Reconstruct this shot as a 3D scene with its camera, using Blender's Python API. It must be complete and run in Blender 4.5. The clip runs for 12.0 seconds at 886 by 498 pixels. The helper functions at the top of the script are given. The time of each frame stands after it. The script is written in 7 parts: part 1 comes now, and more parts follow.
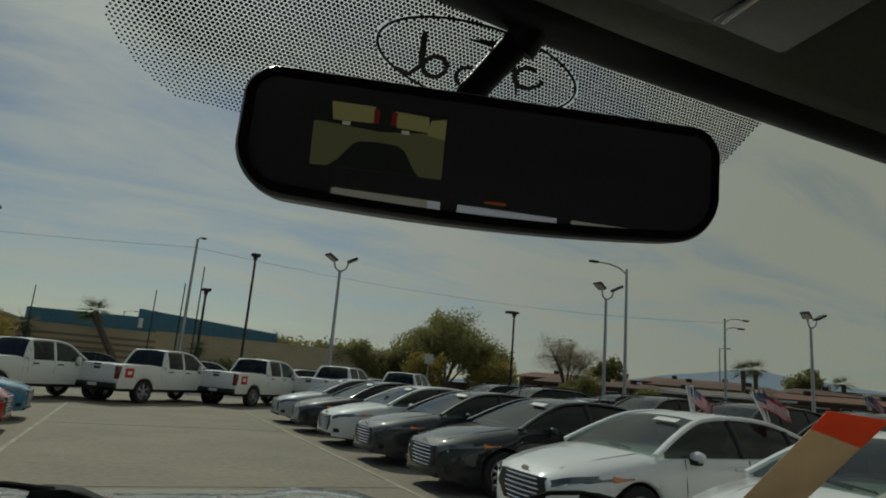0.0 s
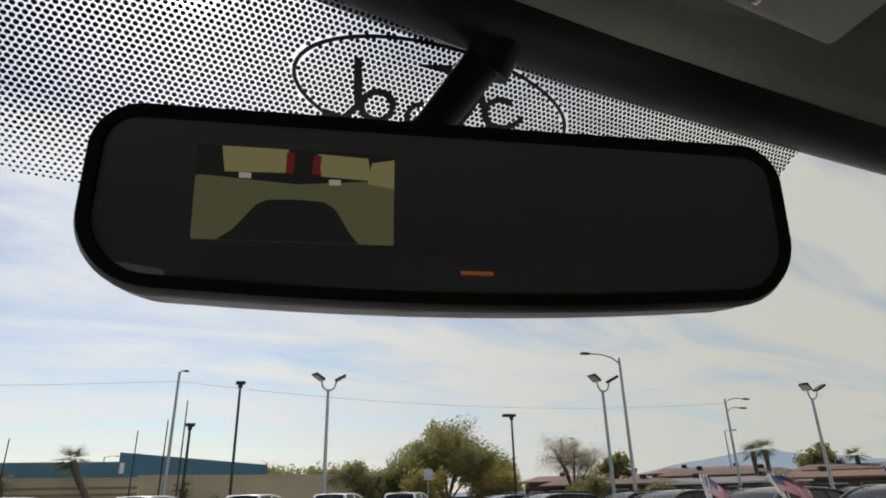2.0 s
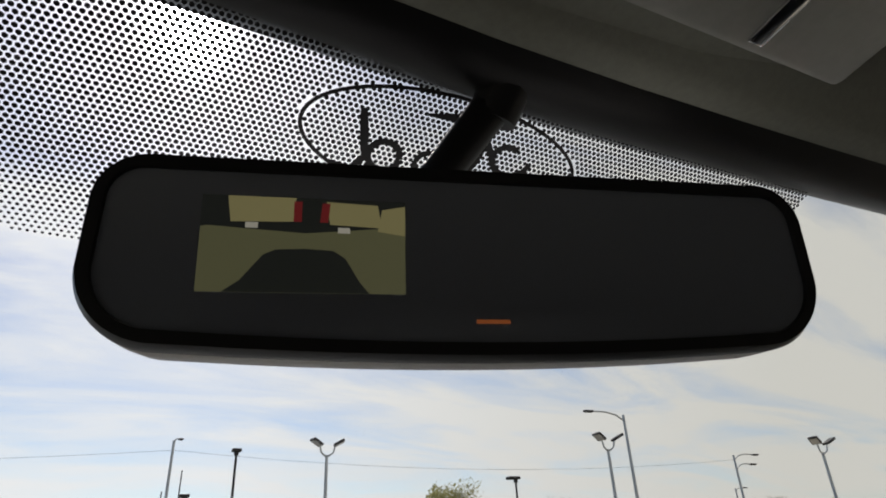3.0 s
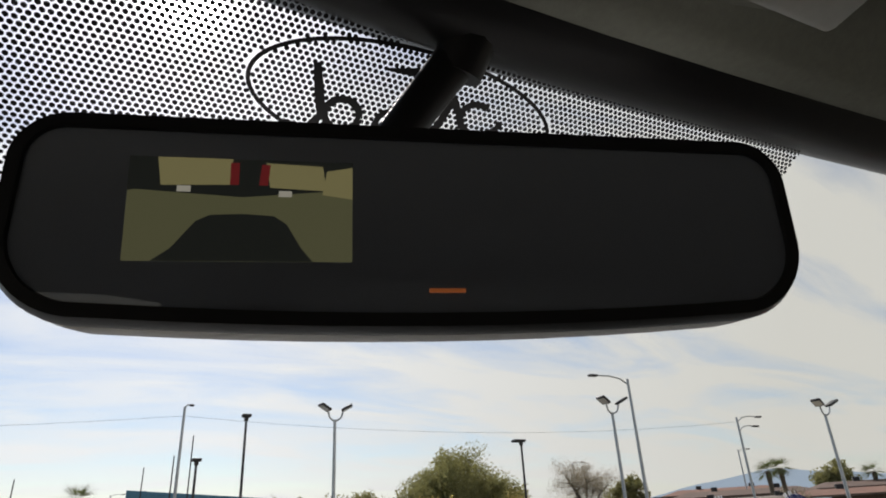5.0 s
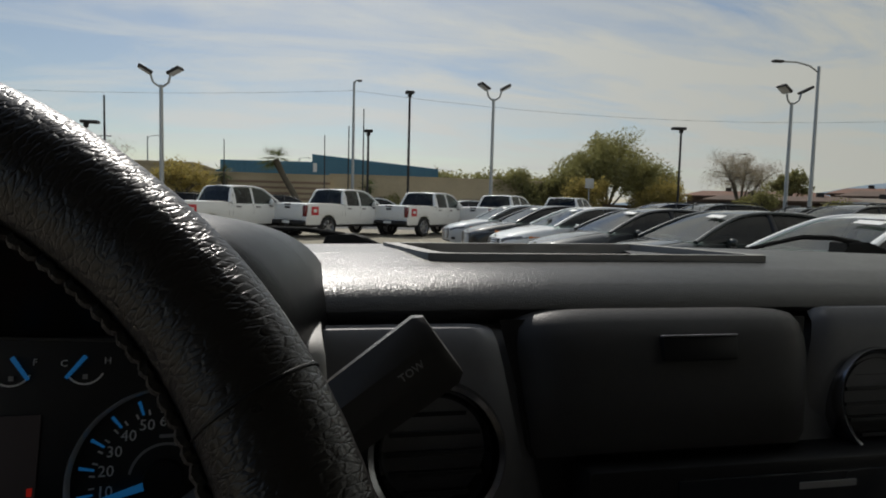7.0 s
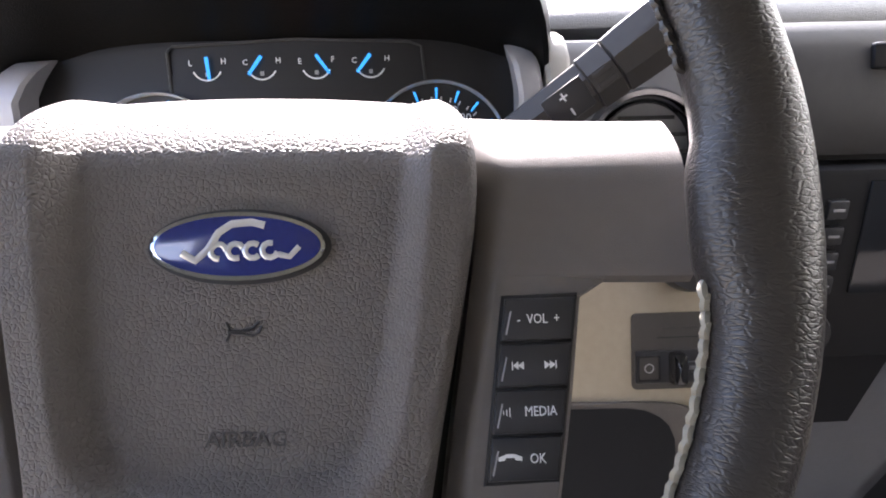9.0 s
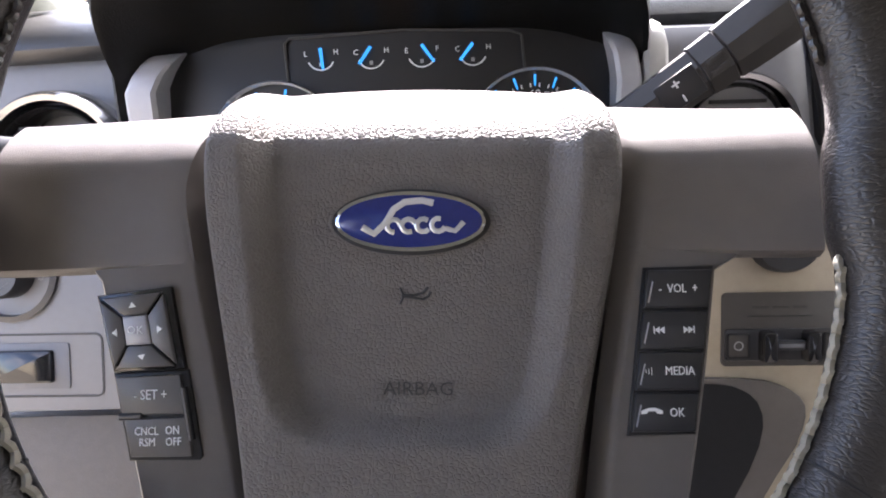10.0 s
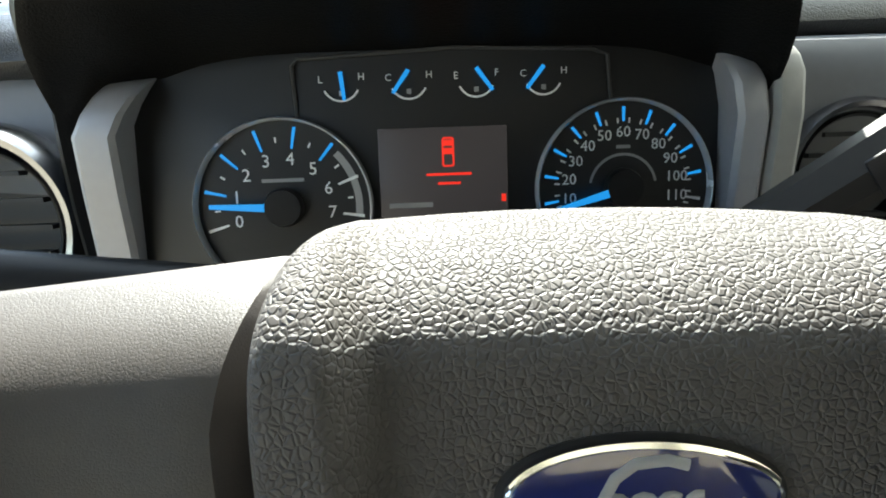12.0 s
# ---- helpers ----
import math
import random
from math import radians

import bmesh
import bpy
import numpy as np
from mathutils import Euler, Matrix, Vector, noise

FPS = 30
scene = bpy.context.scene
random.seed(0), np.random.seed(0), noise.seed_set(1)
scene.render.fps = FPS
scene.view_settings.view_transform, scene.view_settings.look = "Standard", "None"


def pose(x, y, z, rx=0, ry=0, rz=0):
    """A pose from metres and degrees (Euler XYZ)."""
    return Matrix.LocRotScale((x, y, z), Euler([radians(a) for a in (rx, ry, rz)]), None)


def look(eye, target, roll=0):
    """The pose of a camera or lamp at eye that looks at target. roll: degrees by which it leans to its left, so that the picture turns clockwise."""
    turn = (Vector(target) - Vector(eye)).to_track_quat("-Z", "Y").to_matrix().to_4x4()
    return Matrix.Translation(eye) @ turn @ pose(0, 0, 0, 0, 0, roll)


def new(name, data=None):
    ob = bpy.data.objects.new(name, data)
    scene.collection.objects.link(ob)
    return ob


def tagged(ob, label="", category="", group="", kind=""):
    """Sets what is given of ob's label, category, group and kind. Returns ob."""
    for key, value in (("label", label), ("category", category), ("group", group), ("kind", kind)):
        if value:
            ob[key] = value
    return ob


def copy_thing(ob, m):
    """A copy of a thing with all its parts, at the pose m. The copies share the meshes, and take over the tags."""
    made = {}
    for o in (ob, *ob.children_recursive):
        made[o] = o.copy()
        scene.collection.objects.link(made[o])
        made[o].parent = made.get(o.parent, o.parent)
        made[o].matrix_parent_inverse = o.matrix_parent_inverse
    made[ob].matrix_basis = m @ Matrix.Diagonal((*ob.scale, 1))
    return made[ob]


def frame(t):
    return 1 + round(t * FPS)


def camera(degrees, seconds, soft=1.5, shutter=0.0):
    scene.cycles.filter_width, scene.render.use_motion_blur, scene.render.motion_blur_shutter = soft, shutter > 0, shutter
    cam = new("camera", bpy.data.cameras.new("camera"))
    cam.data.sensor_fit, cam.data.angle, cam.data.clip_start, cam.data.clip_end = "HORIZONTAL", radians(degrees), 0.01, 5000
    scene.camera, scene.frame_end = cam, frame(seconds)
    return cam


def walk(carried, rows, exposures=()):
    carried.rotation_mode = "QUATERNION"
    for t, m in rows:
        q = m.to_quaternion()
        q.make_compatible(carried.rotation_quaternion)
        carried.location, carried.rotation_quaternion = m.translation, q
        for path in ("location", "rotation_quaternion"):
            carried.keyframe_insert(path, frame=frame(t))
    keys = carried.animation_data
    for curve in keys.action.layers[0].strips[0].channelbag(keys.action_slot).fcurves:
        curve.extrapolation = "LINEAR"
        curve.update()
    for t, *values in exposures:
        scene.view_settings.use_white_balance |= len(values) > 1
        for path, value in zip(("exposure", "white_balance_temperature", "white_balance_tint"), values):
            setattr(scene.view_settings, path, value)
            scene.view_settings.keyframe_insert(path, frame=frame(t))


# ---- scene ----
cam = camera(70.4, 12.0, soft=1.9)
PATH = [
    (0, (-0.123, -0.156, 1.594), (0.708, 1.615, 2.008), 4.7),
    (0.5, (-0.104, -0.135, 1.606), (0.794, 1.576, 2.12), -1.0),
    (1, (-0.084, -0.101, 1.607), (0.826, 1.6, 2.135), -2.6),
    (1.5, (-0.074, -0.083, 1.619), (0.772, 1.649, 2.152), -2.8),
    (2, (-0.072, -0.067, 1.613), (0.755, 1.598, 2.351), -1.4),
    (2.5, (-0.077, -0.06, 1.614), (0.734, 1.548, 2.485), -2.4),
    (3, (-0.073, -0.057, 1.613), (0.733, 1.533, 2.52), -2.9),
    (5, (-0.052, -0.052, 1.618), (0.755, 1.588, 2.431), -3.1),
    (5.5, (-0.0575, -0.0335, 1.5985), (0.7645, 1.6675, 2.2565), -1.4),
    (6, (-0.096, -0.057, 1.563), (0.654, 1.758, 1.942), 0.3),
    (6.5, (-0.163, -0.07, 1.5), (0.413, 1.844, 1.554), 0.5),
    (7, (-0.243, -0.112, 1.458), (0.169, 1.84, 1.313), 1.5),
    (7.3, (-0.266, -0.124, 1.441), (0.097, 1.829, 1.209), 1.0),
    (7.5, (-0.277, -0.12, 1.433), (0.028, 1.832, 1.119), 0.9),
    (7.7, (-0.289, -0.128, 1.42), (-0.031, 1.822, 1.054), 0.9),
    (9.3, (-0.347, -0.193, 1.39), (-0.322, 1.664, 0.65), -1.2),
    (9.5, (-0.355, -0.198, 1.391), (-0.361, 1.656, 0.642), -1.2),
    (10, (-0.374, -0.21, 1.398), (-0.46, 1.643, 0.651), -2.2),
    (10.5, (-0.383, -0.222, 1.402), (-0.53, 1.63, 0.663), -2.8),
    (11, (-0.381, -0.223, 1.401), (-0.524, 1.63, 0.661), -2.9),
    (11.5, (-0.41, -0.185, 1.403), (-0.465, 1.653, 0.616), -1.9),
    (11.8, (-0.434, -0.125, 1.414), (-0.431, 1.706, 0.61), -2.8),
    (12, (-0.436, -0.083, 1.418), (-0.397, 1.738, 0.593), -1.7),
]
EXPOSURES = [(0.0, -1.2, 6450, 0), (0.5, -0.8, 6400, 4), (1.0, -0.4, 6350, 10), (1.5, -0.05, 6300, 12), (2.5, 0.1, 6350, 16), (5.0, 0.2, 6350, 16), (5.5, 0.2, 6300, 16), (6.0, -0.3, 6400, 10), (6.5, -0.75, 6400, 8), (7.0, -0.35, 6400, 12), (7.5, 0.3, 6350, 16), (7.7, 0.7, 6300, 18), (9.3, 3.85, 6250, 24), (10.0, 3.6, 6250, 24), (10.5, 3.45, 6250, 22), (11.0, 3.35, 6250, 20), (11.5, 3.15, 6250, 14), (12.0, 2.7, 6250, 2)]
walk(cam, [(t, look(eye, target, roll)) for t, eye, target, roll in PATH], EXPOSURES)

# ==== world and light ====
SUN_AZIMUTH, SUN_ELEVATION = radians(-1.0), radians(43.5)
world = bpy.data.worlds.new("sky")
scene.world = world
world.use_nodes = True
wn, wl = world.node_tree.nodes, world.node_tree.links
wn.clear()
w_out, w_bg, w_sky = wn.new("ShaderNodeOutputWorld"), wn.new("ShaderNodeBackground"), wn.new("ShaderNodeTexSky")
w_sky.sky_type, w_sky.sun_disc = "NISHITA", False
w_sky.sun_elevation, w_sky.sun_rotation = SUN_ELEVATION, SUN_AZIMUTH
w_sky.dust_density, w_sky.air_density = 0.7, 1.0
w_bg.inputs["Strength"].default_value = 0.085
# thin cirrus: streaks of cloud laid over the sky, on a flat layer high above
w_tc, w_sep = wn.new("ShaderNodeTexCoord"), wn.new("ShaderNodeSeparateXYZ")
wl.new(w_tc.outputs["Generated"], w_sep.inputs[0])


def world_math(op, a, b):
    n = wn.new("ShaderNodeMath")
    n.operation = op
    for socket, v in zip(n.inputs, (a, b)):
        if isinstance(v, (int, float)):
            socket.default_value = v
        else:
            wl.new(v, socket)
    return n.outputs[0]


lifted = world_math("ADD", world_math("MAXIMUM", w_sep.outputs[2], 0.0), 0.16)
w_flat = wn.new("ShaderNodeCombineXYZ")
wl.new(world_math("DIVIDE", w_sep.outputs[0], lifted), w_flat.inputs[0])
wl.new(world_math("DIVIDE", w_sep.outputs[1], lifted), w_flat.inputs[1])
w_map = wn.new("ShaderNodeMapping")
w_map.inputs["Rotation"].default_value = (0, 0, radians(-24))
w_map.inputs["Scale"].default_value = (0.55, 1.5, 1)
wl.new(w_flat.outputs[0], w_map.inputs[0])
w_n1 = wn.new("ShaderNodeTexNoise")
w_n1.inputs["Scale"].default_value, w_n1.inputs["Detail"].default_value = 1.6, 10
w_n1.inputs["Roughness"].default_value, w_n1.inputs["Distortion"].default_value = 0.6, 0.7
wl.new(w_map.outputs[0], w_n1.inputs["Vector"])
w_ramp = wn.new("ShaderNodeValToRGB")
w_ramp.color_ramp.elements[0].position, w_ramp.color_ramp.elements[1].position = 0.37, 0.66
wl.new(world_math("ADD", w_n1.outputs["Fac"], world_math("MULTIPLY", w_sep.outputs[0], 0.2)), w_ramp.inputs[0])
w_mix = wn.new("ShaderNodeMix")
w_mix.data_type = "RGBA"
wl.new(w_ramp.outputs[0], w_mix.inputs["Factor"])
wl.new(w_sky.outputs[0], w_mix.inputs["A"])
w_cream = wn.new("ShaderNodeMix")
w_cream.data_type = "RGBA"
w_cream.inputs["A"].default_value, w_cream.inputs["B"].default_value = (9.6, 9.6, 9.3, 1), (6.9, 6.75, 6.0, 1)
w_side = wn.new("ShaderNodeMapRange")
w_side.inputs["From Min"].default_value, w_side.inputs["From Max"].default_value = 0.1, 0.8
wl.new(w_sep.outputs[0], w_side.inputs["Value"])
wl.new(w_side.outputs[0], w_cream.inputs["Factor"])
wl.new(w_cream.outputs["Result"], w_mix.inputs["B"])
w_dot = wn.new("ShaderNodeVectorMath")
w_dot.operation = "DOT_PRODUCT"
wl.new(w_tc.outputs["Generated"], w_dot.inputs[0])
w_dot.inputs[1].default_value = (math.sin(SUN_AZIMUTH) * math.cos(SUN_ELEVATION), math.cos(SUN_AZIMUTH) * math.cos(SUN_ELEVATION), math.sin(SUN_ELEVATION))
near_sun = world_math("MAXIMUM", w_dot.outputs["Value"], 0.0)
haze = world_math("ADD", world_math("MULTIPLY", world_math("POWER", near_sun, 40.0), 6.0), world_math("MULTIPLY", world_math("POWER", near_sun, 1400.0), 260.0))
w_add = wn.new("ShaderNodeVectorMath")
w_add.operation = "ADD"
wl.new(w_mix.outputs["Result"], w_add.inputs[0])
wl.new(haze, w_add.inputs[1])
wl.new(w_add.outputs[0], w_bg.inputs["Color"])
wl.new(w_bg.outputs[0], w_out.inputs[0])

sun_data = bpy.data.lights.new("sun", "SUN")
sun_data.energy, sun_data.angle, sun_data.color = 3.6, radians(0.9), (1.0, 0.95, 0.86)
sun = new("sun", sun_data)
sun.matrix_world = look((0, 0, 60), Vector((0, 0, 60)) - 10 * Vector((math.sin(SUN_AZIMUTH) * math.cos(SUN_ELEVATION), math.cos(SUN_AZIMUTH) * math.cos(SUN_ELEVATION), math.sin(SUN_ELEVATION))))


# ==== materials ====
def material(name, color, rough=0.6, metal=0.0, vary=0.12, scale=8.0, bump=0.0, bump_scale=None, cells=False, coat=0.0, spec=0.5, by_object=False, fine=None):
    """A surface with tone variation at two scales and an optional fine relief."""
    m = bpy.data.materials.new(name)
    m.use_nodes = True
    n, l = m.node_tree.nodes, m.node_tree.links
    b = n["Principled BSDF"]
    b.inputs["Roughness"].default_value, b.inputs["Metallic"].default_value = rough, metal
    b.inputs["Coat Weight"].default_value, b.inputs["Coat Roughness"].default_value = coat, 0.04
    b.inputs["Specular IOR Level"].default_value = spec
    tc = n.new("ShaderNodeTexCoord")
    big, small = n.new("ShaderNodeTexNoise"), n.new("ShaderNodeTexNoise")
    big.inputs["Scale"].default_value, big.inputs["Detail"].default_value = scale, 4
    small.inputs["Scale"].default_value, small.inputs["Detail"].default_value = (fine or scale * 11), 3
    for t in (big, small):
        l.new(tc.outputs["Object"], t.inputs["Vector"])
    add = n.new("ShaderNodeMath")
    add.operation = "ADD"
    l.new(big.outputs["Fac"], add.inputs[0])
    l.new(small.outputs["Fac"], add.inputs[1])
    rng = n.new("ShaderNodeMapRange")
    rng.inputs["From Min"].default_value, rng.inputs["From Max"].default_value = 0.6, 1.4
    rng.inputs["To Min"].default_value, rng.inputs["To Max"].default_value = 1 - vary, 1 + vary
    l.new(add.outputs[0], rng.inputs["Value"])
    mul = n.new("ShaderNodeVectorMath")
    mul.operation = "SCALE"
    if by_object:
        info = n.new("ShaderNodeObjectInfo")
        l.new(info.outputs["Color"], mul.inputs[0])
    else:
        mul.inputs[0].default_value = color[:3]
    l.new(rng.outputs[0], mul.inputs["Scale"])
    l.new(mul.outputs[0], b.inputs["Base Color"])
    r2 = n.new("ShaderNodeMapRange")
    r2.inputs["To Min"].default_value, r2.inputs["To Max"].default_value = max(rough - 0.08, 0.02), min(rough + 0.08, 1)
    l.new(big.outputs["Fac"], r2.inputs["Value"])
    l.new(r2.outputs[0], b.inputs["Roughness"])
    if bump:
        bn = n.new("ShaderNodeBump")
        bn.inputs["Strength"].default_value = bump
        bn.inputs["Distance"].default_value = 0.35 / (bump_scale or 40)
        if cells:
            v = n.new("ShaderNodeTexVoronoi")
            v.feature = "DISTANCE_TO_EDGE"
            v.inputs["Scale"].default_value = bump_scale or 40
            warp = n.new("ShaderNodeTexNoise")
            warp.inputs["Scale"].default_value = (bump_scale or 40) * 0.5
            va = n.new("ShaderNodeVectorMath")
            va.operation = "MULTIPLY_ADD"
            va.inputs[1].default_value = (0.9 / (bump_scale or 40),) * 3
            l.new(warp.outputs["Color"], va.inputs[0])
            l.new(tc.outputs["Object"], va.inputs[2])
            l.new(tc.outputs["Object"], warp.inputs["Vector"])
            l.new(va.outputs[0], v.inputs["Vector"])
            clip = n.new("ShaderNodeMath")
            clip.operation = "MINIMUM"
            clip.inputs[1].default_value = 0.22
            l.new(v.outputs["Distance"], clip.inputs[0])
            l.new(clip.outputs[0], bn.inputs["Height"])
            bn.inputs["Distance"].default_value = 1.2 / (bump_scale or 40)
        else:
            v = n.new("ShaderNodeTexNoise")
            v.inputs["Scale"].default_value, v.inputs["Detail"].default_value = bump_scale or 40, 4
            l.new(tc.outputs["Object"], v.inputs["Vector"])
            l.new(v.outputs["Fac"], bn.inputs["Height"])
        l.new(bn.outputs[0], b.inputs["Normal"])
    return m


def thin(name, color, share=0.5, vary=0.3, scale=0.5, fine=4.0):
    """Leaf or paper: scatters light back and lets some through."""
    m = material(name, color, 0.85, vary=vary, scale=scale, fine=fine)
    n, l = m.node_tree.nodes, m.node_tree.links
    b, out = n["Principled BSDF"], n["Material Output"]
    t, x = n.new("ShaderNodeBsdfTranslucent"), n.new("ShaderNodeMixShader")
    x.inputs[0].default_value = share
    l.new(b.inputs["Base Color"].links[0].from_socket, t.inputs[0])
    l.new(b.outputs[0], x.inputs[1])
    l.new(t.outputs[0], x.inputs[2])
    l.new(x.outputs[0], out.inputs[0])
    return m


def glow(name, color, strength):
    m = bpy.data.materials.new(name)
    m.use_nodes = True
    b = m.node_tree.nodes["Principled BSDF"]
    b.inputs["Base Color"].default_value = (*[0.2 * c for c in color[:3]], 1)
    b.inputs["Emission Color"].default_value = (*color[:3], 1)
    b.inputs["Emission Strength"].default_value = strength
    b.inputs["Roughness"].default_value = 0.4
    return m


def clear_glass(name, tint, least, most, power=4.0):
    """Thin glass: lets light straight through with a tint, and reflects more at a low angle."""
    m = bpy.data.materials.new(name)
    m.use_nodes = True
    n, l = m.node_tree.nodes, m.node_tree.links
    n.remove(n["Principled BSDF"])
    t, g, f, x = n.new("ShaderNodeBsdfTransparent"), n.new("ShaderNodeBsdfGlossy"), n.new("ShaderNodeLayerWeight"), n.new("ShaderNodeMixShader")
    t.inputs[0].default_value, g.inputs[0].default_value = (*tint, 1), (1, 1, 1, 1)
    g.inputs["Roughness"].default_value = 0.0
    p, r = n.new("ShaderNodeMath"), n.new("ShaderNodeMapRange")
    p.operation, p.inputs[1].default_value = "POWER", power
    r.inputs["To Min"].default_value, r.inputs["To Max"].default_value = least, most
    l.new(f.outputs["Facing"], p.inputs[0])
    l.new(p.outputs[0], r.inputs["Value"])
    l.new(r.outputs[0], x.inputs[0])
    l.new(t.outputs[0], x.inputs[1])
    l.new(g.outputs[0], x.inputs[2])
    l.new(x.outputs[0], n["Material Output"].inputs[0])
    return m


def rim_hide(name, color, rough):
    """Wrapped leather: cross wrinkles round the rim over a fine cell grain."""
    m = material(name, color, rough, vary=0.14, scale=20, spec=0.5)
    n, l = m.node_tree.nodes, m.node_tree.links
    b, tc = n["Principled BSDF"], n.new("ShaderNodeTexCoord")
    sep, ang, rad, com = n.new("ShaderNodeSeparateXYZ"), n.new("ShaderNodeMath"), n.new("ShaderNodeVectorMath"), n.new("ShaderNodeCombineXYZ")
    l.new(tc.outputs["Object"], sep.inputs[0])
    l.new(tc.outputs["Object"], rad.inputs[0])
    ang.operation, rad.operation = "ARCTAN2", "LENGTH"
    l.new(sep.outputs["Y"], ang.inputs[0])
    l.new(sep.outputs["X"], ang.inputs[1])
    for source, k, slot_ in ((ang.outputs[0], 0.17, 0), (rad.outputs["Value"], 0.42, 1), (sep.outputs["Z"], 0.42, 2)):
        mul = n.new("ShaderNodeMath")
        mul.operation, mul.inputs[1].default_value = "MULTIPLY", k
        l.new(source, mul.inputs[0])
        l.new(mul.outputs[0], com.inputs[slot_])
    warp, add = n.new("ShaderNodeTexNoise"), n.new("ShaderNodeVectorMath")
    warp.inputs["Scale"].default_value, warp.inputs["Detail"].default_value = 260, 3
    l.new(com.outputs[0], warp.inputs["Vector"])
    add.operation, add.inputs[1].default_value = "MULTIPLY_ADD", (0.0022,) * 3
    l.new(warp.outputs["Color"], add.inputs[0])
    l.new(com.outputs[0], add.inputs[2])
    last = None
    for size, strength in ((600, 0.34), (1500, 0.18)):
        cell, clip, bn = n.new("ShaderNodeTexVoronoi"), n.new("ShaderNodeMath"), n.new("ShaderNodeBump")
        cell.feature = "DISTANCE_TO_EDGE"
        cell.inputs["Scale"].default_value = size
        l.new(add.outputs[0], cell.inputs["Vector"])
        clip.operation, clip.inputs[1].default_value = "MINIMUM", 0.2
        l.new(cell.outputs["Distance"], clip.inputs[0])
        l.new(clip.outputs[0], bn.inputs["Height"])
        bn.inputs["Strength"].default_value, bn.inputs["Distance"].default_value = strength, 1.3 / size
        if last:
            l.new(last, bn.inputs["Normal"])
        last = bn.outputs[0]
    l.new(last, b.inputs["Normal"])
    return m


def mirror_coat(name, tone, veil):
    """Dimmed mirror glass; the sun's glare over it is mixed in as a diffuse veil."""
    m = bpy.data.materials.new(name)
    m.use_nodes = True
    n, l = m.node_tree.nodes, m.node_tree.links
    n.remove(n["Principled BSDF"])
    g, d, x = n.new("ShaderNodeBsdfGlossy"), n.new("ShaderNodeBsdfDiffuse"), n.new("ShaderNodeMixShader")
    g.inputs[0].default_value, g.inputs["Roughness"].default_value = (*tone, 1), 0.0
    d.inputs[0].default_value = (*veil, 1)
    x.inputs[0].default_value = 0.24
    l.new(g.outputs[0], x.inputs[1])
    l.new(d.outputs[0], x.inputs[2])
    l.new(x.outputs[0], n["Material Output"].inputs[0])
    return m


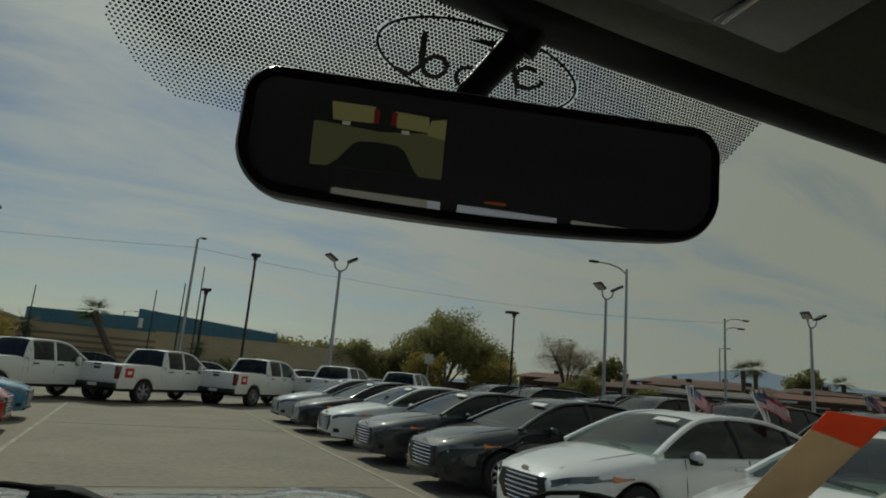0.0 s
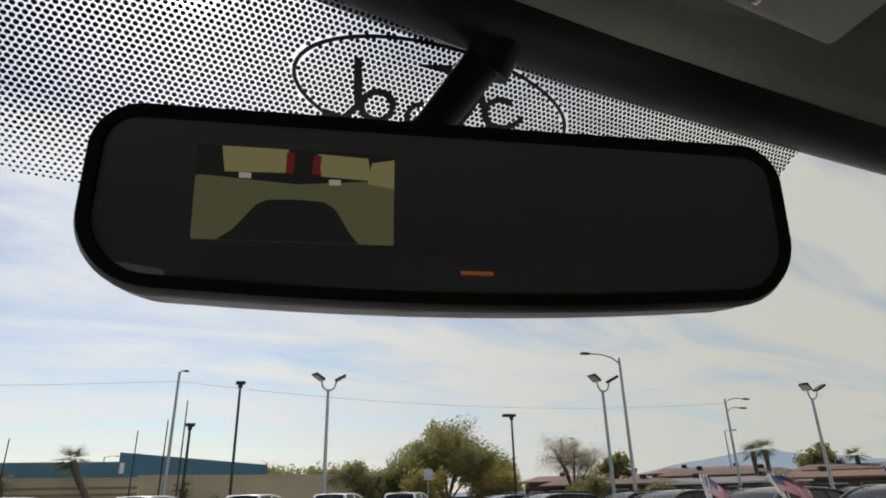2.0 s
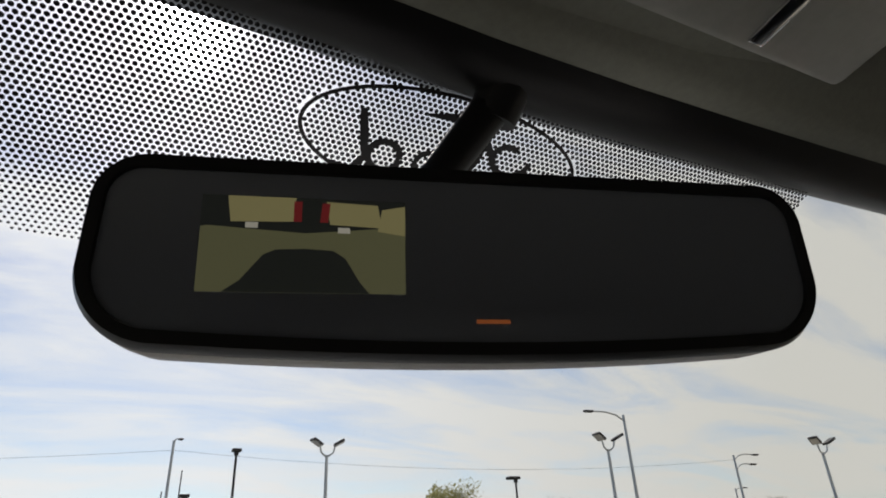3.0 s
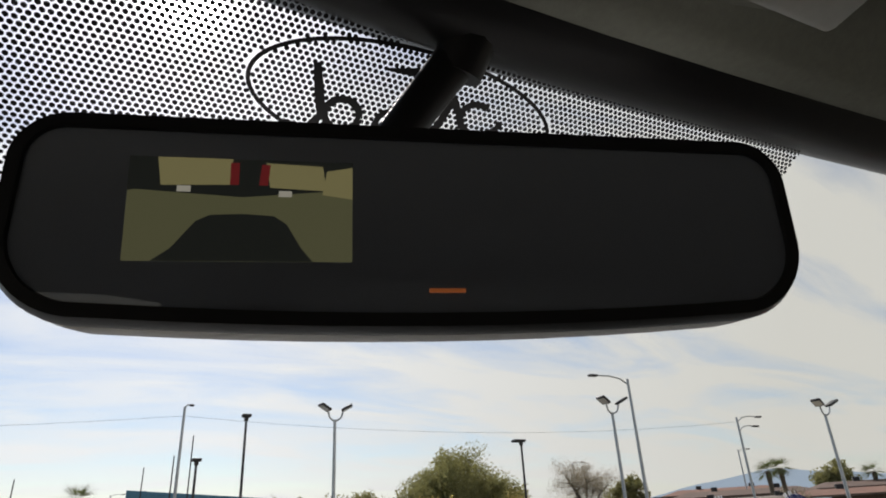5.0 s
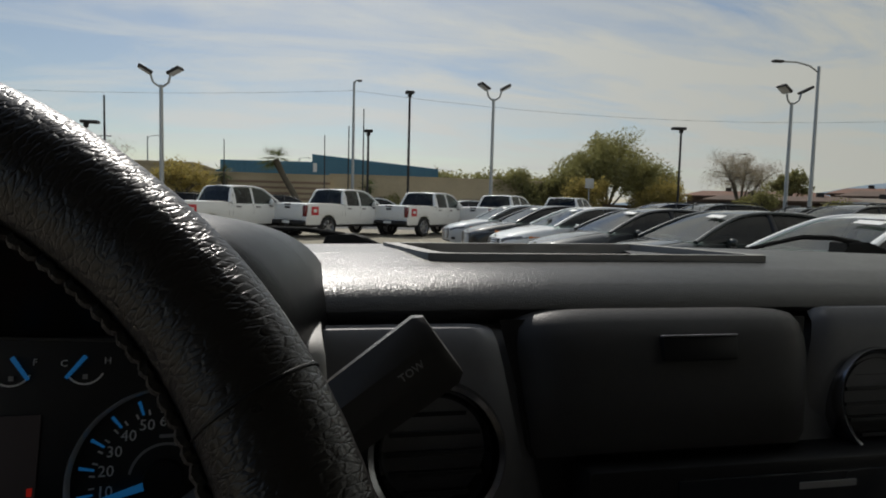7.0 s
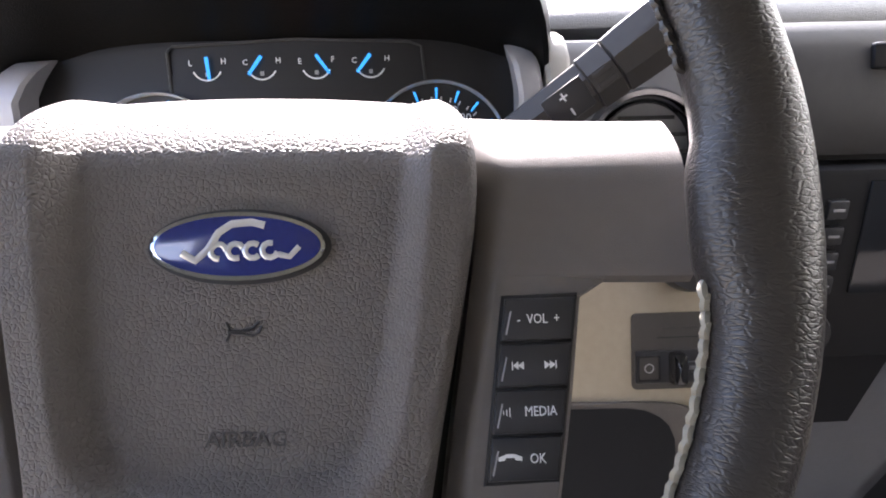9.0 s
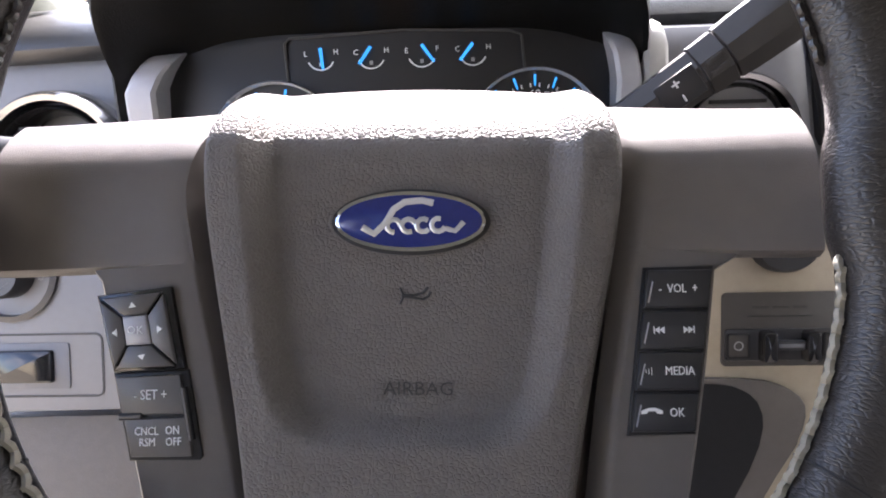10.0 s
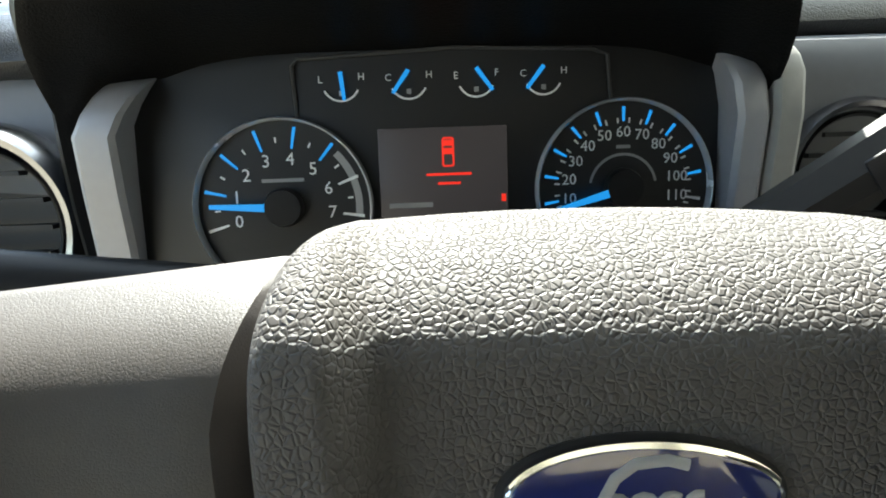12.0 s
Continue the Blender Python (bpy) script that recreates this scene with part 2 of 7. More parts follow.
M = dict(
    mirror_glass=mirror_coat("dimmed_mirror", (0.28, 0.3, 0.37), (0.46, 0.5, 0.6)),
    cab_cloth=material("cab_cloth", (0.11, 0.105, 0.1), 0.95, vary=0.12, scale=6, bump=0.2, bump_scale=500, fine=200),
    paint=material("car_paint", (1, 1, 1), 0.5, vary=0.03, scale=2, coat=1.0, spec=0.2, by_object=True),
    car_glass=clear_glass("car_glass", (0.55, 0.66, 0.6), 0.06, 0.6, 3.2),
    side_glass=clear_glass("side_glass", (0.09, 0.105, 0.105), 0.04, 0.7, 4.5),
    car_dark=material("car_dark_trim", (0.012, 0.012, 0.013), 0.45, scale=6),
    car_inside=material("car_interior", (0.16, 0.15, 0.14), 0.8, scale=5),
    ring=material("satin_ring", (0.62, 0.63, 0.65), 0.25, 0.5, vary=0.05, scale=20),
    chrome=material("chrome", (0.72, 0.73, 0.75), 0.12, 1.0, vary=0.05, scale=20),
    alloy=material("alloy_wheel", (0.5, 0.5, 0.52), 0.3, 0.9, vary=0.08, scale=12),
    tyre=material("tyre_rubber", (0.018, 0.018, 0.018), 0.8, scale=14, bump=0.2, bump_scale=80),
    lamp_lens=material("headlight_lens", (0.16, 0.17, 0.18), 0.07, 0.5, scale=30, coat=1.0),
    lamp_amber=material("amber_lens", (0.75, 0.22, 0.03), 0.15, scale=30, coat=1.0),
    lamp_red=material("red_lens", (0.16, 0.008, 0.01), 0.15, scale=30, coat=1.0),
    sticker_white=material("sticker_white", (0.8, 0.8, 0.78), 0.6, scale=30),
    sticker_lime=material("sticker_lime", (0.55, 0.75, 0.05), 0.6, scale=30),
    decal_red=material("decal_red", (0.6, 0.03, 0.04), 0.5, scale=20),
    concrete=material("lot_concrete", (0.27, 0.236, 0.176), 0.9, vary=0.3, scale=0.55, bump=0.25, bump_scale=30, fine=9),
    line_paint=material("line_paint", (0.38, 0.34, 0.25), 0.85, vary=0.45, scale=3, fine=40),
    asphalt=material("asphalt", (0.09, 0.088, 0.085), 0.92, vary=0.2, scale=0.4, bump=0.25, bump_scale=60, fine=20),
    joint=material("slab_joint", (0.1, 0.095, 0.085), 0.95, vary=0.2, scale=4),
    steel=material("galvanised_steel", (0.42, 0.43, 0.43), 0.45, 0.6, vary=0.1, scale=3),
    dark_metal=material("dark_bronze_metal", (0.035, 0.032, 0.03), 0.5, 0.3, scale=4),
    led_glass=material("lamp_glass", (0.5, 0.5, 0.48), 0.2, scale=8),
    block_tan=material("tan_block", (0.5, 0.41, 0.27), 0.92, vary=0.1, scale=0.6, bump=0.3, bump_scale=14, fine=6),
    block_brown=material("brown_block", (0.27, 0.185, 0.13), 0.92, vary=0.14, scale=0.6, bump=0.3, bump_scale=14, fine=6),
    blue_metal=material("blue_metal_cladding", (0.07, 0.2, 0.29), 0.55, 0.0, vary=0.12, scale=0.4, fine=5),
    roof_brown=material("brown_roof_shingle", (0.13, 0.085, 0.065), 0.92, vary=0.3, scale=0.7, fine=8),
    house_wall=material("house_stucco", (0.15, 0.1, 0.072), 0.92, vary=0.3, scale=0.5, fine=7),
    window_dark=material("window_dark", (0.02, 0.022, 0.025), 0.12, scale=2),
    bark=material("bark", (0.12, 0.1, 0.07), 0.95, vary=0.3, scale=3, bump=0.5, bump_scale=20),
    leaf=thin("palo_verde_leaf", (0.27, 0.255, 0.1), 0.5),
    leaf_yellow=thin("yellow_green_leaf", (0.4, 0.32, 0.1), 0.5),
    leaf_grey=thin("bare_twigs", (0.36, 0.3, 0.21), 0.3),
    palm=thin("palm_frond", (0.13, 0.15, 0.055), 0.35, scale=0.8, fine=5),
    # the hill glows by itself: distance haze put into its emission
    hill=glow("hill_haze_glow", (0.36, 0.43, 0.5), 0.75),
    roof_red=material("red_brown_roof", (0.2, 0.105, 0.075), 0.92, vary=0.3, scale=0.7, fine=8),
    roof_grey=material("weathered_roof", (0.2, 0.165, 0.135), 0.92, vary=0.3, scale=0.7, fine=8),
    flag_red=material("flag_red", (0.5, 0.025, 0.04), 0.8, scale=9),
    flag_white=material("flag_white", (0.75, 0.73, 0.72), 0.8, scale=9),
    flag_blue=material("flag_blue", (0.025, 0.035, 0.13), 0.8, scale=9),
    headliner=material("headliner_cloth", (0.29, 0.3, 0.26), 0.95, vary=0.12, scale=7, bump=0.35, bump_scale=900, fine=300),
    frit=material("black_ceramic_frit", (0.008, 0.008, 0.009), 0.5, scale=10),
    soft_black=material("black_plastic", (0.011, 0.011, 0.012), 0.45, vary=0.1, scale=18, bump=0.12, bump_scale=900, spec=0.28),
    dash=material("dash_vinyl", (0.013, 0.0125, 0.012), 0.34, vary=0.08, scale=10, bump=0.3, bump_scale=480, cells=True, spec=0.75),
    dash_lower=material("dash_plastic", (0.045, 0.044, 0.044), 0.45, vary=0.08, scale=10, bump=0.2, bump_scale=700, cells=True, spec=0.3),
    wheel_cover=material("airbag_cover_vinyl", (0.113, 0.101, 0.093), 0.58, vary=0.1, scale=14, bump=0.75, bump_scale=540, cells=True, spec=0.5),
    spoke=material("spoke_plastic", (0.115, 0.103, 0.095), 0.45, vary=0.06, scale=14, bump=0.22, bump_scale=1250, cells=True),
    leather=rim_hide("wheel_leather", (0.024, 0.021, 0.019), 0.31),
    thread=material("grey_thread", (0.26, 0.24, 0.19), 0.5, scale=60),
    satin=material("satin_grey_trim", (0.34, 0.34, 0.36), 0.42, 0.15, vary=0.05, scale=20),
    wiper_black=material("wiper_black", (0.01, 0.01, 0.01), 0.75, vary=0.1, scale=18, spec=0.2),
    gloss_black=material("gloss_black", (0.012, 0.012, 0.013), 0.12, vary=0.05, scale=18),
    pod_grey=material("pod_grey", (0.15, 0.152, 0.162), 0.4, vary=0.06, scale=14, bump=0.12, bump_scale=900),
    letter_grey=material("letter_grey", (0.04, 0.037, 0.036), 0.5, scale=30),
    lever_black=material("lever_black", (0.04, 0.037, 0.034), 0.42, vary=0.1, scale=18, spec=0.4),
    brow=material("brow_vinyl", (0.005, 0.005, 0.005), 0.34, vary=0.08, scale=10, bump=0.2, bump_scale=520, cells=True, spec=0.16),
    tan_stucco=material("tan_stucco", (0.5, 0.45, 0.33), 0.9, vary=0.08, scale=0.6, fine=6),
    block_black=material("control_black", (0.05, 0.046, 0.042), 0.5, vary=0.1, scale=18),
    tray_grey=material("tray_grey", (0.3, 0.29, 0.27), 0.55, vary=0.08, scale=14, bump=0.15, bump_scale=900),
    tray_plate=material("tray_plate", (0.045, 0.046, 0.05), 0.5, vary=0.08, scale=14),
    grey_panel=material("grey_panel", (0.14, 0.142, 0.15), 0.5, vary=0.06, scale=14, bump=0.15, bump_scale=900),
    knee_brown=material("knee_panel_brown", (0.085, 0.074, 0.066), 0.6, vary=0.1, scale=14, bump=0.35, bump_scale=700, cells=True),
    beige=material("beige_panel", (0.33, 0.285, 0.215), 0.65, vary=0.08, scale=14, bump=0.2, bump_scale=900),
    gauge_black=material("gauge_black", (0.008, 0.008, 0.009), 0.5, scale=30),
    ink_white=material("white_marking", (0.75, 0.76, 0.76), 0.6, vary=0.05, scale=50),
    ink_grey=material("grey_marking", (0.3, 0.3, 0.3), 0.6, vary=0.05, scale=50),
    needle=glow("blue_needle", (0.03, 0.33, 0.85), 0.14),
    gauge_red=glow("red_indicator", (0.9, 0.03, 0.015), 0.16),
    screen_grey=glow("dim_screen", (0.1, 0.085, 0.085), 0.05),
    badge_blue=material("badge_blue", (0.012, 0.02, 0.13), 0.2, vary=0.1, scale=40, coat=1.0),
    vent_metal=material("polished_vent_ring", (0.32, 0.32, 0.33), 0.22, 1.0, vary=0.05, scale=20),
    key_warm=material("warm_grey_key", (0.105, 0.1, 0.096), 0.42, vary=0.06, scale=30, bump=0.1, bump_scale=1200),
    key_grey=material("key_grey", (0.075, 0.07, 0.068), 0.35, vary=0.06, scale=30),
    button=material("black_button", (0.022, 0.022, 0.024), 0.4, vary=0.06, scale=30),
    mirror_case=material("mirror_case", (0.72, 0.71, 0.68), 0.5, vary=0.06, scale=20),
    cardboard=thin("tan_card", (0.72, 0.6, 0.44), 0.5, 0.08, 12, 60),
    orange=thin("orange_card", (0.85, 0.24, 0.12), 0.5, 0.06, 12, 60),
    hood_white=material("white_paint", (0.75, 0.75, 0.73), 0.25, vary=0.03, scale=3, coat=1.0),
    lens=material("dome_lens", (0.42, 0.43, 0.4), 0.3, vary=0.1, scale=20),
)
WINDSHIELD = clear_glass("windshield_glass", (0.92, 0.95, 0.93), 0.004, 0.06, 5.0)


# ==== mesh helpers ====
def mesh_of(name, bm, mat, smooth=True):
    bmesh.ops.recalc_face_normals(bm, faces=bm.faces[:])
    me = bpy.data.meshes.new(name)
    bm.to_mesh(me)
    bm.free()
    for x in mat if isinstance(mat, (list, tuple)) else [mat]:
        me.materials.append(x)
    if smooth:
        me.polygons.foreach_set("use_smooth", [True] * len(me.polygons))
        me.set_sharp_from_angle(angle=radians(38))
    return me


def part(name, bm, mat, parent=None, label="", smooth=True):
    """One bmesh becomes one mesh object under a thing or a part."""
    ob = new(name, mesh_of(name, bm, mat, smooth))
    if parent:
        ob.parent = parent
    return tagged(ob, label)


def thing(name, label, category, m=None, group="", kind=""):
    ob = new(name)
    ob.empty_display_size = 0.05
    if m is not None:
        ob.matrix_world = m
    return tagged(ob, label, category, group, kind)


def box(x0, x1, y0, y1, z0, z1, bevel=0.0, segs=2, bm=None):
    own = bmesh.new()
    v = [own.verts.new(p) for p in ((x0, y0, z0), (x1, y0, z0), (x1, y1, z0), (x0, y1, z0), (x0, y0, z1), (x1, y0, z1), (x1, y1, z1), (x0, y1, z1))]
    for f in ((0, 3, 2, 1), (4, 5, 6, 7), (0, 1, 5, 4), (1, 2, 6, 5), (2, 3, 7, 6), (3, 0, 4, 7)):
        own.faces.new([v[i] for i in f])
    if bevel:
        bmesh.ops.bevel(own, geom=own.edges[:], offset=bevel, segments=segs, affect="EDGES", profile=0.5)
    return join(bm, own)


def join(bm, own):
    if bm is None:
        return own
    tmp = bpy.data.meshes.new("tmp")
    own.to_mesh(tmp)
    own.free()
    bm.from_mesh(tmp)
    bpy.data.meshes.remove(tmp)
    return bm


def loft(rings, closed=True, caps=True, bm=None):
    own = bmesh.new()
    rows = [[own.verts.new(p) for p in r] for r in rings]
    n = len(rows[0])
    for a, b in zip(rows, rows[1:]):
        for i in range(n if closed else n - 1):
            j = (i + 1) % n
            own.faces.new((a[i], a[j], b[j], b[i]))
    if caps and closed:
        own.faces.new(rows[0][::-1])
        own.faces.new(rows[-1])
    return join(bm, own)


def tube(points, radius, sides=8, bm=None, caps=True, squash=1.0, up=(0, 0, 1)):
    pts = [Vector(p) for p in points]
    rings = []
    for i, p in enumerate(pts):
        d = (pts[min(i + 1, len(pts) - 1)] - pts[max(i - 1, 0)]).normalized()
        a = d.cross(Vector(up))
        a = d.cross(Vector((1, 0, 0))) if a.length < 1e-3 else a
        a.normalize()
        b = a.cross(d)
        r = radius[i] if isinstance(radius, (list, tuple)) else radius
        rings.append([p + a * r * math.cos(t) + b * r * squash * math.sin(t) for t in (2 * math.pi * k / sides for k in range(sides))])
    return loft(rings, True, caps, bm)


def lathe(profile, sides=32, bm=None, axis="y"):
    """Profile of (radius, along) turned round an axis."""
    rings = []
    for k in range(sides):
        t = 2 * math.pi * k / sides
        c, s = math.cos(t), math.sin(t)
        rings.append([{"y": (r * c, a, r * s), "z": (r * c, r * s, a), "x": (a, r * c, r * s)}[axis] for r, a in profile])
    own = bmesh.new()
    rows = [[own.verts.new(p) for p in r] for r in rings]
    for k in range(sides):
        a, b = rows[k], rows[(k + 1) % sides]
        for i in range(len(profile) - 1):
            own.faces.new((a[i], a[i + 1], b[i + 1], b[i]))
    bmesh.ops.remove_doubles(own, verts=own.verts[:], dist=1e-6)
    return join(bm, own)


def plate(outline, z0, z1, bevel=0.0, bm=None, segs=2):
    """A flat outline in x, y given thickness from z0 to z1."""
    own = bmesh.new()
    lo, hi = [own.verts.new((x, y, z0)) for x, y in outline], [own.verts.new((x, y, z1)) for x, y in outline]
    n = len(outline)
    top = own.faces.new(hi)
    own.faces.new(lo[::-1])
    for i in range(n):
        j = (i + 1) % n
        own.faces.new((lo[i], lo[j], hi[j], hi[i]))
    if bevel:
        bmesh.ops.bevel(own, geom=list(top.edges), offset=bevel, segments=segs, affect="EDGES", profile=0.5)
    return join(bm, own)


def ellipse(a, b, n=40, cx=0.0, cy=0.0):
    return [(cx + a * math.cos(2 * math.pi * k / n), cy + b * math.sin(2 * math.pi * k / n)) for k in range(n)]


def ring_plate(outer, inner, z0, z1, bm=None):
    own = bmesh.new()
    n = len(outer)
    a, b = [own.verts.new((x, y, z1)) for x, y in outer], [own.verts.new((x, y, z1)) for x, y in inner]
    c, d = [own.verts.new((x, y, z0)) for x, y in outer], [own.verts.new((x, y, z0)) for x, y in inner]
    for i in range(n):
        j = (i + 1) % n
        own.faces.new((a[i], a[j], b[j], b[i]))
        own.faces.new((c[i], c[j], a[j], a[i]))
        own.faces.new((b[i], b[j], d[j], d[i]))
    return join(bm, own)


def round_rect(w, h, r, n=6, cx=0.0, cy=0.0):
    out = []
    for sx, sy, t0 in ((1, 1, 0), (-1, 1, 90), (-1, -1, 180), (1, -1, 270)):
        for k in range(n + 1):
            t = radians(t0 + 90 * k / n)
            out.append((cx + sx * (w / 2 - r) + r * math.cos(t), cy + sy * (h / 2 - r) + r * math.sin(t)))
    return out


def moved(bm, m):
    bmesh.ops.transform(bm, matrix=m, verts=bm.verts[:])
    return bm


def curve_at(table, s):
    """Smooth reading of rows (s, value)."""
    xs, ys = [r[0] for r in table], [r[1] for r in table]
    if s <= xs[0]:
        return ys[0]
    if s >= xs[-1]:
        return ys[-1]
    i = max(k for k in range(len(xs) - 1) if xs[k] <= s)
    t = (s - xs[i]) / (xs[i + 1] - xs[i])
    m0 = (ys[i + 1] - ys[max(i - 1, 0)]) / (xs[i + 1] - xs[max(i - 1, 0)])
    m1 = (ys[min(i + 2, len(ys) - 1)] - ys[i]) / (xs[min(i + 2, len(xs) - 1)] - xs[i])
    h = xs[i + 1] - xs[i]
    return (2 * t**3 - 3 * t * t + 1) * ys[i] + (t**3 - 2 * t * t + t) * h * m0 + (3 * t * t - 2 * t**3) * ys[i + 1] + (t**3 - t * t) * h * m1


def words(text, size, mat, parent, m, name="lettering", depth=0.0002):
    """Raised lettering in the built-in font, as a mesh."""
    c = bpy.data.curves.new(name, "FONT")
    c.body, c.size, c.align_x, c.align_y, c.extrude, c.resolution_u = text, size, "CENTER", "CENTER", depth, 2
    tmp = bpy.data.objects.new("tmp", c)
    scene.collection.objects.link(tmp)
    me = bpy.data.meshes.new_from_object(tmp.evaluated_get(bpy.context.evaluated_depsgraph_get()))
    bpy.data.objects.remove(tmp)
    me.materials.clear()
    me.materials.append(mat)
    me.transform(m)
    ob = new(name, me)
    ob.parent = parent
    return ob


# ==== ground ====
def sheet(x0, x1, y0, y1, z, nx=1, ny=1):
    bm = bmesh.new()
    g = [[bm.verts.new((x0 + (x1 - x0) * i / nx, y0 + (y1 - y0) * j / ny, z)) for i in range(nx + 1)] for j in range(ny + 1)]
    for j in range(ny):
        for i in range(nx):
            bm.faces.new((g[j][i], g[j][i + 1], g[j + 1][i + 1], g[j + 1][i]))
    return bm


ground = tagged(part("ground", sheet(-2500, 2500, -2500, 2500, -0.012), M["asphalt"], smooth=False), "wide dark asphalt ground", "ground", kind="structure")
lot = tagged(part("pavement", sheet(-40, 60, -30, 33, 0.0, 10, 10), M["concrete"], smooth=False), "sunlit tan concrete of the car lot", "pavement", kind="structure")
for x in (-1.74, 3.83):
    stripe = part("line_marking", box(x - 0.045, x + 0.045, 1.0, 24.0, -0.002, 0.006), M["line_paint"], smooth=False)
    tagged(stripe, "worn cream painted edge line on the concrete", "line", "aisle lines", "structure")
for y in (9.0, 17.0):
    tagged(part("slab_joint", box(-1.66, 3.75, y - 0.008, y + 0.008, -0.002, 0.004), M["joint"], smooth=False), "dark joint between concrete slabs", "joint", "slab joints", "structure")


# ==== vehicles ====
def wheel_set(root, r, tyre_w, half_track, y, spokes, rim_mat):
    for sx in (-1, 1):
        w = part("wheel", lathe([(0.0, -0.02), (r * 0.15, -0.03), (r * 0.16, 0.0)], 12, axis="x"), M["car_dark"], root)
        w.matrix_local = pose(sx * half_track, y, r, 0, 0, 0 if sx > 0 else 180)
        h = tyre_w / 2
        part("tyre", lathe([(r * 0.66, -h), (r * 0.9, -h), (r * 0.985, -h * 0.8), (r, -h * 0.4), (r, h * 0.4), (r * 0.985, h * 0.8), (r * 0.9, h), (r * 0.68, h * 0.9), (r * 0.66, -h)], 28, axis="x"), M["tyre"], w)
        bm = lathe([(r * 0.69, h * 0.86), (r * 0.66, h * 0.95), (r * 0.62, h * 0.7), (r * 0.6, -h * 0.4), (r * 0.1, -h * 0.4)], 28, axis="x")
        for k in range(spokes):
            t = 2 * math.pi * k / spokes
            own = box(h * 0.35, h * 0.75, -r * 0.07, r * 0.07, r * 0.05, r * 0.65, 0.006)
            bm = join(bm, moved(own, Matrix.Rotation(t, 4, "X")))
        bm = lathe([(0.0, h * 0.85), (r * 0.13, h * 0.8), (r * 0.14, h * 0.3)], 14, bm, "x")
        part("rim", bm, rim_mat, w)


def vehicle(name, label, category, P, group=""):
    """A car from its side profile: forward is +y, origin under its middle."""
    root = thing(name, label, category, group=group)
    L, hw = P["length"], P["half"]
    Y = lambda s: L / 2 - s  # noqa: E731
    wheels, r = P["wheels"], P["r"]
    arch = r * 1.13
    stations = sorted({round(L * k / 40, 3) for k in range(41)} | {round(w + arch * d, 3) for w in wheels for d in (-1, -0.97, -0.85, -0.6, -0.3, 0, 0.3, 0.6, 0.85, 0.97, 1)} | set(P.get("extra", ())))

    def low(s):
        for w in wheels:
            if abs(s - w) < arch:
                return max(P["sill"], r + math.sqrt(arch * arch - (s - w) ** 2))
        return P["sill"] + P.get("chin", 0.0) * max(0, 1 - s / 0.5)

    rings = []
    for s in stations:
        w, zt, zs = hw * curve_at(P["plan"], s), curve_at(P["top"], s), low(s)
        zs = min(zs, zt - 0.06)
        edge = curve_at(P["crown"], s)
        zm = max(zs + 0.02, min(zt - 0.1, P["waist"]))
        prof = [(w * 0.95, zs), (w * 0.985, zs + (zm - zs) * 0.35), (w, zm), (w * 0.985, zm + (zt - edge - zm) * 0.6), (w * 0.955, zt - edge), (w * 0.86, zt - edge * 0.35), (w * 0.5, zt - edge * 0.06), (0, zt)]
        rings.append([(x, Y(s), z) for x, z in prof] + [(-x, Y(s), z) for x, z in prof[-2::-1]])
    bm = loft(rings, closed=False)
    for ring in (bm.verts[: len(rings[0])], bm.verts[-len(rings[0]):]):
        bm.faces.new(ring)
    part("body", bm, M["paint"], root)
    part("underbody", box(-hw * 0.86, hw * 0.86, Y(L - 0.25), Y(0.35), P["sill"] * 0.8, P["waist"] * 0.72, 0.03), M["car_dark"], root)
    # greenhouse
    G = P["house"]
    ss = [G["base"] + (G["end"] - G["base"]) * k / 26 for k in range(27)] + [G["front"], G["back"]]
    ss = sorted(set(round(s, 3) for s in ss))
    rows = []
    for s in ss:
        zr, zb = curve_at(G["roof"], s), curve_at(P["top"], s) - 0.015
        wb = hw * G["belt"] * curve_at(P["plan"], s)
        zb = min(zb, curve_at(G["beltz"], s))
        k = min(1, max(0, (zr - zb) / (G["height"] - zb)))
        wr = wb + (hw * G["top_w"] - wb) * min(1, k * 1.02)
        rows.append((s, wb, zb, wr, max(zr - G["round"] * k, zb + 0.004), max(zr, zb + 0.006)))

    def skin(a, b, pts):
        return loft([pts(*row) for row in rows if a - 1e-4 <= row[0] <= b + 1e-4], closed=False, caps=False)

    over = lambda s, wb, zb, wr, zr, zc: [(x * wr, Y(s), zr + (zc - zr) * (1 - abs(x) ** 2.5)) for x in (-1, -0.85, -0.5, 0, 0.5, 0.85, 1)]  # noqa: E731
    part("windshield", skin(G["base"], G["front"], over), M["car_glass"], root, "tinted windshield")
    part("roof", skin(G["front"], G["back"], over), M["paint"], root)
    part("rear_window", skin(G["back"], G["end"], over), M["side_glass"], root)
    for sx in (-1, 1):
        side = lambda s, wb, zb, wr, zr, zc: [(sx * (wb + (wr - wb) * q + 0.02 * math.sin(math.pi * q)), Y(s), zb + (zr - zb) * q) for q in (0, 0.35, 0.7, 1)]  # noqa: E731,B023
        part("side_window", skin(G["base"] + 0.02, G["end"] - 0.02, side), M["side_glass"], root)
        rail = [(sx * (row[3] + 0.004), Y(row[0]), row[4] + 0.004) for row in rows]
        part("roof_rail", tube(rail, P.get("rail", 0.045), 8, squash=0.7), M["paint"], root)
        for q in G["pillars"]:
            row = min(rows, key=lambda rw: abs(rw[0] - q))
            base, top = Vector((sx * (row[1] + 0.006), Y(q), row[2])), Vector((sx * (row[3] + 0.006), Y(q), row[4]))
            part("pillar", tube([base, base.lerp(top, 0.5) + Vector((sx * 0.02, 0, 0)), top], 0.05, 6, squash=0.5, up=(1, 0, 0)), M["paint"] if P.get("body_pillars") else M["car_dark"], root)
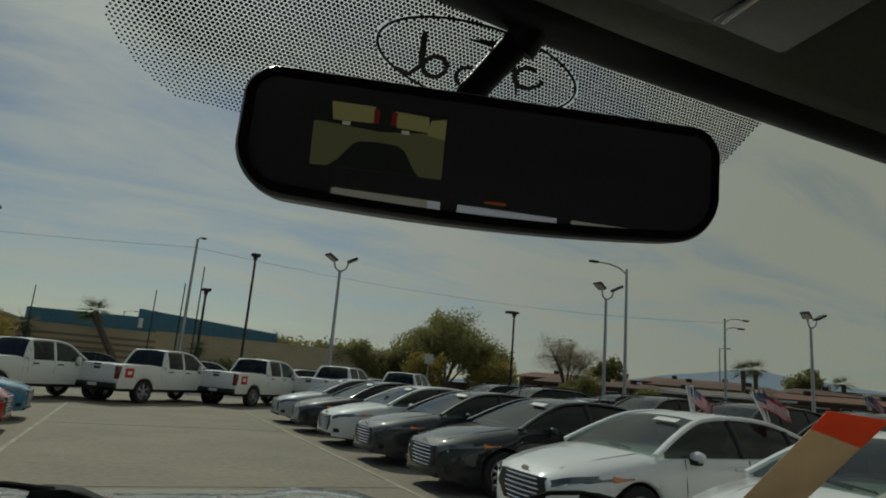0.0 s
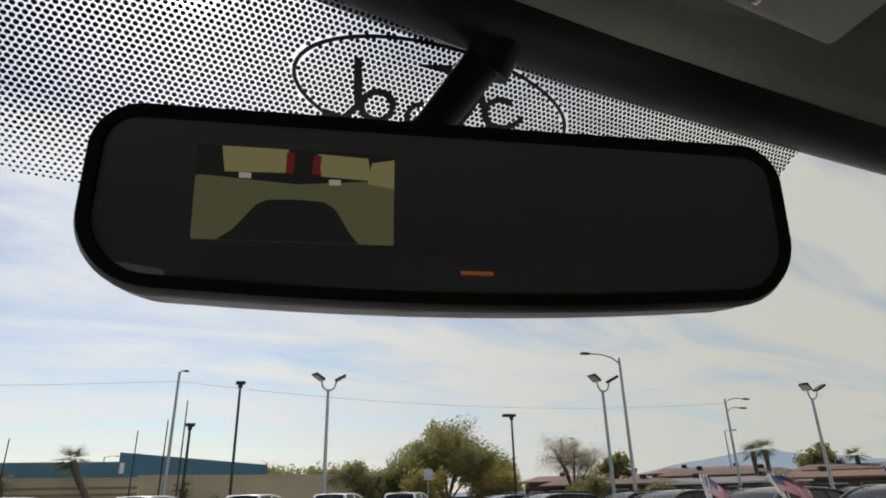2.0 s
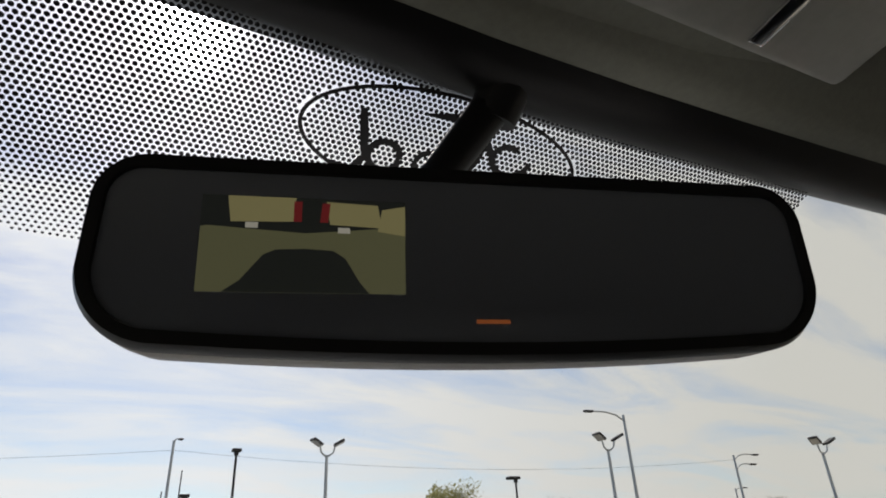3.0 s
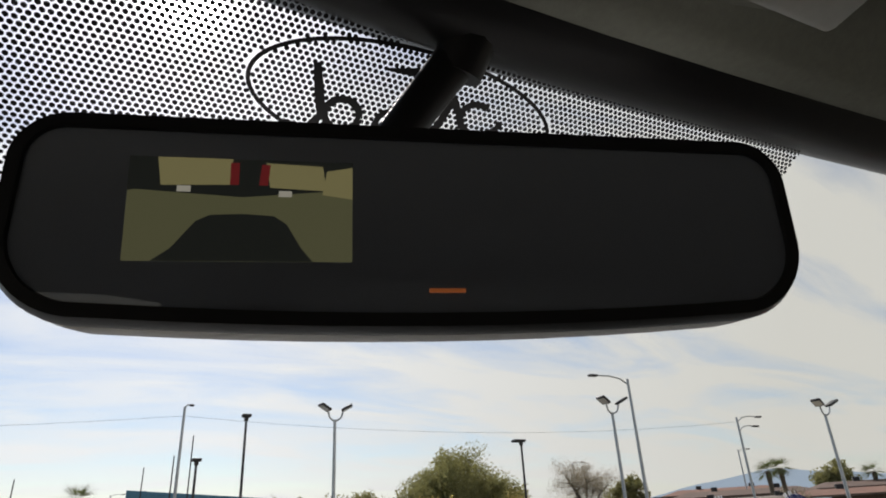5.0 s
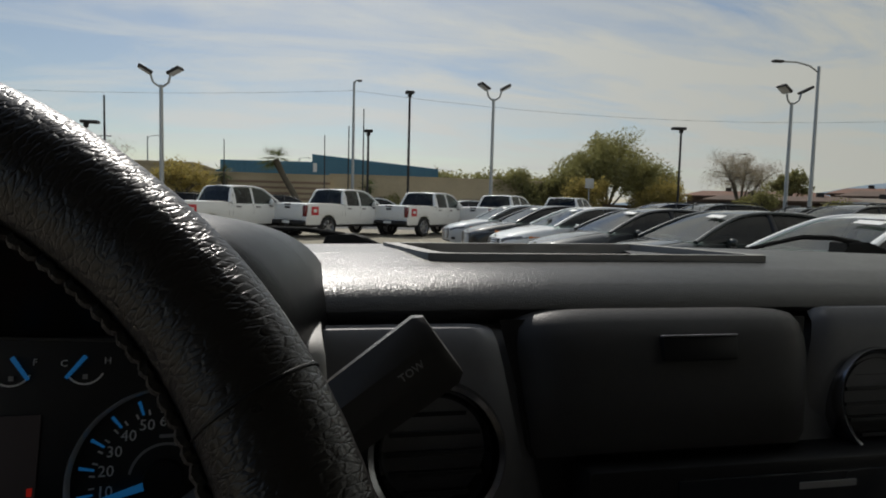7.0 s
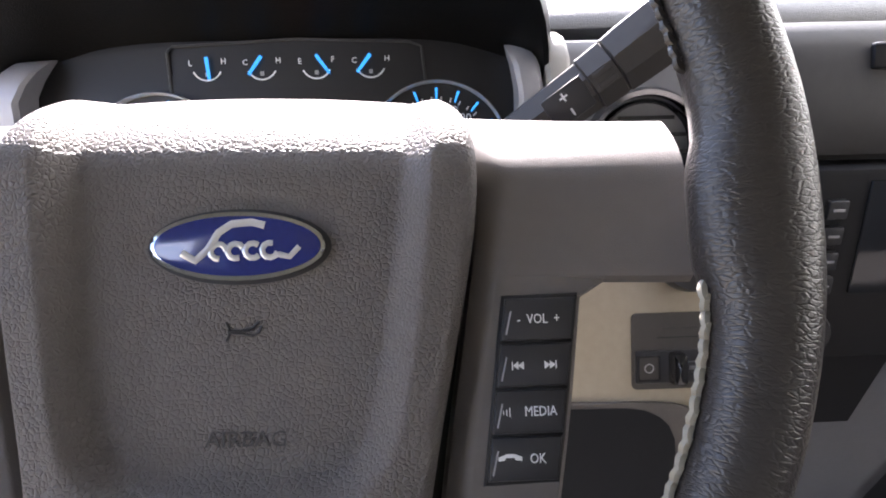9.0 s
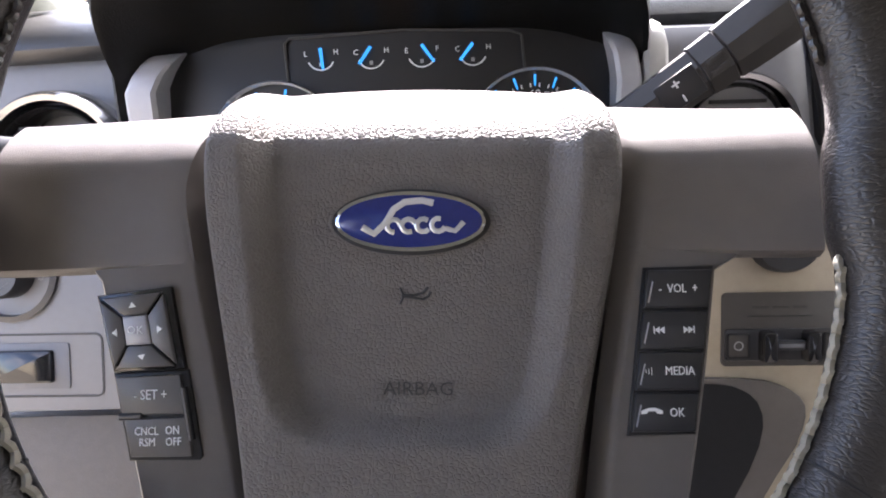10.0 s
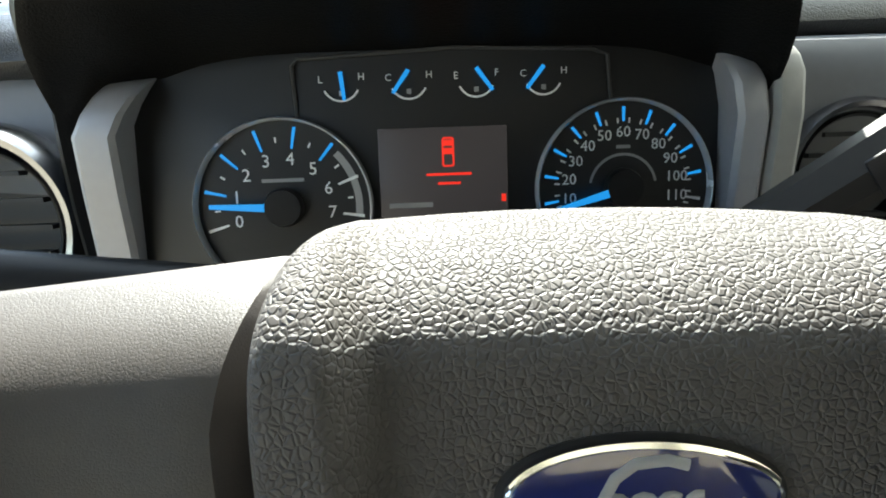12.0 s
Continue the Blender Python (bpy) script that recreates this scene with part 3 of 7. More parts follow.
        mx, my, mz = sx * (hw * 0.93), Y(G["base"] + P["mirror_back"]), curve_at(G["beltz"], G["base"] + P["mirror_back"]) - 0.02
        bm = bmesh.new()
        bmesh.ops.create_icosphere(bm, subdivisions=3, radius=1)
        moved(bm, Matrix.Translation((mx + sx * P["mirror"][0] * 0.9, my, mz + P["mirror"][2] * 0.8)) @ Matrix.Diagonal((P["mirror"][0], P["mirror"][1], P["mirror"][2], 1)))
        mir = part("door_mirror", bm, M["paint"], root)
        part("mirror_foot", box(min(mx, mx + sx * 0.14), max(mx, mx + sx * 0.14), my - 0.05, my + 0.05, mz - 0.04, mz + 0.03, 0.015), M["car_dark"], mir)
        for q in P["handles"]:
            wq = hw * curve_at(P["plan"], q) * 0.99
            part("door_handle", box(min(sx * wq, sx * (wq + 0.03)), max(sx * wq, sx * (wq + 0.03)), Y(q) - 0.11, Y(q) + 0.11, P["handle_z"] - 0.02, P["handle_z"] + 0.02, 0.012), M["car_dark"] if P.get("dark_handles") else M["paint"], root)
        for q in P["seams"]:
            wq = hw * curve_at(P["plan"], q)
            part("door_seam", tube([(sx * wq * 0.965, Y(q), P["sill"] + 0.08), (sx * (wq + 0.001), Y(q), P["waist"]), (sx * wq * 0.962, Y(q), curve_at(P["top"], q) - curve_at(P["crown"], q))], 0.006, 5), M["car_dark"], root)
        for k, q in enumerate(G["seats"]):
            bm = box(sx * 0.36 - 0.25, sx * 0.36 + 0.25, Y(q) - 0.1, Y(q) + 0.08, P["waist"], G["height"] - 0.45, 0.06)
            box(sx * 0.36 - 0.13, sx * 0.36 + 0.13, Y(q) - 0.09, Y(q) + 0.02, G["height"] - 0.43, G["height"] - 0.22, 0.04, bm=bm)
            part("seat", bm, M["car_inside"], root)
    part("dashboard", box(-hw * 0.75, hw * 0.75, Y(G["base"] + 0.75), Y(G["base"] + 0.2), P["waist"], curve_at(P["top"], G["base"] + 0.3) - 0.03, 0.04), M["car_inside"], root)
    for y in wheels:
        wheel_set(root, r, P["tyre_w"], hw - P["tyre_w"] * 0.55, Y(y), P["spokes"], M["alloy"])
    P["dress"](root, P, Y)
    return root


def sedan_dress(root, P, Y):
    # wide mouth with chrome bars, slim swept lamps, lower intake
    mouth = [(-0.5, 0.5), (-0.43, 0.665), (0.43, 0.665), (0.5, 0.5), (0.36, 0.335), (-0.36, 0.335)]
    upright = Matrix(((1, 0, 0, 0), (0, 0, 1, 0), (0, 1, 0, 0), (0, 0, 0, 1)))
    gr = part("grille", moved(plate(mouth, Y(0.13), Y(0.0) + 0.012, 0.01), upright), M["car_dark"], root, "dark grille with chrome bars")
    for k in range(6):
        z = 0.375 + 0.052 * k
        w = 0.38 + 0.11 * min(1, (z - 0.335) / 0.165) if z < 0.5 else 0.5 - 0.07 * (z - 0.5) / 0.165
        part("grille_bar", tube([(-w, Y(0.02), z), (-w * 0.5, Y(0) + 0.02, z), (0, Y(0) + 0.03, z), (w * 0.5, Y(0) + 0.02, z), (w, Y(0.02), z)], 0.011, 6), M["chrome"], gr)
    part("lower_intake", box(-0.55, 0.55, Y(0.12), Y(-0.01), 0.225, 0.29, 0.02), M["car_dark"], root)
    part("badge", moved(plate(ellipse(0.075, 0.032, 20), 0, 0.012), Matrix.Translation((0, Y(0.045), 0.71)) @ upright), M["chrome"], root)
    for sx in (-1, 1):
        pts = [(sx * 0.53, 0.03), (sx * 0.66, 0.14), (sx * 0.78, 0.34), (sx * 0.84, 0.60), (sx * 0.875, 0.84)]
        lo, hi = (0.585, 0.6, 0.625, 0.66, 0.70), (0.655, 0.705, 0.735, 0.755, 0.762)
        rings = [[(x * 1.0, Y(s) + 0.012, a), (x * 1.04 + sx * 0.004, Y(s) + 0.012, (a + b) / 2), (x * 0.99, Y(s) + 0.01, b), (x * 0.8, Y(s + 0.05), (a + b) / 2)] for (x, s), a, b in zip(pts, lo, hi)]
        head = part("headlight", loft(rings), M["lamp_lens"], root, "clear swept headlight")
        part("side_marker", loft([[(sx * 0.835, Y(0.58), 0.655), (sx * 0.893, Y(0.6), 0.7), (sx * 0.852, Y(0.6), 0.75)], [(sx * 0.88, Y(0.86), 0.70), (sx * 0.915, Y(0.86), 0.73), (sx * 0.885, Y(0.86), 0.76)]]), M["lamp_amber"], head, "amber side marker")
        part("fog_lamp", box(sx * 0.66 - 0.07, sx * 0.66 + 0.07, Y(0.2), Y(0.045), 0.32, 0.4, 0.015), M["car_dark"], root)
        part("tail_light", box(min(sx * 0.5, sx * 0.86), max(sx * 0.5, sx * 0.86), Y(4.88), Y(4.62), 0.86, 0.98, 0.03), M["lamp_red"], root)
        # hood crease and wiper
        part("hood_crease", tube([(sx * 0.42, Y(0.22), 0.772), (sx * 0.5, Y(0.7), 0.888), (sx * 0.56, Y(1.2), 0.972)], 0.012, 6, squash=0.4), M["paint"], root)
        part("wiper", tube([(sx * 0.1 - 0.2, Y(1.33), 1.0), (sx * 0.1 + 0.12, Y(1.36), 1.025), (sx * 0.1 + 0.45, Y(1.42), 1.03)], 0.012, 5), M["car_dark"], root)
    part("window_sticker", loft([[(-0.5, Y(1.96), 1.385), (-0.12, Y(1.96), 1.395)], [(-0.5, Y(1.86), 1.345), (-0.12, Y(1.86), 1.355)]], closed=False), M["sticker_white"], root, "white price sticker")


SEDAN = dict(length=4.87, half=0.925, sill=0.19, chin=0.04, waist=0.62, r=0.33, wheels=(0.95, 3.8), tyre_w=0.23, spokes=10, mirror_back=0.52, mirror=(0.11, 0.06, 0.065),
    plan=[(0, 0.58), (0.08, 0.74), (0.25, 0.86), (0.6, 0.955), (1.1, 0.99), (2.4, 1.0), (3.6, 0.99), (4.4, 0.93), (4.75, 0.84), (4.87, 0.72)],
    top=[(0, 0.66), (0.06, 0.715), (0.2, 0.775), (0.6, 0.875), (1.0, 0.945), (1.3, 0.985), (2.0, 1.0), (3.4, 1.03), (4.1, 1.075), (4.6, 1.08), (4.8, 1.03), (4.87, 0.9)],
    crown=[(0, 0.12), (0.3, 0.12), (1.0, 0.09), (1.5, 0.05), (3.9, 0.05), (4.4, 0.07), (4.87, 0.1)],
    house=dict(base=1.22, front=2.12, back=3.38, end=4.28, belt=0.92, top_w=0.64, height=1.475, round=0.045, beltz=[(1.2, 0.95), (2.2, 0.965), (3.4, 1.0), (4.3, 1.06)],
        roof=[(1.22, 0.975), (1.6, 1.19), (2.0, 1.375), (2.3, 1.445), (2.75, 1.475), (3.2, 1.455), (3.5, 1.405), (3.9, 1.255), (4.28, 1.085)], pillars=(2.62, 3.62), seats=(2.55, 3.55)),
    handles=(2.5, 3.5), handle_z=0.86, seams=(1.62, 2.68, 3.68), dress=sedan_dress)


def truck_dress(root, P, Y):
    part("bed_floor_shadow", box(-0.8, 0.8, Y(5.72), Y(4.0), 1.18, 1.338, 0.01), M["car_dark"], root)
    gate = part("tailgate", box(-0.78, 0.78, Y(5.93), Y(5.85), 0.72, 1.3, 0.03), M["paint"], root, "white tailgate with a dark handle")
    part("gate_handle", box(-0.14, 0.14, Y(5.95), Y(5.9), 1.12, 1.2, 0.015), M["car_dark"], gate)
    part("rear_camera_trim", box(-0.17, 0.17, Y(5.945), Y(5.9), 1.245, 1.31, 0.015), M["car_dark"], gate)
    bump = part("rear_bumper", box(-0.95, 0.95, Y(6.02), Y(5.82), 0.5, 0.68, 0.04), M["car_dark"], root)
    part("plate_recess", box(-0.2, 0.2, Y(6.03), Y(5.98), 0.55, 0.65, 0.01), M["sticker_white"], bump)
    part("hitch", box(-0.06, 0.06, Y(6.05), Y(5.7), 0.38, 0.5, 0.01), M["car_dark"], root)
    for sx in (-1, 1):
        part("tail_light", box(min(sx * 0.8, sx * 0.985), max(sx * 0.8, sx * 0.985), Y(5.93), Y(5.8), 0.82, 1.26, 0.03), M["lamp_red"], root)
        part("head_light", box(min(sx * 0.6, sx * 0.94), max(sx * 0.6, sx * 0.94), Y(0.2), Y(-0.01), 0.85, 1.08, 0.03), M["lamp_lens"], root)
        decal = part("bed_decal", box(min(sx * 1.0, sx * 1.019), max(sx * 1.0, sx * 1.019), Y(5.65), Y(5.28), 0.88, 1.2, 0.004), M["decal_red"], root, "red square decal with a pale mark")
        part("decal_mark", box(min(sx * 1.015, sx * 1.024), max(sx * 1.015, sx * 1.024), Y(5.56), Y(5.38), 0.98, 1.1, 0.003), M["sticker_white"], decal)
    part("grille", box(-0.6, 0.6, Y(0.1), Y(-0.03), 0.7, 1.1, 0.04), M["car_dark"], root)


TRUCK = dict(length=5.9, half=1.01, sill=0.5, waist=0.9, r=0.41, wheels=(0.98, 4.68), tyre_w=0.27, spokes=6, mirror_back=0.55, mirror=(0.12, 0.07, 0.14), body_pillars=True, dark_handles=True, rail=0.06,
    plan=[(0, 0.9), (0.1, 0.95), (0.5, 0.985), (1.2, 1.0), (5.7, 1.0), (5.85, 0.985), (5.9, 0.97)],
    top=[(0, 1.06), (0.08, 1.12), (0.4, 1.17), (1.3, 1.235), (1.6, 1.27), (3.9, 1.29), (4.0, 1.335), (5.8, 1.335), (5.9, 1.31)],
    crown=[(0, 0.08), (1.3, 0.07), (1.7, 0.03), (5.9, 0.03)],
    house=dict(base=1.42, front=2.2, back=3.6, end=3.86, belt=0.95, top_w=0.74, height=1.95, round=0.06, beltz=[(1.4, 1.2), (2.0, 1.22), (3.9, 1.26)],
        roof=[(1.42, 1.25), (1.8, 1.56), (2.15, 1.83), (2.5, 1.925), (2.9, 1.95), (3.4, 1.935), (3.65, 1.86), (3.86, 1.3)], pillars=(2.78, 3.62, 3.72), seats=(2.7, 3.55)),
    handles=(2.6, 3.5), handle_z=1.14, seams=(1.75, 2.8, 3.75, 3.92), dress=truck_dress)


def suv_dress(root, P, Y):
    part("grille", box(-0.55, 0.55, Y(0.1), Y(-0.03), 0.6, 0.85, 0.04), M["car_dark"], root)
    part("grille_bar", box(-0.5, 0.5, Y(0.0), Y(-0.045), 0.7, 0.74, 0.015), M["chrome"], root)
    part("lower_intake", box(-0.6, 0.6, Y(0.12), Y(-0.015), 0.3, 0.42, 0.03), M["car_dark"], root)
    for sx in (-1, 1):
        part("headlight", box(min(sx * 0.58, sx * 0.88), max(sx * 0.58, sx * 0.88), Y(0.32), Y(0.05), 0.74, 0.88, 0.04), M["lamp_lens"], root)
        part("tail_light", box(min(sx * 0.72, sx * 0.93), max(sx * 0.72, sx * 0.93), Y(4.66), Y(4.4), 0.9, 1.1, 0.03), M["lamp_red"], root)
        part("roof_rack_rail", tube([(sx * 0.6, Y(2.2), 1.66), (sx * 0.61, Y(2.3), 1.72), (sx * 0.61, Y(3.7), 1.72), (sx * 0.6, Y(3.8), 1.66)], 0.018, 6), M["car_dark"], root)


SUV = dict(length=4.66, half=0.94, sill=0.24, waist=0.7, r=0.36, wheels=(0.92, 3.7), tyre_w=0.24, spokes=5, mirror_back=0.5, mirror=(0.11, 0.06, 0.08),
    plan=[(0, 0.7), (0.12, 0.86), (0.4, 0.95), (1.0, 0.995), (3.6, 1.0), (4.4, 0.95), (4.66, 0.86)],
    top=[(0, 0.82), (0.1, 0.9), (0.5, 0.99), (1.2, 1.06), (1.6, 1.08), (4.0, 1.12), (4.5, 1.12), (4.66, 1.0)],
    crown=[(0, 0.1), (1.0, 0.08), (1.5, 0.05), (4.66, 0.06)],
    house=dict(base=1.15, front=1.95, back=3.95, end=4.55, belt=0.93, top_w=0.68, height=1.69, round=0.05, beltz=[(1.1, 1.02), (2.0, 1.05), (4.6, 1.09)],
        roof=[(1.15, 1.06), (1.55, 1.36), (1.9, 1.57), (2.3, 1.67), (2.8, 1.69), (3.6, 1.66), (4.0, 1.59), (4.3, 1.36), (4.55, 1.12)], pillars=(2.5, 3.5, 4.1), seats=(2.4, 3.4)),
    handles=(2.4, 3.35), handle_z=0.93, seams=(1.6, 2.58, 3.5), dress=suv_dress)


def painted(root, color):
    for o in (root, *root.children_recursive):
        o.color = (*color, 1)
    return root


WHITE, SILVER, BLACK, GREY, DARK = (0.86, 0.86, 0.85), (0.5, 0.52, 0.54), (0.006, 0.007, 0.008), (0.035, 0.038, 0.04), (0.008, 0.014, 0.014)
RED, BLUE, NAVY, MAROON = (0.42, 0.02, 0.018), (0.03, 0.2, 0.36), (0.012, 0.02, 0.05), (0.12, 0.012, 0.02)

# row of sedans along the aisle's right-hand line, noses to the aisle
NOSE_R, ROW_R = 4.12, (6.25, 9.05)
first = vehicle("sedan", "white sedan parked nose to the aisle", "car", SEDAN, "sedans beside the aisle")
at_right = lambda y, x=NOSE_R: pose(x + 2.435, y, 0, 0, 0, 90)  # noqa: E731
first.matrix_world = at_right(ROW_R[0])
painted(first, WHITE)
FLAG_CARS = [(first, (1, -1))]
for y, color, words_for in ((9.05, DARK, "near-black green sedan parked nose to the aisle"), (11.8, GREY, "dark grey sedan with a gleaming hood"), (14.6, WHITE, "white sedan with chrome grille bars"),
                            (17.4, BLACK, "black sedan with an upright wiper"), (20.2, SILVER, "silver white sedan at the row's far end"), (3.4, WHITE, "white sedan with a lime windshield sticker")):
    car = tagged(painted(copy_thing(first, at_right(y)), color), words_for)
    if 8 < y < 16:
        FLAG_CARS.append((car, (-1,)))
    if color in (DARK, GREY, BLACK):
        foot = Vector((0.35, -1.02, 1.02))
        raised = part("raised_wiper", tube([foot, foot + Vector((0.08, -0.28, 0.3)), foot + Vector((0.12, -0.36, 0.52))], [0.014, 0.012, 0.008], 6), M["car_dark"], car, "black wiper arm folded up off the glass")
        part("wiper_strip", tube([foot + Vector((-0.02, -0.2, 0.12)), foot + Vector((0.13, -0.4, 0.62))], 0.011, 5), M["car_dark"], raised)
    if y < 4:
        Y0 = 2.435
        part("lime_sticker", loft([[(-0.5, Y0 - 1.985, 1.405), (-0.2, Y0 - 1.985, 1.415)], [(-0.5, Y0 - 1.93, 1.382), (-0.2, Y0 - 1.93, 1.392)]], closed=False), M["sticker_lime"], car, "lime green price sticker")

# row along the left-hand line
NOSE_L = -2.1
at_left = lambda y, x=NOSE_L: pose(x - 2.435, y, 0, 0, 0, -90)  # noqa: E731
for y, color, words_for in ((6.3, WHITE, "white sedan facing the aisle"), (9.1, WHITE, "white sedan with a plain hood"), (11.9, BLACK, "black sedan facing the aisle"), (14.7, RED, "bright red sedan facing the aisle"), (17.5, BLUE, "blue sedan at the row's end")):
    tagged(painted(copy_thing(first, at_left(y)), color), words_for)

# white pickups across the end of the aisle, parked aslant
pickup = vehicle("pickup_truck", "white crew-cab pickup truck parked aslant", "pickup truck", TRUCK, "white pickups")
turn = radians(-45)
away = Vector((math.sin(radians(45)), math.cos(radians(45)), 0))
side_r = Vector((away.y, -away.x, 0))
MARKS = [(-4.25, 22.75), (-0.1, 24.45), (4.02, 26.15), (8.15, 27.85), (12.3, 29.55), (-8.4, 21.05)]


def at_mark(x, y):
    c = Vector((x, y, 0)) + away * (5.47 - 2.95) - side_r * 1.01
    return pose(c.x, c.y, 0, 0, 0, -45)


pickup.matrix_world = at_mark(*MARKS[0])
painted(pickup, WHITE)
for mark in MARKS[1:]:
    painted(copy_thing(pickup, at_mark(*mark)), WHITE)

# parked rows farther off
suv = vehicle("sport_utility_car", "dark sport utility car in the far rows", "car", SUV, "far parked cars")
suv.matrix_world = at_right(7.5, 10.6)
painted(suv, BLACK)
rng = random.Random(4)
FAR = [(10.6, 4.6), (10.6, 10.4), (10.6, 13.3), (10.6, 16.2), (10.6, 19.1), (10.6, 22.0), (18.5, 6.0), (18.5, 9.0), (18.5, 12.0), (18.5, 15.0), (18.5, 18.0), (18.5, 21.0), (18.5, 24.0), (27.0, 9.0), (27.0, 12.2), (27.0, 15.4), (27.0, 18.6), (27.0, 21.8), (27.0, 25.0), (18.5, 27.0), (14.0, 25.2)]
for x, y in FAR:
    base = suv if rng.random() < 0.6 else first
    o = copy_thing(base, at_right(y, x))
    tagged(painted(o, rng.choice((BLACK, NAVY, BLACK, WHITE, MAROON, BLACK, DARK))), "parked car among the far rows", "car", "far parked cars")
    FLAG_CARS.append((o, (1, -1) if rng.random() < 0.4 else (1,)))
for x, y in ((-9.5, 22.5), (-13.5, 27.0), (-17.0, 24.0), (-7.4, 8.5), (-7.4, 11.5), (-7.4, 14.5)):
    o = copy_thing(suv if rng.random() < 0.4 else first, at_left(y, x))
    tagged(painted(o, rng.choice((BLACK, GREY, WHITE, MAROON))), "parked car among the far rows", "car", "far parked cars")
for x in (-14, -8, -1, 3.5, 9.5, 13.0):
    o = copy_thing(suv if rng.random() < 0.4 else first, pose(x + rng.uniform(-1, 1), 38.5, 0, 0, 0, rng.choice((90, -90))))
    tagged(painted(o, rng.choice((BLACK, GREY, WHITE, WHITE, MAROON))), "car by the far kerb", "car", "far parked cars")


# ==== small flags on the cars ====
def flag(m, tilt, seed):
    root = thing("car_flag", "small striped flag on a white stick, clipped to a car", "flag", m, "car flags")
    part("flag_stick", tube([(0, 0, 0), (0, 0, 0.45)], 0.006, 5), M["flag_white"], root)
    r = random.Random(seed)
    ph = r.uniform(0, 6)
    nx, nz = 14, 13
    bm = bmesh.new()
    g = [[bm.verts.new((0.25 * i / nx, 0.035 * math.sin(ph + 6 * i / nx + 1.5 * j / nz) * i / nx, 0.24 + 0.18 * j / nz - 0.27 * (i / nx) ** 1.15)) for i in range(nx + 1)] for j in range(nz + 1)]
    for j in range(nz):
        for i in range(nx):
            f = bm.faces.new((g[j][i], g[j][i + 1], g[j + 1][i + 1], g[j + 1][i]))
            f.material_index = 2 if i < 6 and j >= 6 else (0 if j % 2 == 0 else 1)
    cloth = part("flag_cloth", bm, [M["flag_red"], M["flag_white"], M["flag_blue"]], root)
    stars = bmesh.new()
    for j in range(5):
        for i in range(5):
            x, z = 0.012 + 0.0185 * i, 0.338 + 0.0165 * j
            q = x / 0.25
            moved_z = z - 0.27 * q**1.15
            yy = 0.035 * math.sin(ph + 6 * q + 1.5 * (z - 0.24) / 0.18) * q
            for off in (0.004, -0.004):
                vs = [stars.verts.new((x + 0.005 * math.cos(a), yy + off, moved_z + 0.005 * math.sin(a))) for a in (0.3, 1.56, 2.8, 4.1, 5.3)]
                stars.faces.new(vs)
    part("flag_stars", stars, M["flag_white"], cloth)
    return root


flag_rng = random.Random(9)
for k, (car, sides) in enumerate(FLAG_CARS):
    for side in sides:
        z = 1.40 if car.name.startswith("sedan") else 1.62
        base = car.matrix_world @ Vector((side * 0.62, -0.95 + flag_rng.uniform(-0.05, 0.05), z))
        flag(pose(base.x, base.y, base.z, flag_rng.uniform(-6, 6), flag_rng.uniform(-14, -2) if side > 0 else flag_rng.uniform(-28, -12), -45 + flag_rng.uniform(-15, 15)), 0, k)


# ==== lamp posts ====
def shoebox(root, pole_top, tip, tilt, mat, name="lamp_head"):
    """A bent arm and a flat lamp head at its tip."""
    a, b = Vector(pole_top), Vector(tip)
    out = Vector((b.x - a.x, b.y - a.y, 0))
    mid = a + out * 0.75 + Vector((0, 0, 0.05))
    arm = part("lamp_arm", tube([a - Vector((0, 0, 0.15)), a + out * 0.35 - Vector((0, 0, 0.08)), mid, b], 0.05, 6), M["steel"] if mat is M["steel"] else mat, root)
    yaw = math.atan2(out.y, out.x) if out.length > 1e-3 else 0
    head = part(name, moved(box(-0.1, 0.54, -0.27, 0.27, -0.07, 0.07, 0.03), Matrix.Translation(b) @ Matrix.Rotation(yaw, 4, "Z") @ Matrix.Rotation(-tilt, 4, "Y")), M["dark_metal"], root)
    part("lamp_glass", moved(box(-0.04, 0.48, -0.22, 0.22, -0.082, -0.068), Matrix.Translation(b) @ Matrix.Rotation(yaw, 4, "Z") @ Matrix.Rotation(-tilt, 4, "Y")), M["led_glass"], head)


def post(root, x, y, h, r0, r1, mat):
    part("post", tube([(x, y, 0), (x, y, h * 0.5), (x, y, h)], [r0, (r0 + r1) / 2, r1], 10), mat, root)
    part("post_base", lathe([(0, 0), (0.28, 0), (0.28, 0.55), (0.24, 0.6), (0, 0.6)], 16, axis="z"), M["concrete"], root).matrix_world = pose(x, y, 0)


def twin_lamp(x, y, h, face=0.5):
    root = thing("lot_lamp", "tall grey post with two tilted floodlight heads", "lamp post", group="car lot lamps")
    post(root, x, y, h - 0.4, 0.11, 0.08, M["steel"])
    for s in (-1, 1):
        shoebox(root, (x, y, h - 0.35), (x + s * 0.44, y - face * 0.25, h + 0.12), radians(28), M["steel"])


def single_lamp(x, y, h, dx):
    root = thing("street_lamp", "dark post with one flat lamp head", "lamp post", group="dark street lamps")
    post(root, x, y, h, 0.1, 0.08, M["dark_metal"])
    part("lamp_head", box(x - 0.3 + min(dx, 0) * 0.6, x + 0.3 + max(dx, 0) * 0.6, y - 0.3, y + 0.3, h - 0.06, h + 0.14, 0.05), M["dark_metal"], root)
    part("head_bracket", box(x - 0.14, x + 0.14, y - 0.1, y + 0.1, h - 0.3, h - 0.06, 0.03), M["dark_metal"], root)


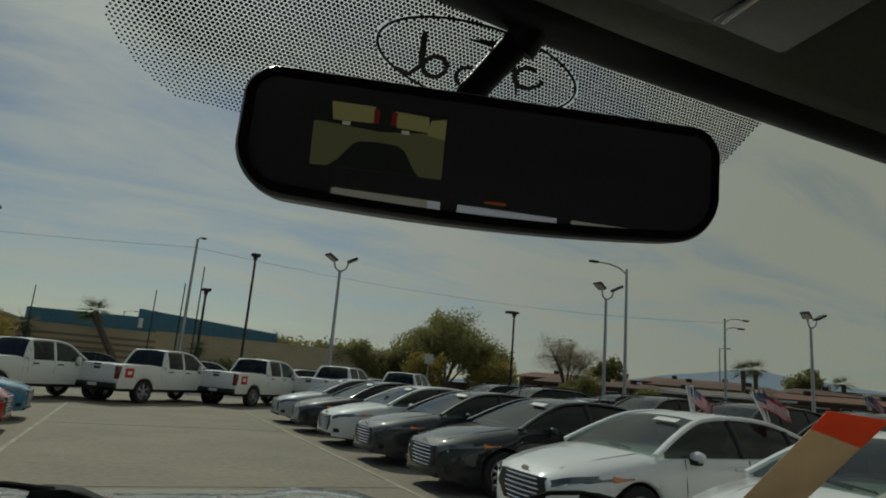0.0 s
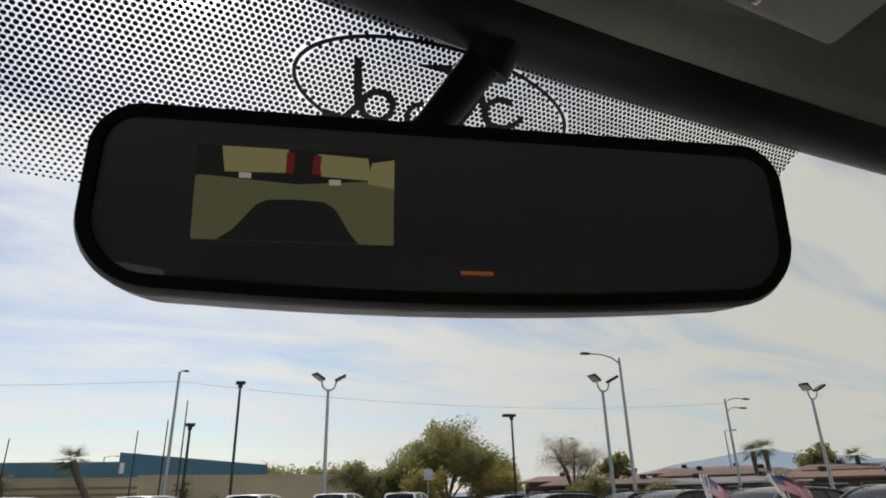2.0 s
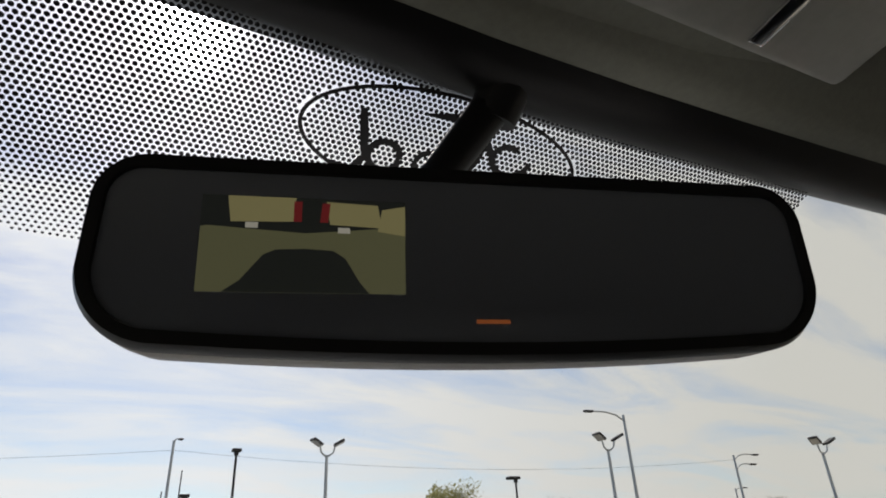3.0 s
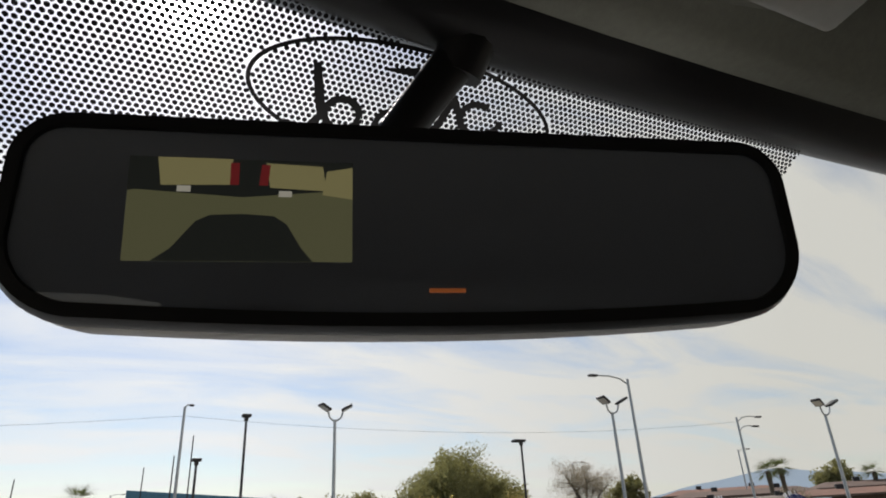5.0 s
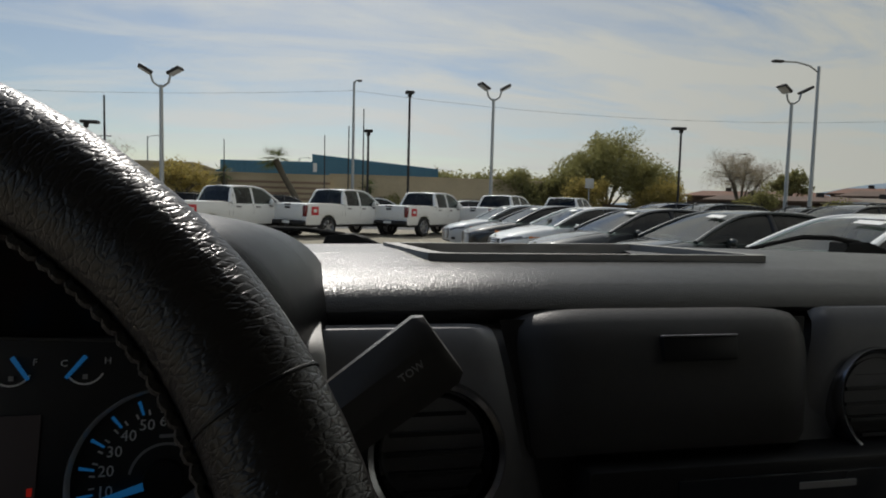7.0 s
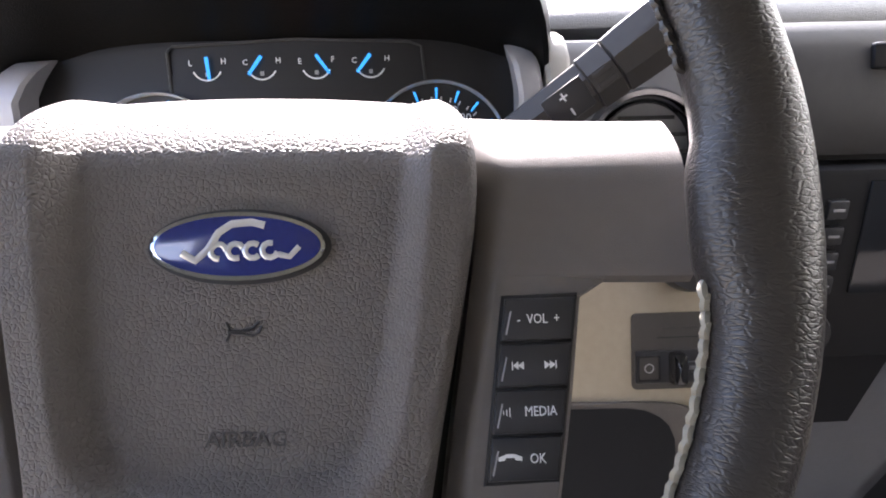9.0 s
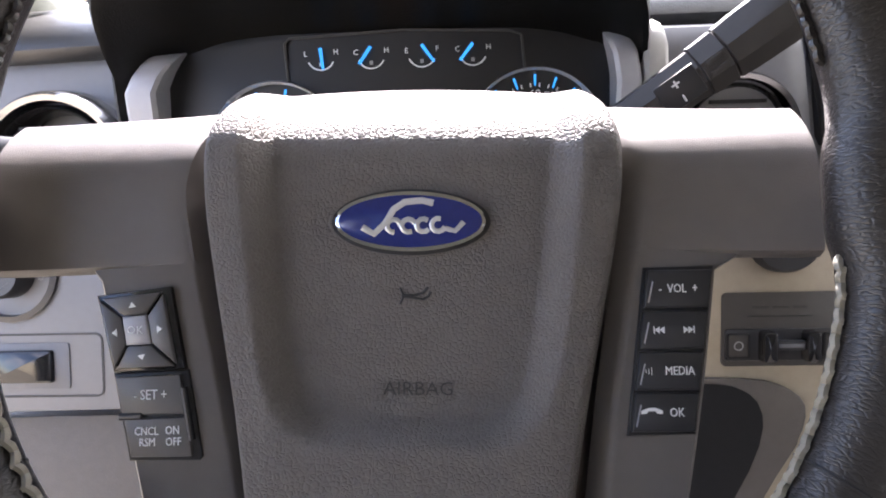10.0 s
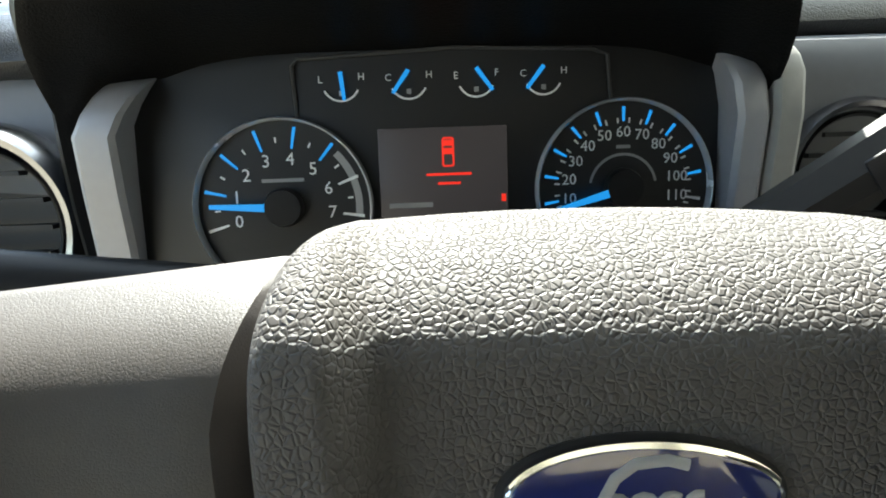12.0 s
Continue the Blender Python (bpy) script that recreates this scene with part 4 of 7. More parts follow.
def arm_lamp(x, y, h, reach, second=False):
    root = thing("street_lamp", "grey street lamp with a curved arm over the road", "lamp post", group="curved street lamps")
    post(root, x, y, h, 0.12, 0.08, M["steel"])
    for k in range(2 if second else 1):
        z = h - 0.75 * k
        q = reach * (1 - 0.25 * k)
        pts = [(x, y, z - 0.35), (x + q * 0.25, y, z - 0.02), (x + q * 0.6, y, z + 0.12), (x + q, y, z + 0.1)]
        arm = part("lamp_arm", tube(pts, 0.045, 6), M["steel"], root)
        hl = 0.6 if abs(reach) > 1 else 0.3
        part("lamp_head", box(min(x + q, x + q + hl * math.copysign(1, reach)), max(x + q, x + q + hl * math.copysign(1, reach)), y - 0.15, y + 0.15, z + 0.03, z + 0.15, 0.04), M["dark_metal"], arm)


twin_lamp(9.75, 34.5, 7.8)
twin_lamp(23.7, 28.1, 7.45)
twin_lamp(36.4, 24.5, 7.05)
twin_lamp(-6.95, 30.8, 6.87)
single_lamp(6.52, 44.7, 9.2, 0.0)
single_lamp(27.5, 43.9, 7.6, -0.7)
arm_lamp(26.8, 29.9, 9.45, -2.3)
arm_lamp(43.6, 36.8, 8.65, 2.2, True)
arm_lamp(2.57, 44.5, 9.7, 0.25)


# ==== beyond the lot ====
def wall_run(name, x0, x1, y, z1, mat, label, course=0.2, thick=0.3, band=None):
    w = tagged(part(name, box(x0, x1, y, y + thick, 0, z1), mat, smooth=False), label, "wall", kind="structure")
    part("wall_cap", box(x0 - 0.05, x1 + 0.05, y - 0.05, y + thick + 0.05, z1, z1 + 0.12), mat, w, smooth=False)
    for k in range(int(z1 / course)):
        z = 0.15 + k * course
        part("wall_course", box(x0, x1, y - 0.03, y + 0.01, z, z + course * 0.42), band or mat, w, smooth=False)
    return w


wall_run("wall_brown", -8.0, 1.2, 50.0, 3.3, M["block_tan"], "banded brown and tan block wall", 0.42, band=M["block_brown"])
wall_run("wall_tan", 1.2, 19.0, 50.6, 3.45, M["block_tan"], "plain tan block wall", 1.6)
shop = thing("blue_building", "long low building clad in blue metal", "building")
part("wall", box(-9.0, 12.1, 62, 74, 0, 4.1, 0.05), M["blue_metal"], shop, smooth=False)
bm = bmesh.new()
for x0, x1, za, zb in ((-8.6, -0.2, 5.0, 5.1), (-0.2, 12.15, 5.85, 4.85)):
    v = [bm.verts.new(p) for p in ((x0, 61.9, 3.9), (x1, 61.9, 3.9), (x1, 61.9, zb), (x0, 61.9, za), (x0, 74, 3.9), (x1, 74, 3.9), (x1, 74, zb), (x0, 74, za))]
    for f in ((0, 1, 2, 3), (5, 4, 7, 6), (4, 0, 3, 7), (1, 5, 6, 2), (3, 2, 6, 7), (0, 4, 5, 1)):
        bm.faces.new([v[i] for i in f])
part("roof", bm, M["blue_metal"], shop, "sloping blue metal roof", smooth=False)
for k in range(40):
    x = -8.3 + k * 0.52
    part("cladding_rib", box(x, x + 0.06, 61.82, 61.9, 3.9, 4.85 if x < 0 else 5.7 - 0.075 * max(x, 0)), M["blue_metal"], shop, smooth=False)
part("door", box(1.3, 3.6, 61.7, 62.0, 0, 4.0), M["blue_metal"], shop, smooth=False)
part("window", box(-0.1, 0.25, 61.75, 62.0, 4.15, 5.0), M["sticker_white"], shop, smooth=False)

shed = thing("tan_building", "low tan stucco building beyond the lot", "building")
part("wall", box(-30, -9.1, 51, 62, 0, 3.9), M["block_tan"], shed, smooth=False)
part("parapet", box(-30.1, -9.0, 50.9, 62.1, 3.9, 4.1), M["block_tan"], shed, smooth=False)
for k in range(6):
    part("window", box(-28 + 3 * k, -26.6 + 3 * k, 50.9, 51.1, 1.2, 2.4), M["window_dark"], shed, smooth=False)


def tree(x, y, h, spread, leaf_mat, label, seed, trunk_h=1.6, leaves=5200, leaf=0.105, thin=0.7, name="tree"):
    """Tapered trunk, forking limbs, and a crown of small leaves in uneven clumps."""
    r = random.Random(seed)
    root = thing(name, label, "tree", pose(x, y, 0))
    limbs = tube([(0, 0, 0), (0.05, 0, trunk_h * 0.6), (0.1 * r.uniform(-1, 1), 0.1, trunk_h)], [0.22, 0.18, 0.15], 9)
    tips = []
    for k in range(9):
        a, up = 2 * math.pi * (k + r.uniform(-0.3, 0.3)) / 9, r.uniform(0.45, 0.95)
        reach = spread * r.uniform(0.45, 0.85) * (1.1 - 0.55 * up)
        tip = Vector((math.cos(a) * reach, math.sin(a) * reach, trunk_h + (h - trunk_h) * up * 0.82))
        mid = Vector((math.cos(a) * reach * 0.45, math.sin(a) * reach * 0.45, trunk_h + (tip.z - trunk_h) * 0.55))
        limbs = tube([(0, 0, trunk_h * 0.9), mid, tip], [0.12, 0.07, 0.025], 6, limbs)
        tips.append(tip)
        for j in range(4):
            t2 = mid.lerp(tip, r.uniform(0.2, 0.9)) + Vector((r.uniform(-1, 1), r.uniform(-1, 1), r.uniform(-0.2, 0.8))) * spread * 0.28
            limbs = tube([mid.lerp(tip, 0.4), t2], [0.045, 0.015], 5, limbs)
            tips.append(t2)
    part("trunk", limbs, M["bark"], root)
    bm = bmesh.new()
    clumps = [(t + Vector((r.gauss(0, 0.3), r.gauss(0, 0.3), r.gauss(0, 0.3))), spread * r.uniform(0.13, 0.27)) for t in tips for _ in range(3)]
    for _ in range(leaves):
        c, cr = r.choice(clumps)
        d = Vector((r.gauss(0, 1), r.gauss(0, 1), r.gauss(0, 0.8)))
        p = c + d.normalized() * cr * r.random() ** 0.5 * 1.05
        if p.z < trunk_h * 0.55:
            continue
        s = leaf * r.uniform(0.5, 1.4)
        u, v = Vector((r.gauss(0, 1), r.gauss(0, 1), r.gauss(0, 1))).normalized() * s, Vector((r.gauss(0, 1), r.gauss(0, 1), r.gauss(0, 1))).normalized() * s * 0.6 * thin
        bm.faces.new([bm.verts.new(q) for q in (p - u, p + v, p + u, p - v)])
    tagged(part("crown", bm, leaf_mat, root, smooth=False), kind="stuff")
    return root


tree(25.6, 52, 8.4, 5.6, M["leaf"], "broad olive-green palo verde tree", 1, trunk_h=1.2, leaves=30000, leaf=0.13)
tree(22.6, 51, 6.4, 3.6, M["leaf"], "olive-green tree grown into a larger one", 12, trunk_h=0.9, leaves=13000, leaf=0.13)
tree(17.2, 51, 4.8, 2.9, M["leaf"], "small olive-green tree beside a larger one", 2, trunk_h=0.7, leaves=12000, leaf=0.13)
tree(20.0, 52, 5.0, 2.8, M["leaf"], "low olive-green tree between larger ones", 13, trunk_h=0.6, leaves=10000, leaf=0.13)
tree(30.4, 53, 6.0, 3.8, M["leaf"], "olive-green tree beside a larger one", 3, trunk_h=0.8, leaves=15000, leaf=0.13)
tree(21.3, 47, 4.2, 2.2, M["leaf_yellow"], "low yellow-green bush tree", 4, trunk_h=0.5, leaves=7500, leaf=0.12)
tree(27.6, 46.5, 3.9, 2.4, M["leaf_yellow"], "low yellow-green bush tree", 5, trunk_h=0.4, leaves=8500, leaf=0.12)
tree(39.1, 52, 7.5, 4.0, M["leaf_grey"], "nearly bare tree with grey-brown twigs", 6, leaves=20000, leaf=0.16, thin=0.1)
tree(14.6, 66, 5.0, 4.6, M["leaf"], "rounded green tree behind a wall", 7, trunk_h=1.0, leaves=6000, leaf=0.22)
tree(18.6, 66, 4.8, 3.4, M["leaf"], "rounded green tree behind a wall", 14, trunk_h=1.0, leaves=4500, leaf=0.22)
tree(-9.0, 46, 3.9, 2.4, M["leaf_yellow"], "yellow-green tree beside the block wall", 8, leaves=7000)
tree(-14.2, 47, 5.9, 3.2, M["leaf_grey"], "bare winter tree by a tan building", 9, leaves=2600, leaf=0.14, thin=0.15)
tree(37.0, 47, 3.6, 2.2, M["leaf"], "low green bush beside the street", 10, trunk_h=0.4, leaves=6500, leaf=0.12)
tree(87, 60, 8.2, 3.4, M["leaf"], "round dark tree among roofs", 11, trunk_h=2.5, leaves=6000, leaf=0.25)
tree(49.5, 58, 6.6, 2.2, M["leaf"], "narrow dark tree among roofs", 15, trunk_h=2.0, leaves=3500, leaf=0.22)
for k, (x, y) in enumerate(((6.0, 49.2), (8.6, 49.2))):
    tree(x, y, 2.0, 0.9, M["leaf"], "clipped dark shrub by the wall", 20 + k, trunk_h=0.3, leaves=1200, leaf=0.12, name="shrub")


def palm(x, y, h, lean, seed, n=34, size=1.5):
    r = random.Random(seed)
    root = thing("palm_tree", "fan palm with a leaning trunk" if lean else "upright fan palm in the distance", "palm tree", pose(x, y, 0), "palms")
    top = Vector((lean, 0, h))
    part("trunk", tube([(0, 0, 0), (lean * 0.35, 0, h * 0.4), (lean * 0.75, 0, h * 0.75), top], [0.3, 0.24, 0.22, 0.26], 9), M["bark"], root)
    bm = bmesh.new()
    for _ in range(n):
        a, e = r.uniform(0, 6.28), r.uniform(-0.7, 1.2)
        d = Vector((math.cos(a) * math.cos(e), math.sin(a) * math.cos(e), math.sin(e)))
        side = d.cross(Vector((0, 0, 1)))
        side = side.normalized() if side.length > 0.01 else Vector((1, 0, 0))
        for k in range(-4, 5):
            t = k * 0.19
            v = (d * math.cos(t) + side * math.sin(t)) * size * r.uniform(0.8, 1.05)
            b = top + d * size * 0.3
            q = side.cross(d) * 0.02
            bm.faces.new([bm.verts.new(p) for p in (b - side * 0.03 + q, b + side * 0.03, top + v + Vector((0, 0, -0.16 * size * abs(math.cos(e)))))])
    tagged(part("crown", bm, M["palm"], root, smooth=False), kind="stuff")


palm(-0.7, 48.6, 4.4, -2.2, 1)
palm(-5.7, 48.6, 3.2, -1.0, 2, 26, 1.2)
palm(4.1, 49.4, 2.6, 0, 3, 26, 1.0)
for k, (x, y, h) in enumerate(((56.5, 45.5, 5.2), (59.0, 46.0, 5.5), (72.9, 45.5, 5.0))):
    palm(x, y, h, 0, 10 + k, 40, 1.6)


def house(x, y, w, d, h, roof_h, turn_, roof_mat):
    """Low house with a shallow overhanging roof, windows and a cooler on the ridge."""
    root = thing("house", "low brown house with a shallow shingle roof", "house", pose(x, y, 0, 0, 0, turn_), "low houses")
    part("wall", box(-w / 2, w / 2, -d / 2, d / 2, 0, h), M["house_wall"], root, smooth=False)
    bm = bmesh.new()
    e = 0.7
    hip = min(w, d) * 0.3
    v = [bm.verts.new(p) for p in ((-w / 2 - e, -d / 2 - e, h), (w / 2 + e, -d / 2 - e, h), (w / 2 + e, d / 2 + e, h), (-w / 2 - e, d / 2 + e, h), (-w / 2 - e + hip, 0, h + roof_h), (w / 2 + e - hip, 0, h + roof_h))]
    for f in ((0, 1, 5, 4), (2, 3, 4, 5), (3, 0, 4), (1, 2, 5), (0, 3, 2, 1)):
        bm.faces.new([v[i] for i in f])
    roof = part("roof", bm, roof_mat, root, smooth=False)
    part("fascia", box(-w / 2 - e, w / 2 + e, -d / 2 - e - 0.05, -d / 2 - e, h - 0.14, h + 0.04), M["sticker_white"] if roof_mat is M["roof_grey"] else M["house_wall"], roof, smooth=False)
    for q in (-0.22, 0.24):
        part("roof_cooler", box(w * q, w * q + 0.65, -0.3, 0.3, h + roof_h - 0.3, h + roof_h + 0.38, 0.04), M["dark_metal"], root, smooth=False)
    n = max(2, int(w / 3))
    for k in range(n):
        x0 = -w / 2 + 0.7 + k * (w - 1) / n
        win = part("window", box(x0, x0 + 1.3, -d / 2 - 0.04, -d / 2 + 0.05, 0.9, 2.0), M["window_dark"], root, smooth=False)
        part("window_frame", box(x0 - 0.1, x0 + 1.4, -d / 2 - 0.07, -d / 2 - 0.03, 2.0, 2.1), M["sticker_white"], win, smooth=False)


ROOFS = (M["roof_brown"], M["roof_red"], M["roof_grey"])
for k, (x, y, w, d, h, rh, tr) in enumerate(((45.0, 54.0, 13, 6, 2.5, 0.55, -36), (53.0, 46.5, 13, 6, 2.45, 0.5, -48), (61.0, 38.5, 14, 6, 2.6, 0.6, -42), (69.0, 31.0, 13, 6, 2.5, 0.5, -50), (77.0, 23.5, 14, 6, 2.65, 0.6, -44), (85.0, 15.5, 14, 7, 2.6, 0.5, -52), (92, 8, 12, 8, 2.6, 0.6, -46),
                                             (50, 64, 14, 7, 3.1, 0.7, -38), (62, 54, 14, 7, 3.3, 0.7, -46), (74, 45, 15, 7, 3.5, 0.7, -42), (87, 35, 15, 8, 3.8, 0.8, -48), (70, 64, 14, 8, 3.9, 0.8, -44))):
    house(x, y, w, d, h, rh, tr, ROOFS[(k * 2 + k // 3) % 3])
for k, (x, y, h, sp) in enumerate(((43.0, 45.5, 2.6, 1.6), (51.5, 39.0, 3.4, 1.8), (59.0, 32.5, 2.4, 1.5), (66.0, 27.0, 3.0, 1.7), (74.5, 20.0, 2.6, 1.6))):
    tree(x, y, h, sp, M["leaf_grey"] if k % 2 else M["leaf"], "low shrub between the houses", 40 + k, trunk_h=0.6, leaves=2200, leaf=0.14, name="shrub")
wall_run("wall_kerb", -9.0, 19.5, 43.2, 0.75, M["sticker_white"], "low white wall along the street", 0.9)
wall_run("wall_street", 20, 36, 49.5, 1.6, M["house_wall"], "low brown wall beside the street", 0.8)

# far hill as an upright sheet, its haze carried by a glowing colour
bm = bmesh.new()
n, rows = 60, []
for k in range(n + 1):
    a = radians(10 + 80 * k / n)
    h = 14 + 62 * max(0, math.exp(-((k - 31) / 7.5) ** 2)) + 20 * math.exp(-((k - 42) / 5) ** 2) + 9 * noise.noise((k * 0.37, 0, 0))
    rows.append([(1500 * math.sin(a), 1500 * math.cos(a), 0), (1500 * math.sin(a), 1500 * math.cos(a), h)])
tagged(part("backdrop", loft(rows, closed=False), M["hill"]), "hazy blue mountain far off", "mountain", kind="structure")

# thin poles, far lamps, wires, a street sign and a signal
for x, y, h, r in ((-13.5, 45, 7.9, 0.09), (3.4, 46, 8.1, 0.06), (2.35, 46, 6.8, 0.06), (-6.2, 46, 5.5, 0.05), (0.65, 46, 6.1, 0.05), (28.0, 60, 9.0, 0.08)):
    p = tagged(part("utility_pole", tube([(x, y, 0), (x, y, h)], [r * 0.95, r * 0.65], 7), M["dark_metal"]), "thin dark pole beyond the lot", "pole", "thin poles")
single_lamp(-14.6, 45, 6.1, 0.8)
single_lamp(3.75, 46, 6.5, 0.0)
for x, y, h in ((-28, 90, 9), (-22, 92, 9.5), (0.5, 120, 9.5), (-2.5, 118, 9), (55, 75, 9), (70, 60, 9)):
    arm_lamp(x, y, h, 1.5)
end_pole = tagged(part("utility_pole", tube([(-45, 44.6, 0), (-45, 44.6, 8.6)], [0.16, 0.12], 7), M["dark_metal"]), "thin dark pole beyond the lot", "pole", "thin poles")
for a, b in (((-45, 44.6, 8.4), (2.57, 44.5, 9.1)), ((2.57, 44.5, 9.1), (43.6, 36.8, 8.3))):
    a, b = Vector(a), Vector(b)
    pts = [a.lerp(b, t) - Vector((0, 0, 0.95 * 4 * t * (1 - t))) for t in (q / 14 for q in range(15))]
    tagged(part("overhead_wire", tube(pts, 0.008, 4), M["dark_metal"]), "thin overhead wire between poles", "wire", "overhead wires")
sign = thing("street_sign", "small square sign seen from behind on a thin post", "sign")
part("post", tube([(20.6, 45, 0), (20.6, 45, 3.4)], 0.04, 6), M["steel"], sign)
part("sign_plate", box(20.25, 20.95, 44.9, 44.94, 2.9, 3.65, 0.01), M["led_glass"], sign)
signal = thing("traffic_signal", "dark traffic signal on a mast arm", "traffic signal")
part("mast", tube([(62, 19, 0), (62, 19, 5.2), (54, 23, 5.5)], [0.14, 0.1, 0.06], 7), M["steel"], signal)
part("signal_head", box(53.7, 54.1, 22.8, 23.2, 4.9, 6.1, 0.05), M["dark_metal"], signal)
rear = thing("dealer_building", "pale building with tan panels behind the truck", "building")
part("wall", box(-25, 25, -30, -22, 0, 5.0), M["tan_stucco"], rear, smooth=False)
part("white_panel", box(-3, 2, -21.98, -21.9, 0.5, 4.0), M["sticker_white"], rear, smooth=False)


# ==== the truck's cab ====
XC = 0.03  # middle of the cab


def glass_at(x, v):
    """A point of the windshield: v 0 at the header, 1 at the cowl."""
    q = ((x - XC) / 0.8) ** 2
    top, low = Vector((x, 0.108 - 0.10 * q, 1.797 - 0.05 * q)), Vector((x, 0.73 - 0.25 * q, 1.392 + 0.035 * q))
    return top.lerp(low, v)


def glass_normal(x, v):
    e = 0.002
    a, b = glass_at(x + e, v) - glass_at(x - e, v), glass_at(x, v + e) - glass_at(x, v - e)
    n = a.cross(b).normalized()
    return n if n.y < 0 else -n


xs = [XC - 0.84 + 1.68 * k / 28 for k in range(29)]
bm = loft([[glass_at(x, v / 12) for v in range(13)] for x in xs], closed=False, caps=False)
windshield = tagged(part("window_1", bm, WINDSHIELD), "curved clear truck windshield", "windshield", kind="structure")
windshield.visible_shadow = False

# black ceramic dots round the mirror's foot, growing together towards the header
FRIT_X0, FRIT_X1 = -0.163, 0.236


def frit_low(x):
    """How far down the glass the dotted field reaches."""
    t = (x - FRIT_X0) / (FRIT_X1 - FRIT_X0)
    return 0.1525 if 0.11 < t < 0.89 else 0.1525 - 0.05 * (max(0.11 - t, t - 0.89) / 0.11) ** 1.6 - (0.08 if t < 0.004 or t > 0.996 else 0)


bm = bmesh.new()
pitch = 0.00245
oc = (0.032, 0.0545)
for j in range(60):
    v0 = 0.004 + j * pitch * 0.866 / 0.742
    for i in range(170):
        x = FRIT_X0 + (i + 0.5 * (j % 2)) * pitch
        if x > FRIT_X1 or v0 > frit_low(x):
            continue
        edge = min(1, max(0, (frit_low(x) - v0) / 0.05))
        rad = pitch * (0.25 + 0.17 * edge)
        e = ((x - oc[0]) / 0.0645) ** 2 + ((v0 - oc[1]) * 0.742 / 0.0245) ** 2
        if 0.955 < e < 1.06:
            continue
        c, n = glass_at(x, v0), glass_normal(x, v0)
        a = n.cross(Vector((0, 0, 1))).normalized()
        b = n.cross(a)
        vs = [bm.verts.new(c + n * 0.0012 + (a * math.cos(t) + b * math.sin(t)) * rad) for t in (k * math.pi / 3 + 0.5 for k in range(6))]
        bm.faces.new(vs)
frit = part("dot_pattern", bm, M["frit"], windshield, "black dotted ceramic band", smooth=False)
tagged(frit, kind="stuff")


def on_glass(points, width, name, closed=False, lift=0.0014):
    """A flat black stroke lying on the glass; points are x and metres down the slope."""
    bm = bmesh.new()
    P = [Vector((x, d, 0)) for x, d in points]
    n = len(P)
    L, R = [], []
    for i, p in enumerate(P):
        a, b = (P[(i - 1) % n], P[(i + 1) % n]) if closed else (P[max(i - 1, 0)], P[min(i + 1, n - 1)])
        t = (b - a).normalized()
        w = width[i] if isinstance(width, list) else width
        for side, out in ((1, L), (-1, R)):
            q = p + Vector((-t.y, t.x, 0)) * w * 0.5 * side
            out.append(bm.verts.new(glass_at(q.x, q.y / 0.742) + glass_normal(q.x, q.y / 0.742) * lift))
    for i in range(n if closed else n - 1):
        j = (i + 1) % n
        bm.faces.new((L[i], L[j], R[j], R[i]))
    return part(name, bm, M["frit"], windshield, smooth=False)


on_glass([(oc[0] + 0.0645 * math.cos(t), oc[1] * 0.742 + 0.0245 * math.sin(t)) for t in (2 * math.pi * k / 60 for k in range(60))], 0.0017, "printed_oval", True)
# the maker's mark on the glass, as plain flowing strokes
def mark(points, width):
    on_glass([(x - 0.005, d - 0.0095) for x, d in points], width, "printed_stroke")


mark([(0.066 + 0.011 * math.cos(t) * (1 - 0.09 * t), 0.046 + 0.009 * math.sin(t) * (1 - 0.09 * t)) for t in (0.25 * k for k in range(22))], 0.0028)
mark([(0.066, 0.060), (0.058, 0.047), (0.05, 0.038), (0.036, 0.034), (0.022, 0.036)], [0.001, 0.003, 0.0042, 0.0042, 0.001])
mark([(0.045, 0.069), (0.048, 0.06), (0.051, 0.05), (0.053, 0.04)], 0.0034)
mark([(0.03 + 0.006 * math.cos(t), 0.058 + 0.006 * math.sin(t)) for t in (0.45 * k for k in range(15))], 0.0026)
mark([(0.01 + 0.007 * math.cos(t), 0.058 + 0.0065 * math.sin(t)) for t in (0.45 * k for k in range(15))], 0.003)
mark([(-0.004, 0.040), (-0.001, 0.05), (0.002, 0.06), (-0.003, 0.067), (-0.012, 0.065)], [0.003, 0.0038, 0.0036, 0.003, 0.001])
# solid black edge of the glass under the header
bm = loft([[glass_at(x, v) + glass_normal(x, v) * 0.001 for v in (-0.01, 0.006, 0.012)] for x in xs], closed=False, caps=False)
part("glass_border", bm, M["frit"], windshield)
for sx in (0, 1):
    bm = loft([[glass_at(XC + (-0.84 if sx == 0 else 0.84) + d * (1 if sx == 0 else -1), v / 12) + glass_normal(XC, v / 12) * 0.001 for d in (0, 0.03)] for v in range(13)], closed=False, caps=False)
    part("glass_border", bm, M["frit"], windshield)

# roof, header and headliner
def roof_row(y, z):
    """One bowed line of the roof, the header a little higher on the driver's side."""
    k = 1.0 if y > -0.02 else 0.7
    return [(x, y - 0.10 * ((x - XC) / 0.8) ** 2 * (1 if y > -0.3 else 0) + (0.004 * min(1, max(0, 0.05 - x) / 0.11) if y > 0.03 else 0), z + (0.0095 * min(1, max(0, 0.05 - x) / 0.11) if y > 0.03 else 0) - 0.05 * ((x - XC) / 0.8) ** 2 * k - 0.12 * max(0, abs(x - XC) - 0.62) / 0.2) for x in xs]


